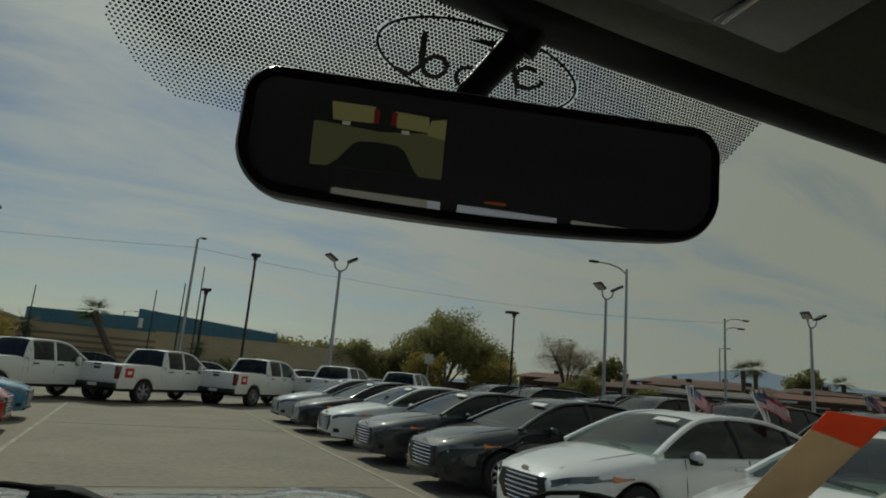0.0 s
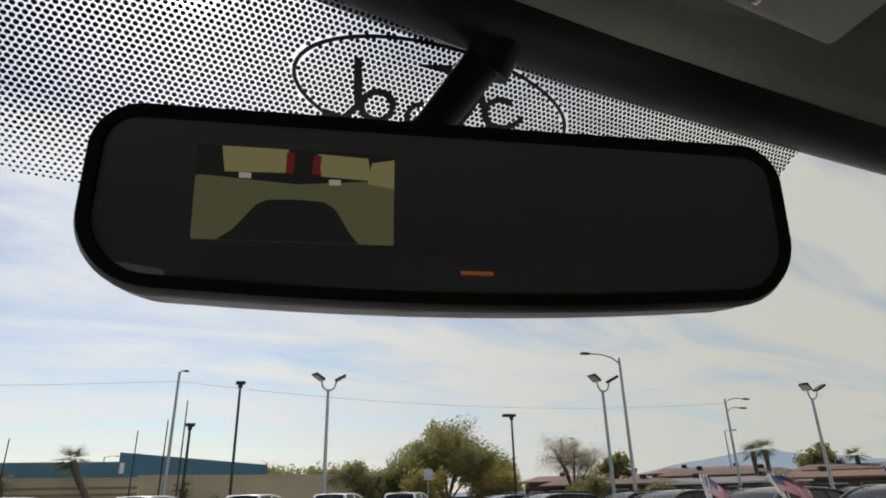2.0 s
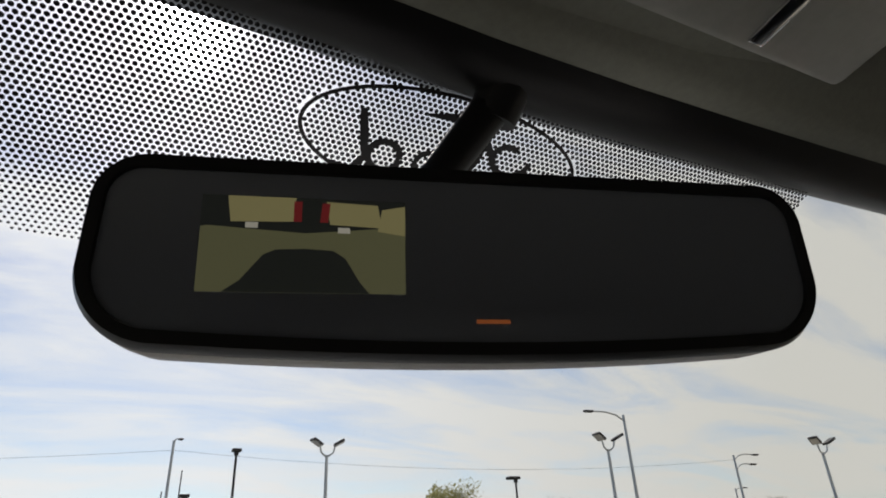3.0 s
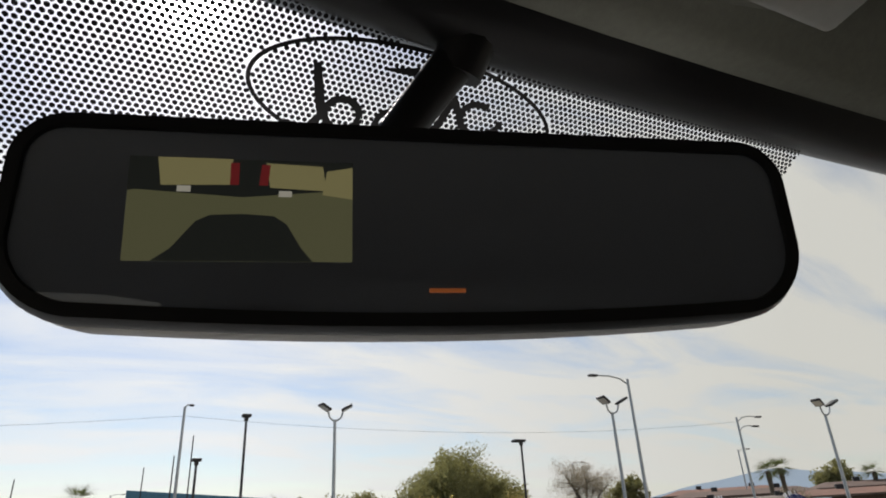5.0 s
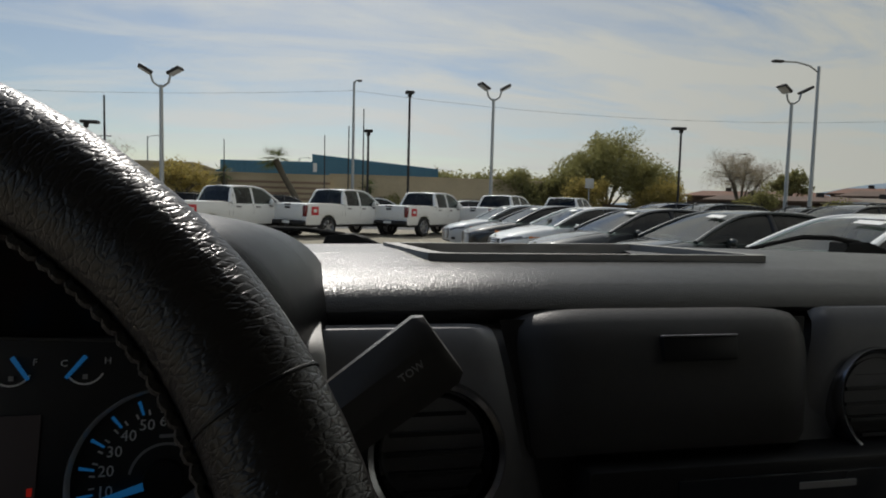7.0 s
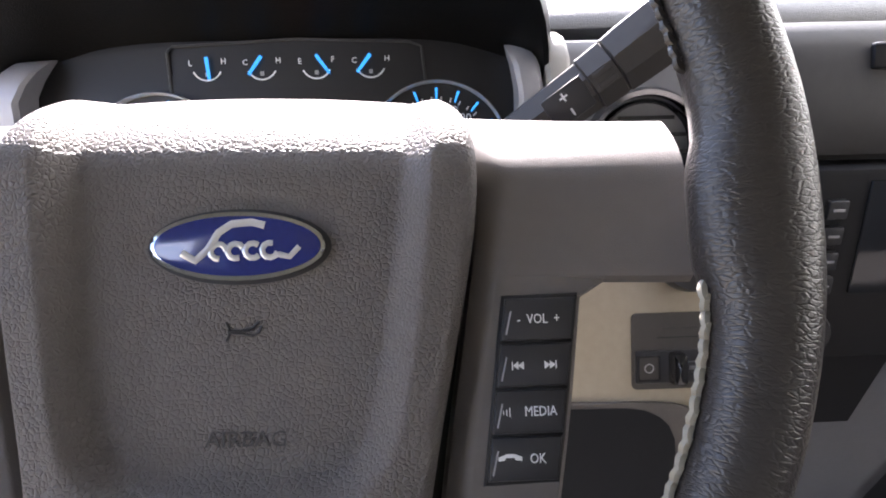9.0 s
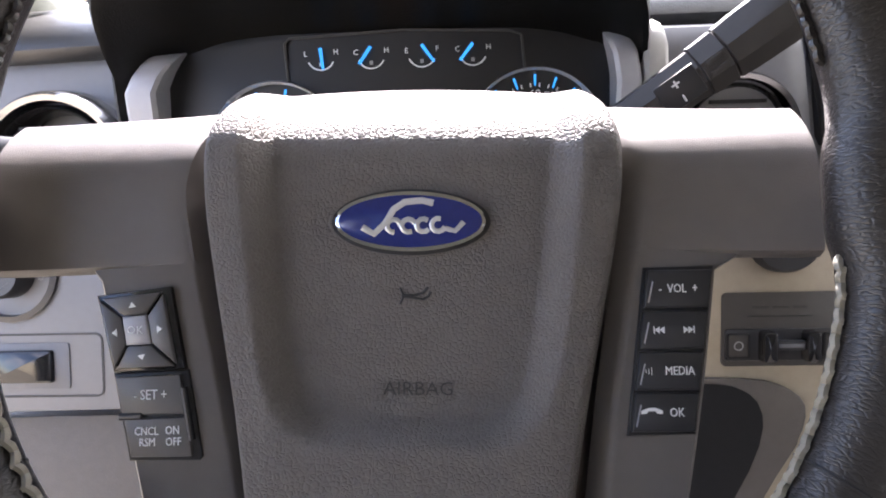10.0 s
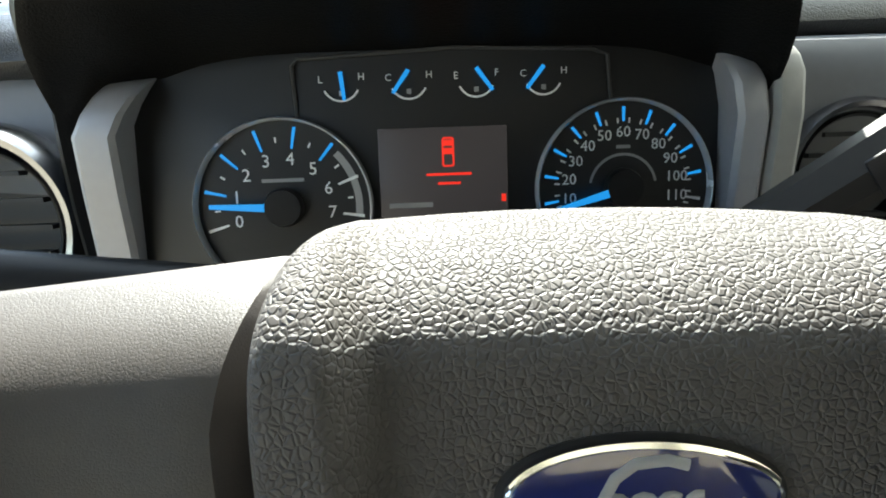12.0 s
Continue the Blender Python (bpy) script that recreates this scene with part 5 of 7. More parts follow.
header = tagged(part("header_trim", loft([roof_row(y, z) for y, z in ((0.135, 1.799), (0.116, 1.784), (0.104, 1.7795), (0.09, 1.781), (0.078, 1.789))], closed=False, caps=False), M["soft_black"]), "black trim along the windshield header", "trim", kind="structure")
rows = [roof_row(y, z) for y, z in ((0.094, 1.789), (0.084, 1.784), (0.07, 1.786), (0.04, 1.807), (0.0, 1.83), (-0.1, 1.86), (-0.5, 1.885), (-1.0, 1.885), (-1.5, 1.855), (-1.62, 1.785))]
ceiling = tagged(part("ceiling", loft(rows, closed=False, caps=False), M["headliner"]), "dark grey-green cloth headliner of the truck cab", "headliner", kind="structure")
mod = ceiling.modifiers.new("thickness", "SOLIDIFY")
mod.thickness, mod.offset = 0.012, 1
# overhead console with dome lamp
console = thing("overhead_console", "grey overhead console with a dome lamp", "console")
bm = loft([[(XC + x * w, y, z + 0.012 * abs(x) ** 6) for x in (-1, -0.95, -0.85, -0.5, 0, 0.5, 0.85, 0.95, 1)] for y, w, z in ((0.078, 0.14, 1.797), (0.07, 0.15, 1.7895), (0.04, 0.155, 1.789), (-0.2, 0.155, 1.82), (-0.3, 0.15, 1.855))], closed=False, caps=False)
part("console_body", bm, M["headliner"], console)
part("dome_lens", moved(box(-0.128, 0.128, -0.13, 0.0, -0.006, 0.004, 0.004), Matrix.Translation((XC + 0.012, 0.053, 1.789)) @ Matrix.Rotation(radians(-7), 4, "X")), M["lens"], console, "milky dome lamp lens")
part("lens_seam", moved(box(-0.004, 0.004, -0.125, -0.005, -0.0075, -0.005, 0.001), Matrix.Translation((XC + 0.085, 0.053, 1.789)) @ Matrix.Rotation(radians(-7), 4, "X")), M["chrome"], console)

# pillars, doors and rear wall that close the cab
for sx in (-1, 1):
    x = XC + sx * 0.84
    pil = [glass_at(x, v) + Vector((sx * 0.035, -0.01, 0)) for v in (0, 0.2, 0.4, 0.6, 0.8, 1.0, 1.12)]
    pillar = tagged(part("pillar", tube(pil, 0.04, 10), M["headliner"]), "dark cloth-covered windshield pillar", "pillar", kind="structure")
    # front door panel left out on the driver's unseen side, to let light in
    part("door_panel_wall", box(x - 0.02 + sx * 0.03, x + 0.05 + sx * 0.03, -1.65, 0.45 if sx > 0 else -0.62, 0.5, 1.36, 0.01), M["cab_cloth"], pillar)
    part("rear_pillar", box(x - 0.03 + sx * 0.02, x + 0.04 + sx * 0.02, -0.62, -0.46, 1.33, 1.815, 0.02), M["headliner"], pillar)
    part("rear_corner", box(x - 0.06, x + 0.05, -1.68, -1.3, 1.3, 1.845, 0.02), M["headliner"], pillar)
    part("roof_side", box(x - 0.05 + sx * 0.03, x + 0.05 + sx * 0.03, -1.65, -0.02, 1.735, 1.905, 0.02), M["headliner"], pillar)
# side glass out of view; rear panes added dark to cut the fill light
PRIVACY = clear_glass("privacy_glass", (0.16, 0.17, 0.17), 0.03, 0.3, 5.0)
for sx, name, y0, y1, tone, words_for in ((-1, "window_2", -1.35, -0.6, PRIVACY, "dark tinted rear side window of the cab"), (1, "window_3", -1.35, -0.6, PRIVACY, "dark tinted rear side window of the cab"), (1, "window_4", -0.48, 0.4, WINDSHIELD, "clear passenger side window of the cab")):
    x = XC + sx * 0.875
    tagged(part(name, loft([[(x, y0, 1.35), (x, y1, 1.35)], [(x - sx * 0.03, y0, 1.745), (x - sx * 0.03, y1 - (0.3 if y1 > 0 else 0), 1.745)]], closed=False, caps=False), tone), words_for, "window", kind="structure").visible_shadow = False
rear_wall = tagged(part("wall_rear", box(XC - 0.9, XC + 0.9, -1.72, -1.64, 0.5, 1.545, 0.01), M["cab_cloth"]), "grey rear wall of the cab", "wall", kind="structure")
part("rear_header", box(XC - 0.9, XC + 0.9, -1.74, -1.62, 1.622, 1.905, 0.02), M["headliner"], rear_wall)
for x0, x1 in ((-0.235, -0.18), (0.155, 0.2), (-0.9, -0.62), (0.54, 0.9)):
    part("rear_mullion", box(XC + x0, XC + x1, -1.70, -1.66, 1.53, 1.645, 0.005), M["soft_black"], rear_wall)
floor = tagged(part("floor", box(XC - 0.9, XC + 0.9, -1.7, 0.75, 0.48, 0.56), M["cab_cloth"]), "grey carpeted cab floor", "floor", kind="structure")
firewall = tagged(part("wall_front", box(XC - 0.88, XC + 0.88, 0.72, 0.78, 0.5, 1.36), M["soft_black"]), "dark firewall below the windshield", "wall", kind="structure")

# outside: hood and cowl
hood = thing("truck_hood", "white truck hood seen over the dashboard", "hood")
rows = []
for y, z in ((1.0, 1.255), (1.03, 1.275), (1.2, 1.278), (1.5, 1.266), (1.85, 1.238), (2.1, 1.19), (2.2, 1.12), (2.26, 0.9)):
    rows.append([(XC + x, y - 0.12 * (x / 0.8) ** 2, z - 0.05 * (x / 0.85) ** 4 + (0.014 if 0.3 < abs(x) < 0.55 else 0)) for x in (k / 10 * 0.88 for k in range(-10, 11))])
part("hood_panel", loft(rows, closed=False, caps=False), M["hood_white"], hood)
for sx in (-1, 1):
    part("fender", loft([[(XC + sx * 0.875, y, z0), (XC + sx * 0.875, y, z1), (XC + sx * 0.80, y, z1 + 0.012)] for y, z0, z1 in ((0.5, 0.55, 1.2), (0.9, 0.6, 1.215), (1.2, 0.95, 1.205), (1.5, 1.0, 1.195), (1.8, 0.95, 1.17), (2.1, 0.6, 1.12))], closed=False, caps=False), M["hood_white"], hood)
part("grille_panel", box(XC - 0.86, XC + 0.86, 2.1, 2.2, 0.5, 1.1, 0.03), M["hood_white"], hood)
cowl = tagged(part("cowl", loft([[(XC + x, y - 0.25 * (x / 0.8) ** 2, z) for x in (k / 10 * 0.86 for k in range(-10, 11))] for y, z in ((0.70, 1.385), (0.76, 1.365), (0.86, 1.335), (0.97, 1.325), (1.0, 1.30), (1.05, 1.24))], closed=False, caps=False), M["soft_black"]), "black plastic cowl under the windshield", "cowl")


CAP = ((0.10, 1.345), (0.02, 1.357), (-0.06, 1.369), (-0.095, 1.377), (-0.131, 1.389), (-0.155, 1.400), (-0.175, 1.404), (-0.205, 1.405), (-0.22, 1.402), (-0.222, 1.384), (-0.25, 1.372), (-0.285, 1.362), (-0.285, 1.335), (0.10, 1.335))


def wiper(dx, y, dz, label):
    """Hooded arm head, thin cranked arm and the blade lying below it."""
    root = thing("windshield_wiper", label, "wiper", group="wipers")
    stand = Matrix(((1, 0, 0, dx), (0, 0, -1, y), (0, 1, 0, dz), (0, 0, 0, 1)))
    part("arm_head", moved(plate([(x, z) for x, z in CAP][::-1], -0.02, 0.02, 0.004), stand), M["wiper_black"], root)
    arm_line = [(-0.19, 1.402), (-0.25, 1.411), (-0.322, 1.412), (-0.40, 1.397), (-0.50, 1.38), (-0.60, 1.366)]
    part("wiper_arm", tube([(dx + x, y - 0.012 - 0.1 * (-0.19 - x), z + dz) for x, z in arm_line], [0.005, 0.0045, 0.0042, 0.0036, 0.0032, 0.003], 7), M["wiper_black"], root)
    blade = part("wiper_blade", tube([(dx - 0.2, y - 0.01, 1.36 + dz), (dx - 0.3, y - 0.025, 1.367 + dz), (dx - 0.43, y - 0.04, 1.371 + dz), (dx - 0.56, y - 0.06, 1.369 + dz)], [0.008, 0.0095, 0.0085, 0.006], 8), M["wiper_black"], root)
    part("blade_rubber", tube([(dx - 0.2, y - 0.02, 1.351 + dz), (dx - 0.43, y - 0.05, 1.36 + dz), (dx - 0.56, y - 0.07, 1.36 + dz)], 0.004, 6), M["frit"], blade)


wiper(0, 0.93, 0, "black windshield wiper at rest")
wiper(0.91, 0.85, 0.004, "black windshield wiper at rest on the passenger side")
# washer nozzle between the wipers
nozzle = thing("washer_nozzle", "small pale washer nozzle on the cowl", "nozzle")
part("nozzle_body", moved(lathe([(0.0, -0.012), (0.008, -0.011), (0.013, -0.004), (0.014, 0.004)], 18, axis="z"), Matrix.Translation((0.03, 0.98, 1.334)) @ Matrix.Rotation(math.pi, 4, "X")), M["satin"], nozzle)

# dashboard
dash = thing("dashboard", "black grained dashboard of the truck", "dashboard")


def pad_z(x):
    return -0.012 * ((x - XC) / 0.8) ** 2


PAD = ((0.352, 1.366), (0.344, 1.3715), (0.3415, 1.379), (0.3455, 1.387), (0.36, 1.3965), (0.43, 1.407), (0.52, 1.411), (0.6, 1.410), (0.68, 1.400), (0.75, 1.37), (0.75, 1.30))
px = [XC - 0.86 + 1.72 * k / 240 for k in range(241)]
TRAY = [(-0.155, 0.57), (-0.137, 0.462), (-0.131, 0.443), (-0.117, 0.437), (0.198, 0.446), (0.203, 0.456), (0.147, 0.602)]


def in_tray(x, y):
    inside = True
    for (ax_, ay_), (bx_, by_) in zip(TRAY, TRAY[1:] + TRAY[:1]):
        inside &= (bx_ - ax_) * (y - ay_) - (by_ - ay_) * (x - ax_) > 0.0015 * math.hypot(bx_ - ax_, by_ - ay_)
    return inside


rows_y = list(PAD[:5]) + [(0.40 + 0.0075 * k, 1.4047 + 0.0063 * math.sin(math.pi / 2 * min(1, k / 17))) for k in range(29)] + list(PAD[8:])
bm = loft([[(x, y - 0.20 * ((x - XC) / 0.8) ** 2 * max(0, (y - 0.42) / 0.3), z + pad_z(x)) for y, z in rows_y] for x in px], closed=False, caps=False)
bmesh.ops.delete(bm, geom=[f for f in bm.faces if in_tray(*f.calc_center_median().xy)], context="FACES")
part("dash_pad", bm, M["dash"], dash)
grow = lambda k: [(0.02 + (x - 0.02) * k, 0.515 + (y - 0.515) * k) for x, y in TRAY]  # noqa: E731
tray = part("tray_frame", ring_plate(grow(1.06), grow(0.965), 1.398, 1.4138), M["tray_grey"], dash, "recessed tray frame")
part("tray_wall", loft([[(x, y, 1.412) for x, y in grow(0.985)], [(x, y, 1.372) for x, y in grow(0.96)]], caps=False), M["frit"], tray)
part("tray_floor", plate(grow(0.99), 1.366, 1.3725), M["frit"], tray)
# ribbed shelf along the near edge and a smooth end plate
part("tray_shelf", loft([[(-0.122, 0.445, 1.4105), (0.118, 0.449, 1.4105)], [(-0.112, 0.50, 1.4045), (0.104, 0.51, 1.4045)], [(-0.112, 0.502, 1.39), (0.104, 0.512, 1.39)]], closed=False, caps=False), M["tray_grey"], tray)
for k in range(7):
    x = -0.092 + 0.03 * k
    part("tray_rib", tube([(x + 0.006, 0.453, 1.4105), (x - 0.004, 0.485, 1.407), (x - 0.009, 0.503, 1.4055), (x - 0.009, 0.508, 1.40)], 0.0016, 5), M["soft_black"], tray)
part("end_plate", loft([[(0.119, 0.449, 1.411), (0.205, 0.453, 1.411)], [(0.104, 0.515, 1.407), (0.18, 0.52, 1.407)], [(0.135, 0.603, 1.406), (0.147, 0.603, 1.406)]], closed=False, caps=False), M["tray_plate"], tray)
part("end_edge", tube([(0.119, 0.452, 1.4115), (0.104, 0.513, 1.4085)], 0.0016, 6), M["tray_grey"], tray)

# face of the dashboard
FACE = ((0.36, 1.372), (0.345, 1.36), (0.33, 1.33), (0.315, 1.25), (0.32, 1.12), (0.36, 0.95), (0.42, 0.8))
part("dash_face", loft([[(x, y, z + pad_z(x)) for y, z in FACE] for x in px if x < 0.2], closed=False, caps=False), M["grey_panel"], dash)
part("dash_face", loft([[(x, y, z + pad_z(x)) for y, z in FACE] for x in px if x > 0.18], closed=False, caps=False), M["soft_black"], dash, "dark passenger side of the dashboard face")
# side pods with rolled tops beside the middle stack, then the stack and its upper bin
POD = ((0.35, 1.366), (0.336, 1.3695), (0.324, 1.3685), (0.3165, 1.361), (0.313, 1.348), (0.310, 1.30), (0.312, 1.22), (0.318, 1.15))


def pod(edges, dy, dz, label):
    rows = []
    for y, z in POD:
        xl, xr = edges(z)
        rows.append([(xl + (xr - xl) * q, y + dy + 0.006 * (abs(2 * q - 1) ** 10), z + dz - 0.004 * (abs(2 * q - 1) ** 10)) for q in (k / 16 for k in range(17))])
    return part("side_pod", loft(rows, closed=False, caps=False), M["pod_grey"], dash, label)


pod(lambda z: (-0.26, -0.112 + (1.375 - z) * 0.235), 0.0, 0.0, "grey panel round the driver's air vent")
pod(lambda z: (0.172 - (1.375 - z) * 0.2, 0.275 + (1.37 - z) * 0.25), 0.012, 0.010, "grey panel round the passenger's air vent")
part("stack_face", loft([[(-0.105 + (1.375 - z) * 0.235 + (0.268 - (1.375 - z) * 0.44) * k / 8, y, z) for k in range(9)] for y, z in ((0.335, 1.372), (0.318, 1.30), (0.31, 1.24), (0.31, 1.15), (0.33, 1.0))], closed=False, caps=False), M["soft_black"], dash)
bin_rows = []
for y, z in ((0.352, 1.374), (0.338, 1.3795), (0.326, 1.379), (0.316, 1.373), (0.309, 1.363), (0.304, 1.35), (0.298, 1.32), (0.294, 1.29), (0.298, 1.28)):
    e = 0.012 * max(0, (1.375 - z) / 0.1)
    bin_rows.append([(x + e * (0.033 - x) / 0.13, y + 0.03 * abs((x - 0.0335) / 0.131) ** 9, z - 0.012 * abs((x - 0.0335) / 0.131) ** 7) for x in (-0.0975 + 0.262 * k / 32 for k in range(33))])
bin_door = part("bin_door", loft(bin_rows, closed=False, caps=False), M["dash_lower"], dash, "smooth black upper bin door")
bin_key = part("bin_button", moved(box(-0.031, 0.031, -0.0025, 0.004, -0.009, 0.009, 0.0015), Matrix.Translation((0.044, 0.3035, 1.3545)) @ Matrix.Rotation(radians(-14), 4, "X")), M["soft_black"], bin_door, "push button with a highlight strip along its upper edge")
# pale satin strip painted in for the highlight on the button's top
part("button_edge", moved(box(-0.031, 0.031, -0.0038, 0.002, 0.0088, 0.0102, 0.0006), Matrix.Translation((0.044, 0.3035, 1.3545)) @ Matrix.Rotation(radians(-14), 4, "X")), M["satin"], bin_key)


def vent(x, y, z, r):
    v = part("air_vent", moved(lathe([(r * 0.70, 0.02), (r * 0.74, -0.002), (r * 0.78, -0.006), (r * 0.82, -0.002), (r * 0.83, 0.004)], 48), Matrix.Translation((x, y, z)) @ Matrix.Rotation(radians(-14), 4, "X")), M["gloss_black"], dash, "round air vent with a polished ring")
    part("vent_ring", moved(lathe([(r * 0.83, 0.002), (r * 0.86, -0.009), (r * 0.93, -0.011), (r * 0.98, -0.006), (r * 1.02, 0.015)], 48), Matrix.Translation((x, y, z)) @ Matrix.Rotation(radians(-14), 4, "X")), M["vent_metal"], v)
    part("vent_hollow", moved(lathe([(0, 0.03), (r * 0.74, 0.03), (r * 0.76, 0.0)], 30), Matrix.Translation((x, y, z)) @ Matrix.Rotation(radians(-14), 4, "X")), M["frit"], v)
    for k in range(-2, 3):
        w = math.sqrt(max(0, (r * 0.68) ** 2 - (k * r * 0.26) ** 2))
        w = max(w, 0.01)
        part("vent_slat", moved(box(-w, w, -0.003, 0.006, k * r * 0.26 - 0.0015, k * r * 0.26 + 0.0015), Matrix.Translation((x, y, z)) @ Matrix.Rotation(radians(-14), 4, "X")), M["soft_black"], v)


vent(-0.157, 0.304, 1.285, 0.051)
vent(0.225, 0.32, 1.30, 0.048)
vent(-0.715, 0.29, 1.275, 0.065)

# radio in the middle
radio = thing("radio", "black radio with a dim screen and rows of buttons", "radio")
part("radio_body", box(-0.05, 0.26, 0.285, 0.33, 1.10, 1.272, 0.006), M["soft_black"], radio)
part("radio_screen", box(0.02, 0.2, 0.282, 0.286, 1.165, 1.262, 0.001), M["window_dark"], radio)
for x0, x1, z in ((0.12, 0.17, 1.25), (0.06, 0.1, 1.232), (0.06, 0.11, 1.218), (0.065, 0.105, 1.204)):
    part("screen_bar", box(x0, x1, 0.281, 0.2822, z, z + 0.005), M["ink_grey"], radio)
for i in range(2):
    for j in range(4):
        for x0 in (-0.035, 0.215):
            part("radio_button", box(x0 + 0.022 * i, x0 + 0.022 * i + 0.017, 0.28, 0.287, 1.165 + 0.022 * j, 1.181 + 0.022 * j, 0.002), M["button"], radio)
            part("button_mark", box(x0 + 0.022 * i + 0.004, x0 + 0.022 * i + 0.013, 0.2792, 0.2802, 1.172 + 0.022 * j, 1.174 + 0.022 * j), M["ink_grey"], radio)
for x in (-0.01, 0.22):
    part("radio_knob", moved(lathe([(0, -0.012), (0.017, -0.012), (0.019, -0.008), (0.02, 0.004)], 24), Matrix.Translation((x, 0.286, 1.13))), M["button"], radio)

# card tucked along the passenger pillar
tag_root = thing("hang_tag", "tan cardboard tag with an orange top", "tag")
TL, TR, BL, BR = Vector((0.72, 0.394, 1.598)), Vector((0.78, 0.35, 1.592)), Vector((0.68, 0.5, 1.465)), Vector((0.727, 0.45, 1.463))
nrm = (TR - TL).cross(BL - TL).normalized() * 0.0006
for a, a2, b, b2, nm, mt in ((0.0, 0.0, 0.19, 0.3, "orange_top", M["orange"]), (0.19, 0.3, 1.0, 1.0, "tan_body", M["cardboard"])):
    q = [TL.lerp(BL, a), TR.lerp(BR, a2), TR.lerp(BR, b2), TL.lerp(BL, b)]
    part(nm, loft([[p + nrm for p in q], [p - nrm for p in q]]), mt, tag_root, smooth=False)

# rear-view mirror
MIR = Vector((0.0255, 0.11, 1.706))
mx_axis = Vector((0.9636, -0.267, 0.012)).normalized()
mz_axis = Vector((0.0, -0.167, 1.0))
mz_axis = (mz_axis - mx_axis * mz_axis.dot(mx_axis)).normalized()
my_axis = mz_axis.cross(mx_axis)
MF = Matrix(((mx_axis.x, my_axis.x, mz_axis.x, MIR.x), (mx_axis.y, my_axis.y, mz_axis.y, MIR.y), (mx_axis.z, my_axis.z, mz_axis.z, MIR.z), (0, 0, 0, 1)))


def mirror_outline(inset):
    """Long rounded shape: tight upper corners, wide lower ones, bowed along the bottom."""
    out = []
    for cx, cz, r, a0 in ((0.1068, 0.0152, 0.0165, 0), (-0.1075, 0.0152, 0.0165, 90), (-0.1008, -0.0065, 0.0245, 180), (0.1000, -0.0065, 0.0245, 270)):
        for k in range(13):
            a = radians(a0 + 90 * k / 12)
            x, z = cx + (r - inset) * math.cos(a), cz + (r - inset) * math.sin(a)
            out.append((x, z))
        if a0 == 180:
            out.extend((x, -0.031 + inset - 0.0035 * (1 - (x / 0.1) ** 2)) for x in (-0.1 + 0.02 * q for q in range(1, 10)))
    return out


mirror = thing("rear_view_mirror", "black rear-view mirror with a dimmed glass", "mirror", MF)
face, rim_in = mirror_outline(0.0), mirror_outline(0.0058)
rings = [[(x * sx, y, z * sz * (low if z < 0 else 1)) for x, z in face] for sx, sz, y, low in ((0.985, 0.95, -0.004, 1), (1.0, 1.0, 0.001, 1), (1.0, 1.0, 0.008, 1.01), (0.99, 0.98, 0.016, 1.03), (0.965, 0.92, 0.026, 1.04), (0.88, 0.78, 0.036, 1.03), (0.7, 0.52, 0.043, 1.0), (0.4, 0.3, 0.046, 1.0))]
part("mirror_case", loft(rings), M["mirror_case"], mirror)
part("bezel", loft([[(x * 1.0015, 0.0005, z * 1.004) for x, z in face], [(x, -0.004, z * 0.998) for x, z in face], [(x * 0.988, -0.0075, z * 0.955) for x, z in face], [(x * 1.004, -0.0076, z * 1.01) for x, z in rim_in], [(x, -0.0058, z) for x, z in rim_in]], caps=False), M["soft_black"], mirror)
bm = bmesh.new()
bm.faces.new([bm.verts.new((x * 1.003, -0.0062, z * 1.003)) for x, z in rim_in])
part("mirror_glass", bm, M["mirror_glass"], mirror, "dark dimmed mirror glass", smooth=False)
# picture of the reversing camera in the glass, as flat shapes
SCR = (-0.0903, -0.0264, -0.0137, 0.0177)


def screen_shape(pts, mat, lift, name="screen_shape"):
    bm = bmesh.new()
    bm.faces.new([bm.verts.new((SCR[0] + (SCR[1] - SCR[0]) * u, -0.0064 - lift * 0.00012, SCR[2] + (SCR[3] - SCR[2]) * v)) for u, v in pts])
    return part(name, bm, mat, display if lift else mirror, smooth=False)


S_GROUND, S_DARK, S_TAN, S_RED, S_PALE = glow("display_ground", (0.24, 0.24, 0.115), 0.2), glow("display_dark", (0.03, 0.034, 0.028), 0.2), glow("display_tan", (0.52, 0.47, 0.2), 0.2), glow("display_red", (0.3, 0.03, 0.03), 0.22), glow("display_pale", (0.6, 0.58, 0.45), 0.3)
display = screen_shape([(0, 0), (1, 0), (1, 1), (0, 1)], S_GROUND, 0, "reversing_display")
screen_shape([(0.12, 0), (0.2, 0.12), (0.3, 0.38), (0.36, 0.44), (0.5, 0.455), (0.64, 0.44), (0.7, 0.36), (0.77, 0.12), (0.82, 0)], S_DARK, 2)
screen_shape([(0.0, 0.68), (0.5, 0.62), (1.0, 0.72), (1.0, 1), (0, 1)], S_DARK, 1)
screen_shape([(0.12, 0.72), (0.44, 0.74), (0.45, 1.0), (0.1, 1.0)], S_TAN, 2)
screen_shape([(0.62, 0.72), (0.88, 0.7), (0.86, 0.95), (0.6, 0.97)], S_TAN, 2)
screen_shape([(0.0, 0.66), (0.14, 0.72), (0.12, 1.0), (0, 1.0)], S_DARK, 3)
screen_shape([(0.44, 0.74), (0.48, 0.74), (0.48, 0.96), (0.44, 0.96)], S_RED, 3)
screen_shape([(0.57, 0.74), (0.61, 0.74), (0.62, 0.95), (0.58, 0.95)], S_RED, 3)
screen_shape([(0.21, 0.66), (0.27, 0.66), (0.27, 0.72), (0.21, 0.72)], S_PALE, 3)
screen_shape([(0.66, 0.63), (0.72, 0.63), (0.72, 0.69), (0.66, 0.69)], S_PALE, 3)
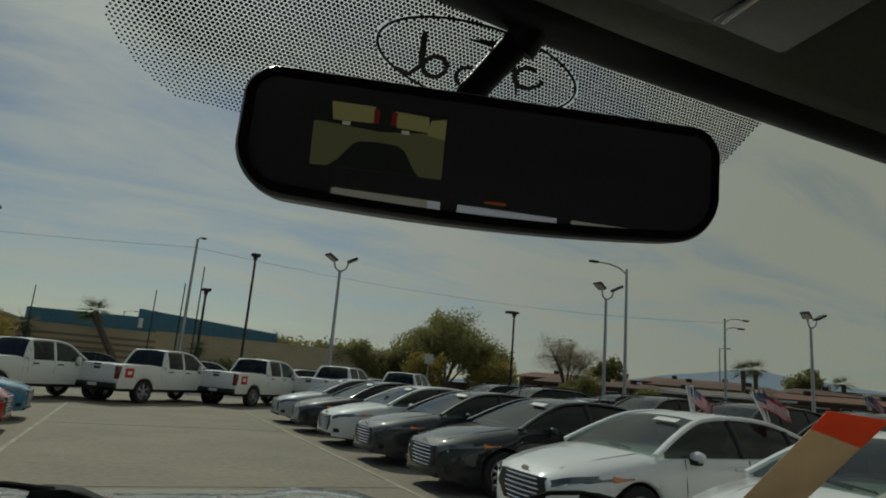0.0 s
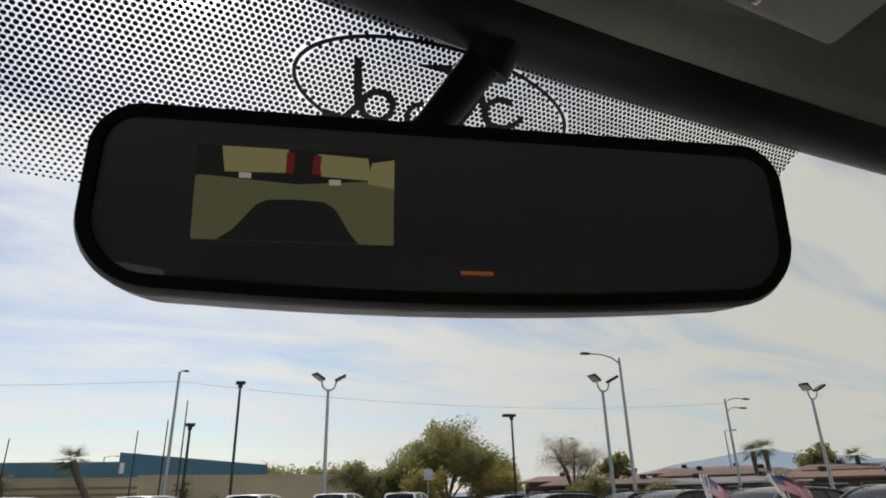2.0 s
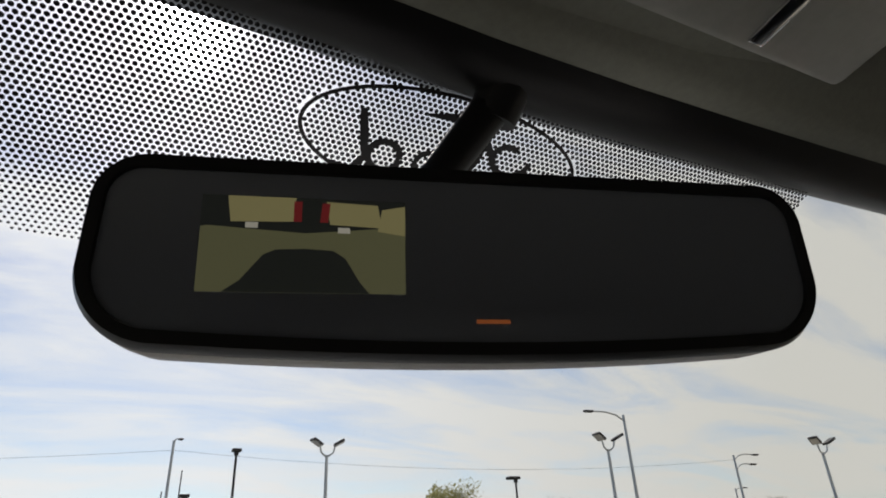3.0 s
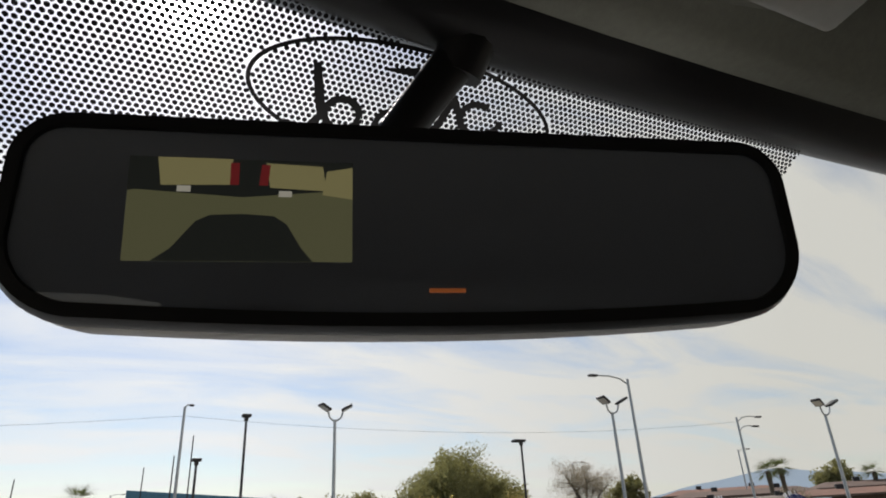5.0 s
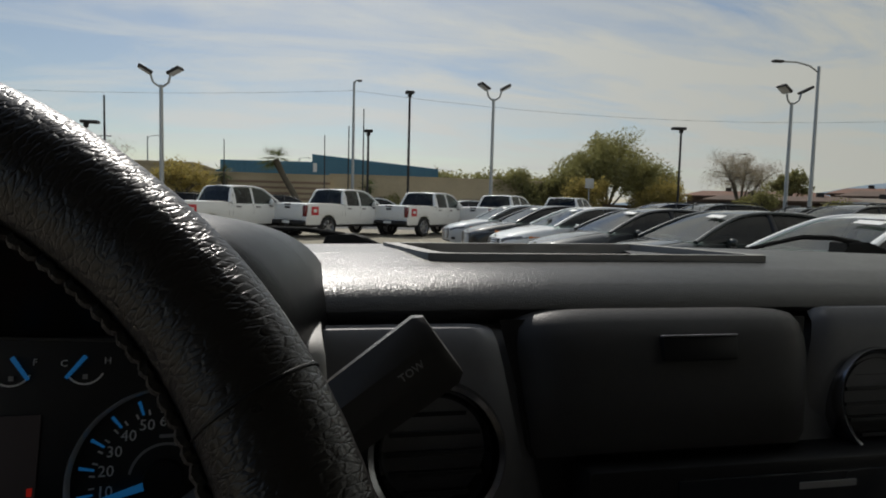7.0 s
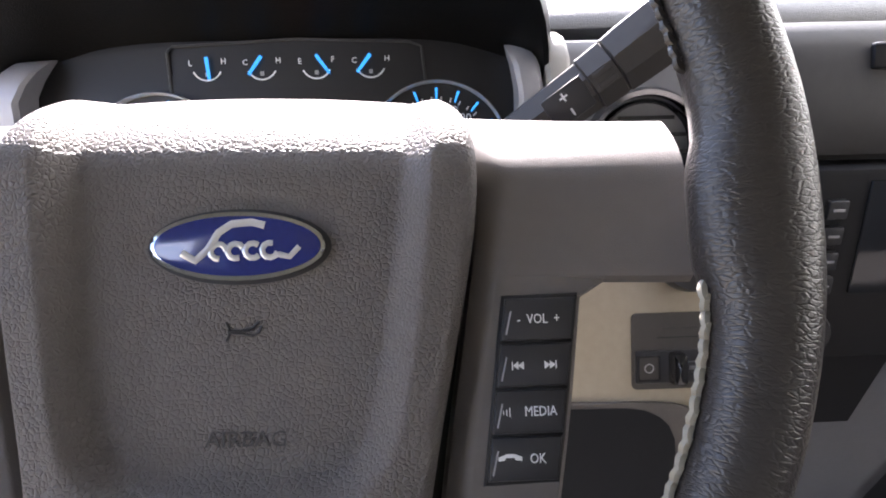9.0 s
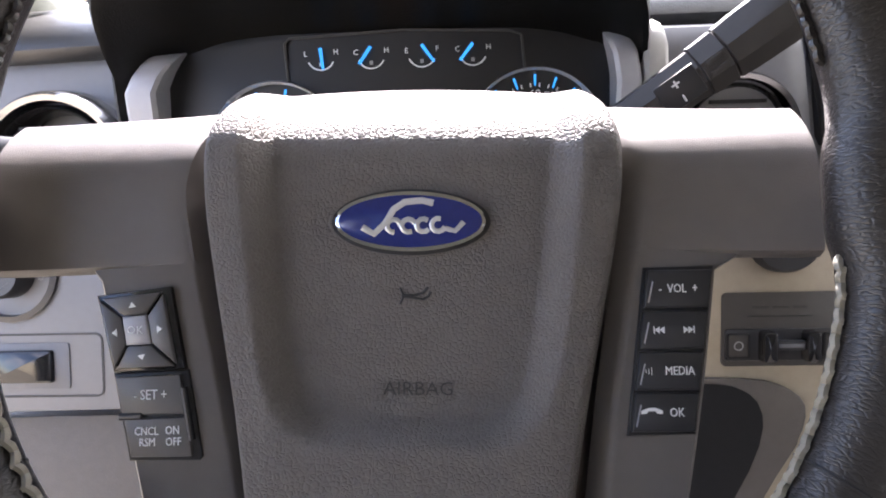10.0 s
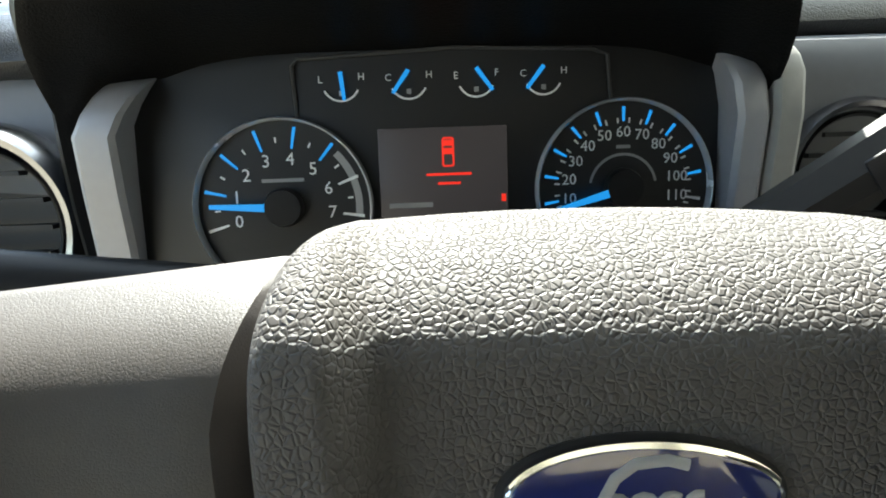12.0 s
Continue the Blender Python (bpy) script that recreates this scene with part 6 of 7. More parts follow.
screen_shape([(0.86, 0.66), (1.0, 0.62), (1.0, 0.95), (0.88, 0.9)], S_TAN, 3)
# amber reflection in the glass, put in as a small glowing bar
part("status_light", moved(box(-0.0055, 0.0055, -0.0068, -0.006, -0.0006, 0.0006), Matrix.Translation((0.002, 0, -0.0222))), glow("amber_glow", (0.7, 0.2, 0.05), 0.16), mirror)
arm = thing("mirror_arm", "black jointed arm holding the mirror to the glass", "mirror arm")
part("arm_tube", tube([(0.004, 0.137, 1.718), (0.016, 0.131, 1.744), (0.041, 0.112, 1.783)], [0.0075, 0.0075, 0.0085], 14), M["soft_black"], arm)
part("arm_foot", tube([(0.04, 0.116, 1.775), (0.043, 0.108, 1.789), (0.047, 0.1, 1.797)], [0.010, 0.0115, 0.012], 14), M["soft_black"], arm)


# ==== instrument cluster ====
TILT = radians(15)
CL = Matrix.Translation((-0.42, 0.268, 1.32)) @ Matrix(((1, 0, 0, 0), (0, math.sin(TILT), -math.cos(TILT), 0), (0, math.cos(TILT), math.sin(TILT), 0), (0, 0, 0, 1)))
cluster = thing("instrument_cluster", "black instrument cluster with blue needles and chrome rings", "instrument cluster", CL)
panel_outline = [(-0.19, -0.10), (0.185, -0.10), (0.185, 0.02), (0.175, 0.045), (0.14, 0.056), (0.0, 0.062), (-0.14, 0.056), (-0.175, 0.045), (-0.19, 0.02)]
part("panel", plate(panel_outline, -0.01, 0.0, 0.001), M["gauge_black"], cluster)


def arc_strip(cx, cy, r0, r1, a0, a1, z, n=40, bm=None):
    own = bmesh.new()
    rows = []
    for k in range(n + 1):
        a = radians(a0 + (a1 - a0) * k / n)
        rows.append([own.verts.new((cx + r * math.cos(a), cy + r * math.sin(a), z)) for r in (r0, r1)])
    for p, q in zip(rows, rows[1:]):
        own.faces.new((p[0], p[1], q[1], q[0]))
    return join(bm, own)


def bar_at(cx, cy, r0, r1, ang, w0, w1, z0, z1, bm=None):
    own = plate([(r0, -w0 / 2), (r1, -w1 / 2), (r1, w1 / 2), (r0, w0 / 2)], z0, z1)
    return join(bm, moved(own, Matrix.Translation((cx, cy, 0)) @ Matrix.Rotation(radians(ang), 4, "Z")))


def dial(cx, cy, r, marks, start, sweep, needle_ang, label, minor):
    d = part("dial", moved(lathe([(r * 1.0, 0.0), (r * 1.0, 0.006), (r * 0.985, 0.0075), (r * 0.965, 0.006), (r * 0.96, 0.0)], 64, axis="z"), Matrix.Translation((cx, cy, 0.0))), M["ring"], cluster, label)
    part("dial_face", plate(ellipse(r * 0.965, r * 0.965, 48, cx, cy), 0.0, 0.0012), M["gauge_black"], d, smooth=False)
    n = len(marks)
    for k, text in enumerate(marks):
        a = start + sweep * k / (n - 1)
        part("tick", bar_at(cx, cy, r * 0.66 if n < 10 else r * 0.74, r * 0.9, a, r * 0.024, r * 0.036, 0.0013, 0.0018), M["needle"] if 0.08 < k / (n - 1) < 0.85 else M["ink_white"], d, smooth=False)
        if text:
            rr = r * (0.54 if n < 10 else 0.62)
            words(text, r * (0.2 if n < 10 else 0.17), M["ink_white"], d, Matrix.Translation((cx + rr * math.cos(radians(a)), cy + rr * math.sin(radians(a)), 0.0015)), "dial_number")
    for k in range(minor):
        a = start + sweep * (k + 0.5) / minor
        part("tick", bar_at(cx, cy, r * 0.72, r * 0.78, a, r * 0.02, r * 0.02, 0.0013, 0.0016), M["ink_white"], d, smooth=False)
    hub = part("needle_hub", moved(lathe([(0, 0.008), (r * 0.2, 0.008), (r * 0.22, 0.004), (r * 0.22, 0.0)], 28, axis="z"), Matrix.Translation((cx, cy, 0))), M["soft_black"], d)
    part("needle", bar_at(cx, cy, r * 0.2, r * 0.8, needle_ang, r * 0.085, r * 0.045, 0.0065, 0.0085), M["needle"], hub, "bright blue needle", smooth=False)
    return d


TACH, SPEED, R = (-0.0990, -0.0283), (0.0968, -0.0240), 0.0512
d1 = dial(*TACH, R, ["0", "1", "2", "3", "4", "5", "6", "7"], 196, -204, 177, "rev counter with a chrome ring", 7)
part("scale_caption", box(TACH[0] - 0.012, TACH[0] + 0.012, TACH[1] + 0.0145, TACH[1] + 0.0165, 0.0012, 0.0016), M["ink_grey"], d1, smooth=False)
part("red_zone", arc_strip(*TACH, R * 0.8, R * 0.88, -8, 44, 0.0016), M["ink_grey"], d1, smooth=False)
d2 = dial(*SPEED, R, ["", "10", "20", "30", "40", "50", "60", "70", "80", "90", "100", "110", "120"], 210, -240, 196, "speedometer with a chrome ring", 24)
part("inner_scale", arc_strip(*SPEED, R * 0.36, R * 0.39, 10, 170, 0.0016), M["ink_grey"], d2, smooth=False)
part("unit_caption", box(SPEED[0] - 0.004, SPEED[0] + 0.004, SPEED[1] + 0.0225, SPEED[1] + 0.0245, 0.0012, 0.0016), M["ink_grey"], d2, smooth=False)
part("warning_light", box(SPEED[0] - 0.012, SPEED[0] - 0.009, SPEED[1] - 0.022, SPEED[1] - 0.017, 0.0012, 0.0016), M["gauge_red"], d2, smooth=False)
for k, (lo, hi, ang) in enumerate((("L", "H", -84), ("C", "H", -126), ("E", "F", -54), ("C", "H", -128))):
    cx, cy = -0.0628 + 0.0380 * k, 0.0376
    g = part("small_gauge", arc_strip(cx, cy + 0.003, 0.0098, 0.0109, 205, 335, 0.0012, 20), M["ink_white"], cluster, "small gauge with a blue needle", smooth=False)
    words(lo, 0.0055, M["ink_white"], g, Matrix.Translation((cx - 0.0115, cy + 0.0045, 0.0012)), "gauge_letter")
    words(hi, 0.0055, M["ink_white"], g, Matrix.Translation((cx + 0.0115, cy + 0.0055, 0.0012)), "gauge_letter")
    part("gauge_symbol", box(cx - 0.0013, cx + 0.0013, cy - 0.0046, cy - 0.0018, 0.001, 0.0014), M["ink_grey"], g, smooth=False)
    part("needle", bar_at(cx, cy + 0.0085, 0.0, 0.0155, ang, 0.0024, 0.0019, 0.002, 0.003), M["needle"], g, smooth=False)
part("gauge_frame", tube([(-0.0885, 0.022, 0.0), (-0.0895, 0.05, 0.002), (-0.086, 0.0535, 0.002), (0.0, 0.0573, 0.002), (0.078, 0.0542, 0.002), (0.087, 0.051, 0.002), (0.09, 0.022, 0.0)], 0.0011, 6), M["dash_lower"], cluster)
lcd = part("message_display", box(-0.0437, 0.030, -0.052, 0.0140, 0.0, 0.0012, 0.0004), M["screen_grey"], cluster, "dim message display with a red car symbol")
part("car_symbol", ring_plate(round_rect(0.007, 0.0168, 0.0015, 3, -0.004, 0.0), round_rect(0.005, 0.0148, 0.001, 3, -0.004, 0.0), 0.0012, 0.0017), M["gauge_red"], lcd, smooth=False)
for y0, y1 in ((0.0035, 0.0068), (-0.0012, 0.0022)):
    part("car_symbol", box(-0.0066, -0.0014, y0, y1, 0.0013, 0.0018), M["gauge_red"], lcd, smooth=False)
for w, y in ((0.026, -0.0126), (0.013, -0.0178)):
    part("message_bar", box(-0.0038 - w / 2, -0.0038 + w / 2, y - 0.0007, y + 0.0007, 0.0012, 0.0016), M["gauge_red"], lcd, smooth=False)
part("odometer_bar", box(-0.0388, -0.0136, -0.0312, -0.0284, 0.0012, 0.0016), M["ink_grey"], lcd, smooth=False)
part("status_mark", box(0.0262, 0.0288, -0.0292, -0.025, 0.0012, 0.0018), M["gauge_red"], lcd, smooth=False)

# brow over the cluster
def brow_ring(y, zt, x0, x1, z0, p=5.0, n=28):
    out = []
    for k in range(n + 1):
        t = math.pi * k / n
        c, s = math.cos(t), math.sin(t)
        out.append(((x0 + x1) / 2 - (x1 - x0) / 2 * math.copysign(abs(c) ** (2 / p), c), y + min(0.06, 0.75 * max(0.0, (zt - z0) * (1 - abs(s) ** (2 / p)) - 0.012)), z0 + (zt - z0) * abs(s) ** (2 / p)))
    return out


brow = thing("cluster_hood", "grained black hood over the instrument cluster", "hood")
rows = [brow_ring(0.285, 1.374, -0.61, -0.253, 1.22), brow_ring(0.25, 1.40, -0.622, -0.248, 1.2), brow_ring(0.205, 1.432, -0.632, -0.245, 1.2), brow_ring(0.198, 1.44, -0.637, -0.242, 1.19),
        brow_ring(0.202, 1.448, -0.641, -0.24, 1.19), brow_ring(0.22, 1.453, -0.644, -0.236, 1.19), brow_ring(0.30, 1.452, -0.648, -0.224, 1.22), brow_ring(0.40, 1.445, -0.65, -0.218, 1.25), brow_ring(0.52, 1.415, -0.65, -0.216, 1.3), brow_ring(0.6, 1.39, -0.64, -0.22, 1.3)]
part("hood_shell", loft(rows, closed=False, caps=False), M["brow"], brow)
for x0, x1, zt, lean, tone, words_for in ((-0.624, -0.601, 1.366, 0.018, "satin", "satin grey trim post"), (-0.268, -0.2505, 1.372, -0.009, "satin", "satin grey trim post"), (-0.249, -0.232, 1.3765, -0.004, "tray_grey", "pale flange beside the trim post")):
    rows = []
    for z, y in ((1.19, 0.235), (1.25, 0.24), (1.31, 0.244), (1.34, 0.246), (zt - 0.015, 0.25), (zt - 0.007, 0.256), (zt - 0.002, 0.266), (zt, 0.285)):
        f = lean * max(0, (z - zt + 0.03) / 0.03) ** 1.5
        rows.append([(x0 + f, y + 0.003, z), (x0 + f + 0.003, y, z), (x1 + f - 0.003, y, z), (x1 + f, y + 0.003, z), (x1 + f, y + 0.03, z), (x0 + f, y + 0.03, z)])
    part("trim_post", loft(rows), M[tone], brow, words_for)

# ==== steering wheel ====
WT = radians(26)
WM = Matrix(((1, 0, 0, -0.397), (0, math.sin(WT), -math.cos(WT), 0.009), (0, math.cos(WT), math.sin(WT), 1.32), (0, 0, 0, 1)))
wheel = thing("steering_wheel", "black leather steering wheel with a grey airbag cover", "steering wheel", WM)
# rim: thicker at the grips, its centre a little beside the hub's
RIM_U = -0.0022


def rim_size(a):
    """Inner and outer radius and half thickness at an angle."""
    deg_ = math.degrees(math.atan2(abs(math.sin(a)), abs(math.cos(a))))
    ri = curve_at([(0, 0.1430), (5, 0.1438), (10, 0.1485), (20, 0.1512), (30, 0.1540), (42, 0.1565), (91, 0.1565)], deg_)
    ro = curve_at([(0, 0.1820), (15, 0.1830), (30, 0.1852), (45, 0.1868), (91, 0.1865)], deg_)
    return ri, ro, curve_at([(0, 0.0155), (20, 0.0152), (40, 0.0145), (91, 0.0145)], deg_)


rings = []
NR = 120
for k in range(NR):
    a = 2 * math.pi * k / NR
    c, s = math.cos(a), math.sin(a)
    ri, ro, th = rim_size(a)
    rm, rw = (ri + ro) / 2, (ro - ri) / 2
    rings.append([((rm + rw * math.cos(b)) * c + RIM_U, (rm + rw * math.cos(b)) * s + 0.004, 0.02 + th * math.sin(b)) for b in (2 * math.pi * j / 18 for j in range(18))])
bm = bmesh.new()
vv = [[bm.verts.new(p) for p in r] for r in rings]
for k in range(NR):
    for j in range(18):
        bm.faces.new((vv[k][j], vv[k][(j + 1) % 18], vv[(k + 1) % NR][(j + 1) % 18], vv[(k + 1) % NR][j]))
rim = part("rim", bm, M["leather"], wheel, "black leather-wrapped rim")
for deg_ in (31.5, 148.5, -33, 213):
    a = radians(deg_)
    ri, ro, th = rim_size(a)
    rm, rw = (ri + ro) / 2, (ro - ri) / 2
    ring_pts = [((rm + rw * math.cos(b)) * math.cos(a) + RIM_U, (rm + rw * math.cos(b)) * math.sin(a) + 0.004, 0.02 + th * math.sin(b)) for b in (2 * math.pi * j / 24 for j in range(25))]
    part("rim_seam", tube(ring_pts, 0.00045, 6), M["frit"], rim)
# laced seam along the inside of the rim, each turn of the cord lying over the next
for sx in (-1, 1):
    for k in range(96):
        deg_ = -72 + 150 * k / 95
        if -8 < deg_ < 17:
            continue
        a = radians(deg_)
        r0 = rim_size(a)[0] - 0.0002
        c, s = sx * math.cos(a), math.sin(a)
        lean = 0.55 if k % 2 else 0.2
        cord = [(t, 0.0011 * math.sin(math.pi * (t / 0.0066 + 0.5)), 0.0014 * t / 0.0033 * (1 if k % 2 else -1)) for t in (-0.0033, -0.0018, 0.0, 0.0018, 0.0033)]
        m = Matrix.Translation((r0 * c + RIM_U, r0 * s + 0.004, 0.0215)) @ Matrix.Rotation(math.atan2(s, c) + math.pi / 2 * 1.0 + (lean - 0.3) * sx, 4, "Z")
        if deg_ > 0:
            cord = [(x * 0.8, y, z * 0.5) for x, y, z in cord]
        part("stitch", moved(tube(cord, [0.0009, 0.0015, 0.0017, 0.0015, 0.0009], 6), m), M["thread"] if deg_ < 0 else M["leather"], rim)
# airbag cover: raised border, sunk middle field, rolling back at the top
EDGE = [(-0.135, 0.0490), (-0.103, 0.0577), (-0.086, 0.0605), (-0.065, 0.0639), (-0.0434, 0.0678), (-0.0215, 0.0718), (0.0, 0.0755), (0.012, 0.0768), (0.0233, 0.0771), (0.034, 0.0764), (0.045, 0.0742), (0.053, 0.0712), (0.0585, 0.0668), (0.0625, 0.0605)]
FIELD = [(-0.0704, 0.0388), (-0.0645, 0.0400), (-0.044, 0.0442), (-0.0225, 0.0472), (0.0, 0.0497), (0.0165, 0.0512), (0.04, 0.0535), (0.066, 0.055)]
TURN = Matrix.Translation((0.0012, 0.0008, 0)) @ Matrix.Rotation(radians(-1.2), 4, "Z")


def rolled(v):
    """How far the upper edge of the hub falls back from the driver."""
    return -21.5 * max(0.0, v - 0.0235) ** 2


def cover_w(u, v, edge):
    """Height of the cover's face towards the driver."""
    a, b = max(0.0, abs(u) - curve_at(FIELD, v) + 0.012), max(0.0, -0.0584 - v)
    out = math.hypot(a, b) - 0.012
    t = min(1.0, max(0.0, out / 0.0108))
    t = 0.45 * t + 0.55 * t * t * (3 - 2 * t)
    w = rolled(v) + 0.0100 * t
    w -= 0.14 * max(0.0, abs(u) - curve_at(FIELD, v) - 0.0105)
    w -= 0.0045 * max(0.0, (abs(u) - edge + 0.0035) / 0.0035) ** 2.2
    e = math.hypot((u - 0.0005) / 0.039, (v - 0.0003) / 0.0185)
    if e < 1:
        w -= 0.0021 * (1 - e * e) ** 1.0 if e > 0.72 else 0.0021 * (1 - 0.72 * 0.72)
    return w


rows = []
NV, NS = 128, 120
for j in range(NV + 1):
    v = -0.135 + 0.1975 * j / NV
    edge = curve_at(EDGE, v)
    sag = (max(0.0, v - 0.0235) / 0.039) ** 2
    rows.append([(edge * k, v - sag * (0.0020 + 0.0026 * k * k), cover_w(edge * k, v, edge)) for k in (2 * i / NS - 1 for i in range(NS + 1))])
top = rows[-1]
rows.append([(x * 0.97, v - 0.001, w - 0.03) for x, v, w in top])
cover = loft(rows, closed=False, caps=False)
for sx in (0, NS):
    loft([[(r[sx][0], r[sx][1], r[sx][2]), (r[sx][0] * 0.985, r[sx][1], r[sx][2] - 0.02)] for r in rows[:-1]], closed=False, caps=False, bm=cover)
part("airbag_cover", moved(cover, TURN), M["wheel_cover"], wheel, "grained grey airbag cover")
part("hub_back", box(-0.088, 0.088, -0.13, 0.03, -0.07, -0.024, 0.01), M["soft_black"], wheel)
# moulded letters given a dark colour for the shade at their edges
words("AIRBAG", 0.0070, M["letter_grey"], wheel, Matrix.Translation((0.0032, -0.0605, 0.0002)) @ Matrix.Rotation(radians(-1), 4, "Z") @ Matrix.Scale(1.06, 4, (1, 0, 0)), "moulded_lettering")
for pts in ([(-0.0045, -0.0235), (-0.0035, -0.0255), (-0.0035, -0.0275), (-0.0045, -0.0295)], [(-0.0035, -0.0262), (0.0005, -0.0265), (0.004, -0.0255), (0.006, -0.0235)], [(-0.0035, -0.0268), (0.0005, -0.0272), (0.004, -0.028), (0.006, -0.0268), (0.0068, -0.025)]):
    part("horn_symbol", tube([(x + 0.0014, y, 0.0002) for x, y in pts], 0.00055, 5), M["button"], wheel)
# oval badge: chrome edge, blue field, plain flowing strokes
# dark ring drawn for the shade of the dish round the badge
part("badge_recess", moved(ring_plate(ellipse(0.0296, 0.0124, 64), ellipse(0.0276, 0.0108, 64), -0.004, -0.0006), TURN), M["button"], wheel)
badge = part("badge", moved(plate(ellipse(0.0281, 0.0111, 64), -0.0035, 0.0022, 0.0012), TURN), M["chrome"], wheel, "blue oval badge with a chrome edge")
part("badge_field", moved(plate(ellipse(0.0266, 0.0097, 64), 0.0018, 0.0026, 0.0003), TURN), M["badge_blue"], badge)


def badge_stroke(pts, w):
    part("badge_stroke", tube([(x * 1.05 + 0.0015, y * 1.15 + 0.0012, 0.0027) for x, y in pts], w * 1.35, 8, squash=0.35, up=(0, 0, 1)), M["ring"], badge)


badge_stroke([(-0.017, -0.002), (-0.013, -0.0042), (-0.009, -0.001), (-0.006, 0.0035), (-0.002, 0.0058), (0.004, 0.0062), (0.008, 0.0052)], 0.0009)
for k in range(4):
    cx = -0.006 + 0.0052 * k
    badge_stroke([(cx + 0.0024 * math.cos(t), -0.0018 + 0.0021 * math.sin(t)) for t in (0.6 * j + 0.4 * k for j in range(9))], 0.0007)
badge_stroke([(0.012, -0.003), (0.0155, -0.0038), (0.0185, -0.001)], 0.0007)

# spokes: a broad arm to the rim and a leg downwards on each side, close against the cover
def cover_edge(v, sx):
    """The cover's turned outline, with a thin gap."""
    return curve_at(EDGE, v) + sx * (0.0012 + 0.021 * -v) + 0.0011


for sx in (-1, 1):
    reach, low, lift = (0.147, -0.0132, 0.002) if sx > 0 else (0.156, -0.0150, 0.004)
    rows = []
    for b in range(31):
        v = 0.0478 + lift - (0.0478 + lift - low) * b / 30
        inner = cover_edge(v, sx)
        back = -24.0 * max(0.0, v - 0.0175 - lift) ** 2 - 0.10 * max(0.0, v - 0.008)
        lip = 0.004 * max(0.0, (low + 0.003 - v) / 0.003) ** 2
        near = min(1.0, max(0.0, (0.046 - v) / 0.03))
        bevel, deep = 0.002 + 0.0054 * near, 0.002 + (0.0095 if sx < 0 else 0.0035) * near
        row = [(sx * inner, v, back - 0.028), (sx * (inner + 0.0004), v, back - deep)]
        for k in range(15):
            t = k / 14
            u = inner + bevel + (reach - inner - bevel) * t
            v_out = v - 0.0022 * t - 0.005 * t * max(0.0, v / 0.05) ** 2
            row.append((sx * u, v_out, back * (1 - 0.3 * t) + 0.0065 * t * t - lip - (0.0006 if k == 0 else 0.0)))
        rows.append(row)
    rows.insert(0, [(x, v - 0.0005, w - 0.03) for x, v, w in rows[0]])
    rows.append([(x, v + 0.0008, w - 0.02) for x, v, w in rows[-1]])
    part("spoke", loft(rows, closed=False, caps=False), M["spoke"], wheel, "smooth grey spoke")
    # leg with the switches
    rows = []
    for b in range(25):
        v = 0.004 - 0.139 * b / 24
        inner = cover_edge(v, sx)
        xo = 0.1215 if v > low - 0.001 else curve_at([(-0.135, 0.0905), (-0.105, 0.098), (-0.06, 0.1062), (-0.0165, 0.1122)] if sx > 0 else [(-0.135, 0.0925), (-0.085, 0.1032), (-0.021, 0.1165), (-0.0165, 0.1178)], v)
        rows.append([(sx * inner, v, -0.028), (sx * (inner + 0.0004), v, -0.0117 if sx < 0 else -0.0056), (sx * (inner + 0.0074), v, -0.0009), (sx * (inner + 0.009), v, -0.0003), (sx * (xo - 0.0014), v, -0.0003), (sx * xo, v, -0.002), (sx * xo, v, -0.025)])
    part("spoke_leg", loft(rows, closed=False, caps=False), M["spoke"], wheel, "grey lower spoke with switches")


def quad_button(pts, z0, z1, mat, name, parent, bevel=0.0006, label=""):
    return part(name, plate(pts, z0, z1, bevel), mat, parent, label)


def flat_mark(pts, z, parent, mat=None):
    bm = bmesh.new()
    bm.faces.new([bm.verts.new((x, y, z)) for x, y in pts])
    return part("button_mark", bm, mat or M["ink_white"], parent, smooth=False)


# left: four-way pad, then two wide keys
pad = quad_button([(-0.1165, -0.0245), (-0.0885, -0.0215), (-0.0825, -0.0520), (-0.1095, -0.0530)], -0.002, 0.0022, M["gloss_black"], "four_way_pad", wheel, label="black four-way switch pad")
O4, I4 = [(-0.1150, -0.0255), (-0.0905, -0.0230), (-0.0850, -0.0510), (-0.1085, -0.0520)], [(-0.1058, -0.0325), (-0.0966, -0.0318), (-0.0948, -0.0425), (-0.1040, -0.0430)]
for k in range(4):
    j = (k + 1) % 4
    o0, o1, i1, i0 = Vector(O4[k]), Vector(O4[j]), Vector(I4[j]), Vector(I4[k])
    cen = (o0 + o1 + i1 + i0) / 4
    key = quad_button([tuple(cen + (p - cen) * 0.92) for p in (o0, o1, i1, i0)], 0.002, 0.0036, M["key_grey"], "pad_key", pad)
    d = (cen - Vector((-0.1003, -0.0374))).normalized()
    s = Vector((-d.y, d.x))
    flat_mark([tuple(cen + d * 0.0012), tuple(cen + s * 0.0014 - d * 0.0008), tuple(cen - s * 0.0014 - d * 0.0008)], 0.0038, key)
ok_key = quad_button(I4, 0.0018, 0.0042, M["satin"], "ok_key", pad, 0.0008)
words("OK", 0.0042, M["ink_white"], ok_key, Matrix.Translation((-0.1003, -0.0374, 0.0044)))
frame_l = quad_button([(-0.1104, -0.0533), (-0.0818, -0.0523), (-0.0764, -0.0838), (-0.0776, -0.0852), (-0.1038, -0.0853)], -0.002, 0.0008, M["frit"], "switch_frame", wheel, label="two warm grey keys in a black frame")
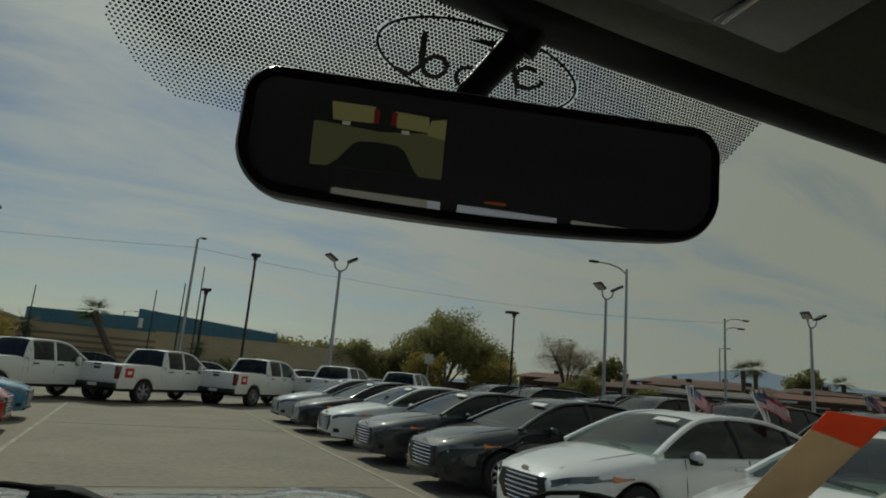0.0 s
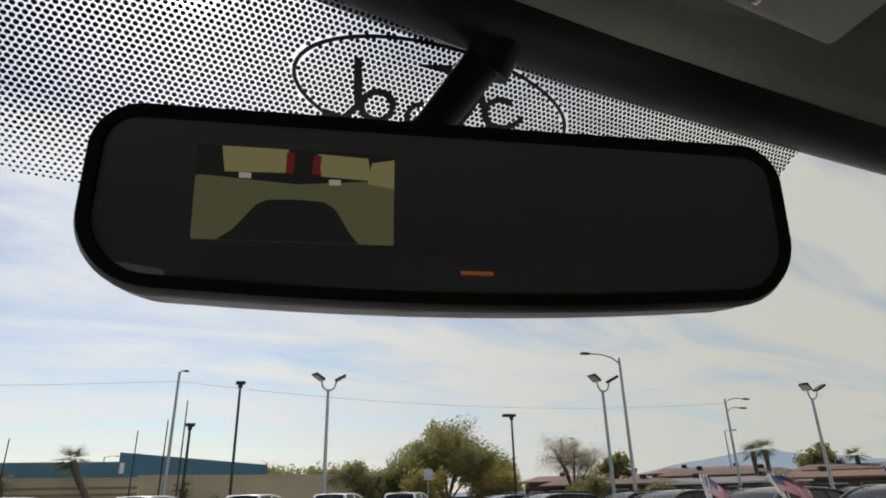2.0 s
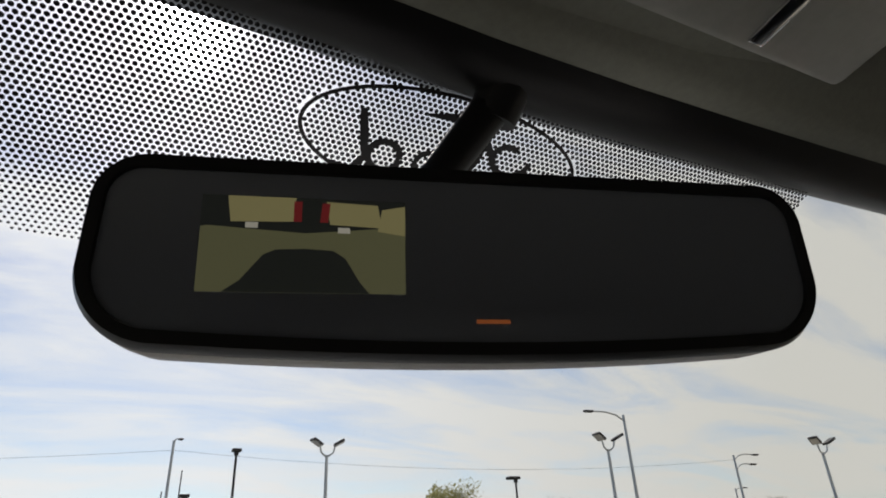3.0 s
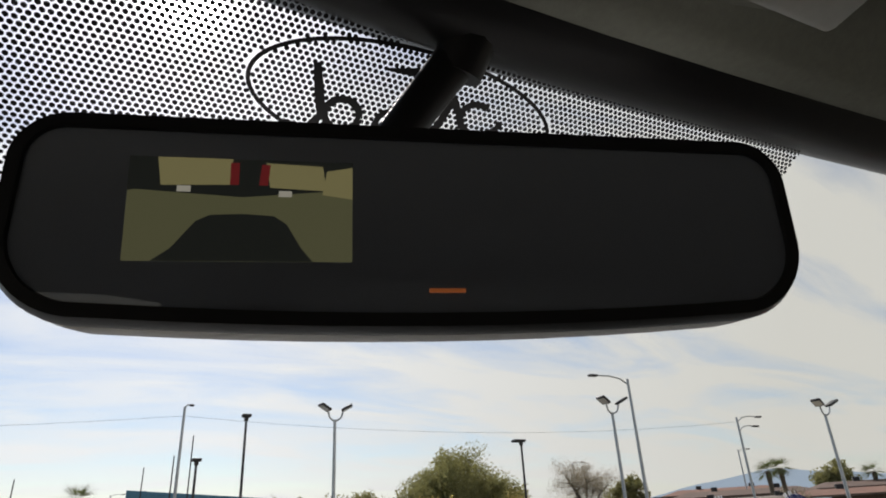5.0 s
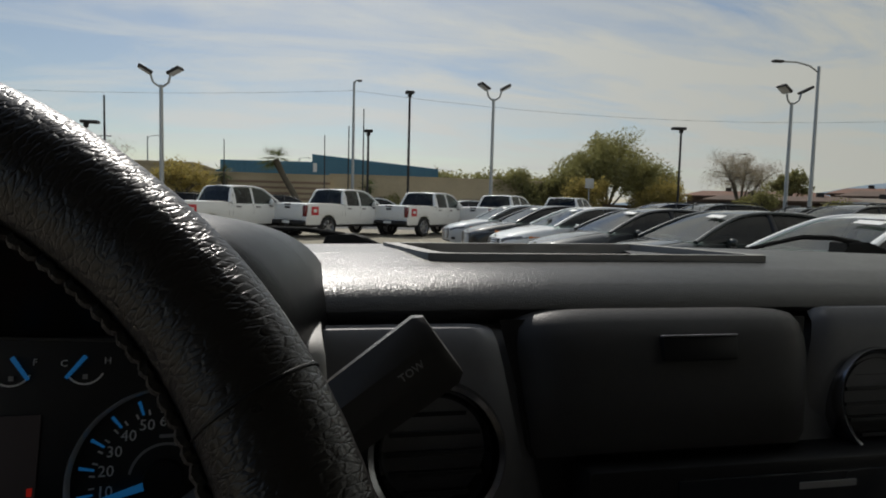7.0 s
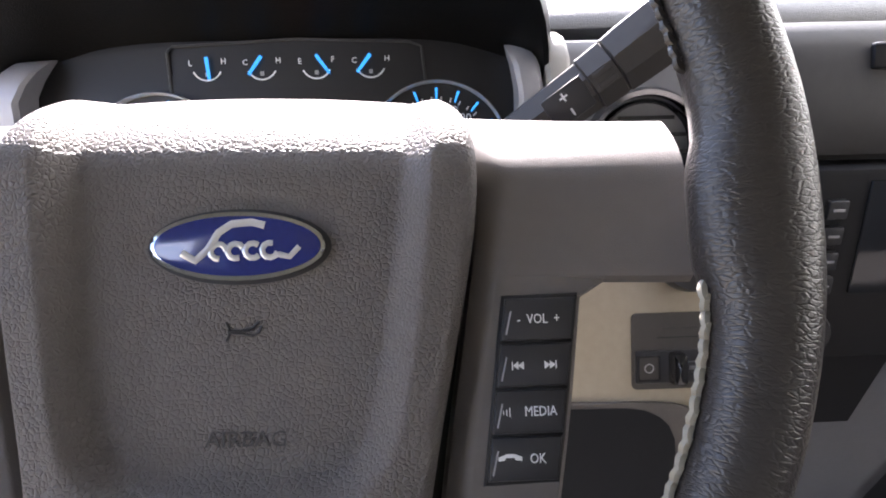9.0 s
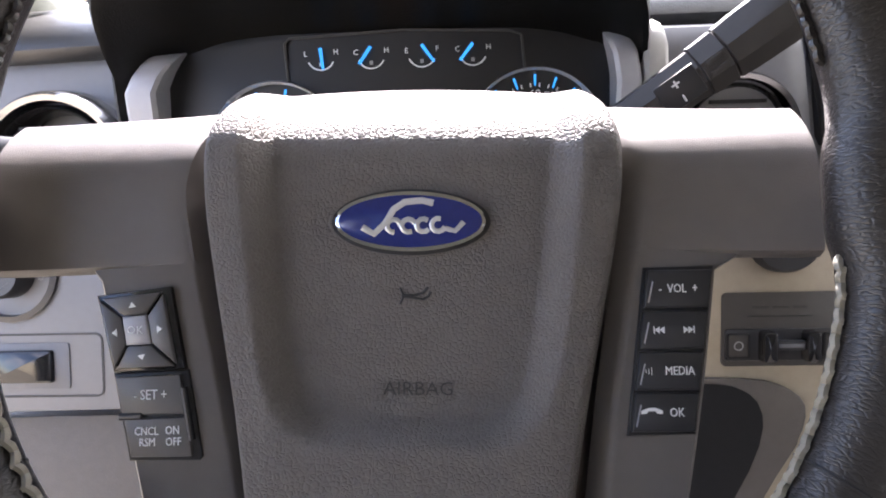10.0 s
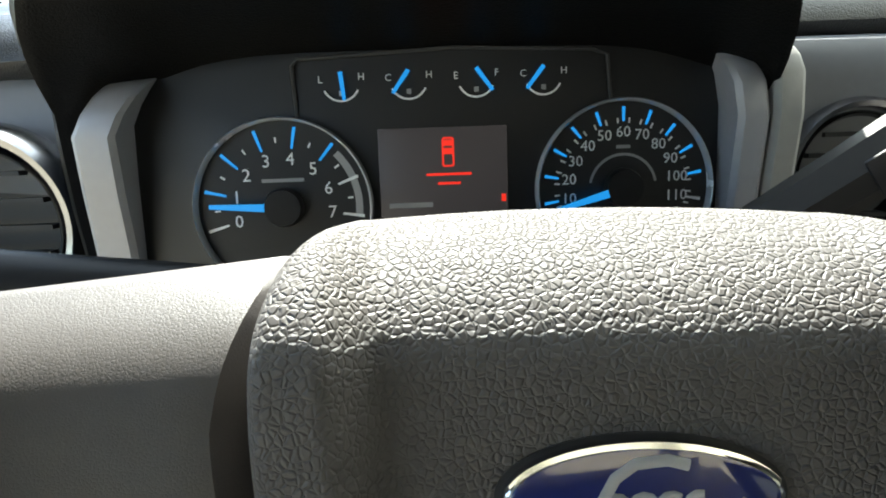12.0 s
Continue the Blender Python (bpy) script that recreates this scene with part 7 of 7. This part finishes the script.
for pts, rows_ in (([(-0.1090, -0.0547), (-0.0846, -0.0538), (-0.0822, -0.0681), (-0.1058, -0.0684)], (("- SET +", -0.0952, -0.0612, 0.0052),)),
                   ([(-0.1053, -0.0698), (-0.0820, -0.0693), (-0.0796, -0.0829), (-0.0802, -0.0835), (-0.1024, -0.0836)], (("CNCL", -0.0965, -0.0743, 0.0042), ("RSM", -0.0961, -0.0783, 0.0042), ("ON", -0.0868, -0.0740, 0.0042), ("OFF", -0.0864, -0.0781, 0.0042)))):
    key = quad_button(pts, 0.0, 0.0024, M["key_warm"], "switch_key", frame_l)
    for text, x, y, size in rows_:
        words(text, size, M["ink_white"], key, Matrix.Translation((x, y, 0.0026)) @ Matrix.Rotation(radians(1), 4, "Z") @ Matrix.Scale(0.8, 4, (1, 0, 0)))
# raised slim bars at the edges of the keys
for a, b in (((-0.0832, -0.0585), (-0.0798, -0.0775)), ((-0.1068, -0.0690), (-0.0985, -0.0688))):
    bar = part("key_bar", tube([(*a, 0.0018), (*b, 0.0018)], 0.0015, 8), M["frit"], frame_l)
    part("key_bar_top", tube([(*a, 0.0030), (*b, 0.0030)], 0.0006, 6), M["key_warm"], bar)
# right: four keys in a column
frame_r = quad_button([(0.0855, -0.0180), (0.1105, -0.0176), (0.1015, -0.0772), (0.0775, -0.0778)], -0.002, 0.0010, M["frit"], "switch_frame", wheel, label="column of four black switches")
for k, (text, tx) in enumerate((("-  VOL  +", 0.0), ("", 0.0), ("MEDIA", 0.0035), ("OK", 0.004))):
    v0, v1 = -0.0190 - 0.01455 * k, -0.0190 - 0.01455 * (k + 1) + 0.0011
    xl = lambda v: 0.0865 + (v + 0.0187) * 0.134  # noqa: E731
    xr = lambda v: 0.1095 + (v + 0.0187) * 0.150  # noqa: E731
    key = quad_button([(xl(v0), v0), (xr(v0), v0), (xr(v1), v1), (xl(v1), v1)], 0.0, 0.0026, M["button"], "switch_key", frame_r)
    cx, cy = (xl(v0) + xr(v1)) / 2, (v0 + v1) / 2
    part("key_edge", tube([(xl(v0) + 0.0017, v0 - 0.004, 0.0026), (xl(v1) + 0.0017, v1 + 0.002, 0.0026)], 0.0003, 5), M["satin"], key)
    if text:
        words(text, 0.0044, M["ink_white"], key, Matrix.Translation((cx + tx, cy, 0.0028)) @ Matrix.Scale(0.8, 4, (1, 0, 0)))
    if k == 1:
        for s, x in ((-1, cx - 0.005), (1, cx + 0.005)):
            for o in (0.0, 0.0017):
                flat_mark([(x + s * (o - 0.0017), cy + 0.0013), (x + s * (o + 0.0002), cy), (x + s * (o - 0.0017), cy - 0.0013)], 0.0028, key)
            flat_mark([(x + s * 0.002 - 0.0002, cy - 0.0013), (x + s * 0.002 + 0.0002, cy - 0.0013), (x + s * 0.002 + 0.0002, cy + 0.0013), (x + s * 0.002 - 0.0002, cy + 0.0013)], 0.0028, key)
    if k == 2:
        for o in (0.0, 0.001, 0.002):
            flat_mark([(cx - 0.0085 + o, cy - 0.0006 - o * 0.4), (cx - 0.0082 + o, cy - 0.0006 - o * 0.4), (cx - 0.0082 + o, cy + 0.0006 + o * 0.4), (cx - 0.0085 + o, cy + 0.0006 + o * 0.4)], 0.0028, key)
    if k == 3:
        flat_mark([(cx - 0.0085, cy - 0.0004), (cx - 0.0085, cy + 0.0008), (cx - 0.006, cy + 0.0018), (cx - 0.0035, cy + 0.0018), (cx - 0.001, cy + 0.0008), (cx - 0.001, cy - 0.0004), (cx - 0.003, cy - 0.0002), (cx - 0.0035, cy + 0.0006), (cx - 0.006, cy + 0.0006), (cx - 0.0065, cy - 0.0002)], 0.0028, key)

# ==== column, levers and lower dashboard ====
column = thing("steering_column", "grey steering column cover", "steering column")
part("column_cover", tube([(-0.397, 0.06, 1.29), (-0.397, 0.16, 1.25), (-0.397, 0.32, 1.18)], [0.055, 0.07, 0.075], 20), M["soft_black"], column)
shifter = thing("gear_lever", "black gear lever with a plus and minus rocker", "gear lever")
A0, A1 = Vector((-0.3175, 0.15, 1.3025)), Vector((-0.192, 0.141, 1.3975))
ax = (A1 - A0).normalized()
fr = Vector((0.25, -1.0, 0.35)).normalized()
ay = (fr - ax * fr.dot(ax)).normalized()
az = ax.cross(ay)
SM = Matrix(((ax.x, ay.x, az.x, A0.x), (ax.y, ay.y, az.y, A0.y), (ax.z, ay.z, az.z, A0.z), (0, 0, 0, 1)))
shifter.matrix_world = SM
LEN = (A1 - A0).length


def lever_ring(x, h, w, cut=0.35):
    return [(x, a * h, b * w) for a, b in ((1, cut), (1, -cut), (cut, -1), (-cut, -1), (-1, -cut), (-1, cut), (-cut, 1), (cut, 1))]


part("lever_neck", loft([lever_ring(-0.02, 0.0105, 0.0115), lever_ring(0.05, 0.0112, 0.0124), lever_ring(0.0865, 0.0118, 0.0132)]), M["lever_black"], shifter)
part("lever_collar", loft([lever_ring(0.0868, 0.0118, 0.0132), lever_ring(0.0876, 0.0128, 0.0143), lever_ring(0.1012, 0.0131, 0.0147), lever_ring(0.102, 0.0122, 0.0138)]), M["lever_black"], shifter)
for w0, w1 in ((-0.0045, -0.0012), (0.0012, 0.0045)):
    part("collar_ridge", box(0.0895, 0.0995, 0.0126, 0.0137, w0, w1, 0.0005), M["lever_black"], shifter)
part("lever_knob", loft([lever_ring(0.1022, 0.0122, 0.0138), lever_ring(0.103, 0.0132, 0.0149), lever_ring(0.112, 0.0138, 0.0156), lever_ring(LEN, 0.0146, 0.0166), lever_ring(LEN + 0.004, 0.012, 0.014)]), M["lever_black"], shifter)
rocker = part("rocker", box(0.0615, 0.0845, 0.0108, 0.0126, -0.0085, 0.0085, 0.0008), M["button"], shifter)
for w, h, z in ((0.0022, 0.0005, -0.004), (0.0005, 0.0022, -0.004), (0.0005, 0.002, 0.0048)):
    part("rocker_mark", box(0.0725 - w, 0.0725 + w, 0.0124, 0.0129, z - h, z + h), M["ink_white"], rocker, smooth=False)
words("TOW", 0.0046, M["ink_grey"], shifter, Matrix.Translation((LEN - 0.012, 0.01462, -0.0005)) @ Matrix.Rotation(radians(-90), 4, "X"), "knob_lettering")
signal_lever = thing("turn_signal_lever", "black turn signal lever with pale marks", "lever")
part("lever_arm", tube([(-0.44, 0.14, 1.295), (-0.52, 0.135, 1.305), (-0.60, 0.125, 1.318), (-0.665, 0.115, 1.33)], [0.010, 0.0105, 0.0125, 0.0125], 14), M["soft_black"], signal_lever)
part("lever_marks", box(-0.615, -0.6, 0.109, 0.113, 1.317, 1.327, 0.001), M["ink_grey"], signal_lever)

# lower left: panel with lamp switch and a rocker plate
panel_l = thing("lower_switch_panel", "grey lower dashboard panel with a lamp switch", "switch panel")
LP = Matrix.Translation((-0.69, 0.2, 1.15)) @ Matrix(((1, 0, 0, 0), (0, math.sin(0.35), -math.cos(0.35), 0), (0, math.cos(0.35), math.sin(0.35), 0), (0, 0, 0, 1)))
panel_l.matrix_world = LP
part("panel_face", plate([(-0.16, -0.046), (0.16, -0.041), (0.16, 0.11), (-0.16, 0.11)], -0.02, 0.0, 0.004), M["grey_panel"], panel_l)
knob = part("lamp_switch", moved(lathe([(0.038, 0.0), (0.0385, 0.003), (0.034, 0.004), (0.032, -0.004), (0.02, -0.004), (0.019, 0.014), (0.017, 0.017), (0.012, 0.017), (0.011, 0.0155), (0.0, 0.0155)], 48, axis="z"), Matrix.Translation((-0.0395, 0.0655, 0.0))), M["button"], panel_l, "round black lamp switch")
for k in range(8):
    a = radians(45 * k)
    part("lamp_mark", moved(box(0.0012, 0.0026, -0.0003, 0.0003, 0.0041, 0.0044), Matrix.Translation((-0.0125, 0.0618, 0.0)) @ Matrix.Rotation(a, 4, "Z")), M["ink_grey"], knob, smooth=False)
slot = part("rocker_plate", ring_plate(round_rect(0.1172, 0.0497, 0.006, 5, -0.0267, -0.007), round_rect(0.1142, 0.0467, 0.0045, 5, -0.0267, -0.007), 0.0, 0.0006), M["frit"], panel_l)
part("rocker_plate_face", plate(round_rect(0.087, 0.0357, 0.002, 5, -0.0385, -0.0075), 0.0, 0.0012, 0.0006), M["grey_panel"], slot)
part("rocker_key", plate(round_rect(0.052, 0.0253, 0.002, 4, -0.033, -0.0075), 0.001, 0.005, 0.002), M["gloss_black"], slot, "glossy black rocker switch")
part("knee_panel", plate([(-0.16, -0.3), (0.2, -0.3), (0.2, -0.047), (-0.16, -0.052)], -0.06, -0.012, 0.004), M["knee_brown"], panel_l, "grained brown-grey knee panel")
# lower right: pale panel with a black control block
panel_r = thing("brake_control_panel", "pale dashboard panel with a black brake control", "switch panel")
RP = Matrix.Translation((-0.15, 0.215, 1.165)) @ Matrix(((1, 0, 0, 0), (0, math.sin(0.3), -math.cos(0.3), 0), (0, math.cos(0.3), math.sin(0.3), 0), (0, 0, 0, 1)))
panel_r.matrix_world = RP
part("panel_face", plate([(-0.11, -0.2), (0.058, -0.2), (0.055, 0.066), (-0.11, 0.066)], -0.02, 0.0, 0.004), M["beige"], panel_r)
block = part("control_block", plate(round_rect(0.098, 0.056, 0.004, 5, 0.0125, -0.008), -0.004, 0.0012, 0.0006), M["block_black"], panel_r, "dark brown brake control with a slide")
part("block_line", box(-0.018, 0.03, 0.0018, 0.0024, 0.001, 0.0018), M["frit"], block)
for x0, x1 in ((-0.014, -0.002), (0.001, 0.013), (0.016, 0.026)):
    part("block_caption", box(x0, x1, 0.0078, 0.0098, 0.001, 0.0014), M["letter_grey"], block, smooth=False)
part("block_face", plate(round_rect(0.094, 0.024, 0.002, 4, 0.0125, -0.0195), 0.0008, 0.003, 0.0008), M["button"], block)
for x in (-0.0045, 0.027):
    part("slide_grip", plate(round_rect(0.011, 0.0235, 0.003, 4, x, -0.02), 0.002, 0.013, 0.003), M["gloss_black"], block)
part("slide_bar", box(0.0005, 0.0225, -0.0225, -0.0155, 0.003, 0.009, 0.001), M["button"], block)
part("slide_bar", box(0.0025, 0.0205, -0.0205, -0.0175, 0.009, 0.0098, 0.0003), M["grey_panel"], block)
for x in (-0.0248, 0.0455):
    k_ = part("block_button", plate(round_rect(0.0165, 0.0185, 0.0016, 3, x, -0.0198), 0.002, 0.0042, 0.0006), M["block_black"], block)
    part("button_rim", ring_plate(round_rect(0.0165, 0.0185, 0.0016, 3, x, -0.0198), round_rect(0.0145, 0.0165, 0.0012, 3, x, -0.0198), 0.003, 0.0048), M["frit"], k_)
    part("button_mark", ring_plate(ellipse(0.0036, 0.0036, 16, x, -0.0198), ellipse(0.0027, 0.0027, 16, x, -0.0198), 0.0042, 0.0046), M["ink_grey"], k_)
part("key_barrel", moved(lathe([(0.0, 0.012), (0.0245, 0.012), (0.0262, 0.008), (0.0268, 0.0)], 40, axis="z"), Matrix.Translation((0.007, 0.0617, 0.001))), M["button"], panel_r)
lip = [(-0.11, -0.2), (-0.11, -0.0425), (-0.04, -0.0447), (-0.018, -0.0455), (-0.0053, -0.0468), (0.006, -0.0498), (0.0156, -0.0548), (0.0222, -0.0597), (0.0262, -0.0663), (0.0268, -0.075), (0.0246, -0.0857), (0.0195, -0.0965), (0.0126, -0.108), (0.005, -0.1205), (-0.0028, -0.1351), (-0.02, -0.17), (-0.03, -0.2)]
part("knee_arch", plate([(x, y) for x, y in lip][::-1], -0.004, 0.004, 0.003, segs=3), M["knee_brown"], panel_r, "rounded lip of the knee opening")
# flat black plate that stands in for the shade within the knee opening
shade_outline = [(-0.109, -0.199), (-0.109, -0.047), (-0.0404, -0.0485), (-0.028, -0.0505), (-0.0176, -0.0555), (-0.0105, -0.0625), (-0.0065, -0.0725), (-0.006, -0.083), (-0.0086, -0.0969), (-0.016, -0.117), (-0.0269, -0.1386), (-0.05, -0.18), (-0.06, -0.199)]
part("knee_hollow", plate([(x, y) for x, y in shade_outline][::-1], 0.002, 0.0046), M["soft_black"], panel_r)
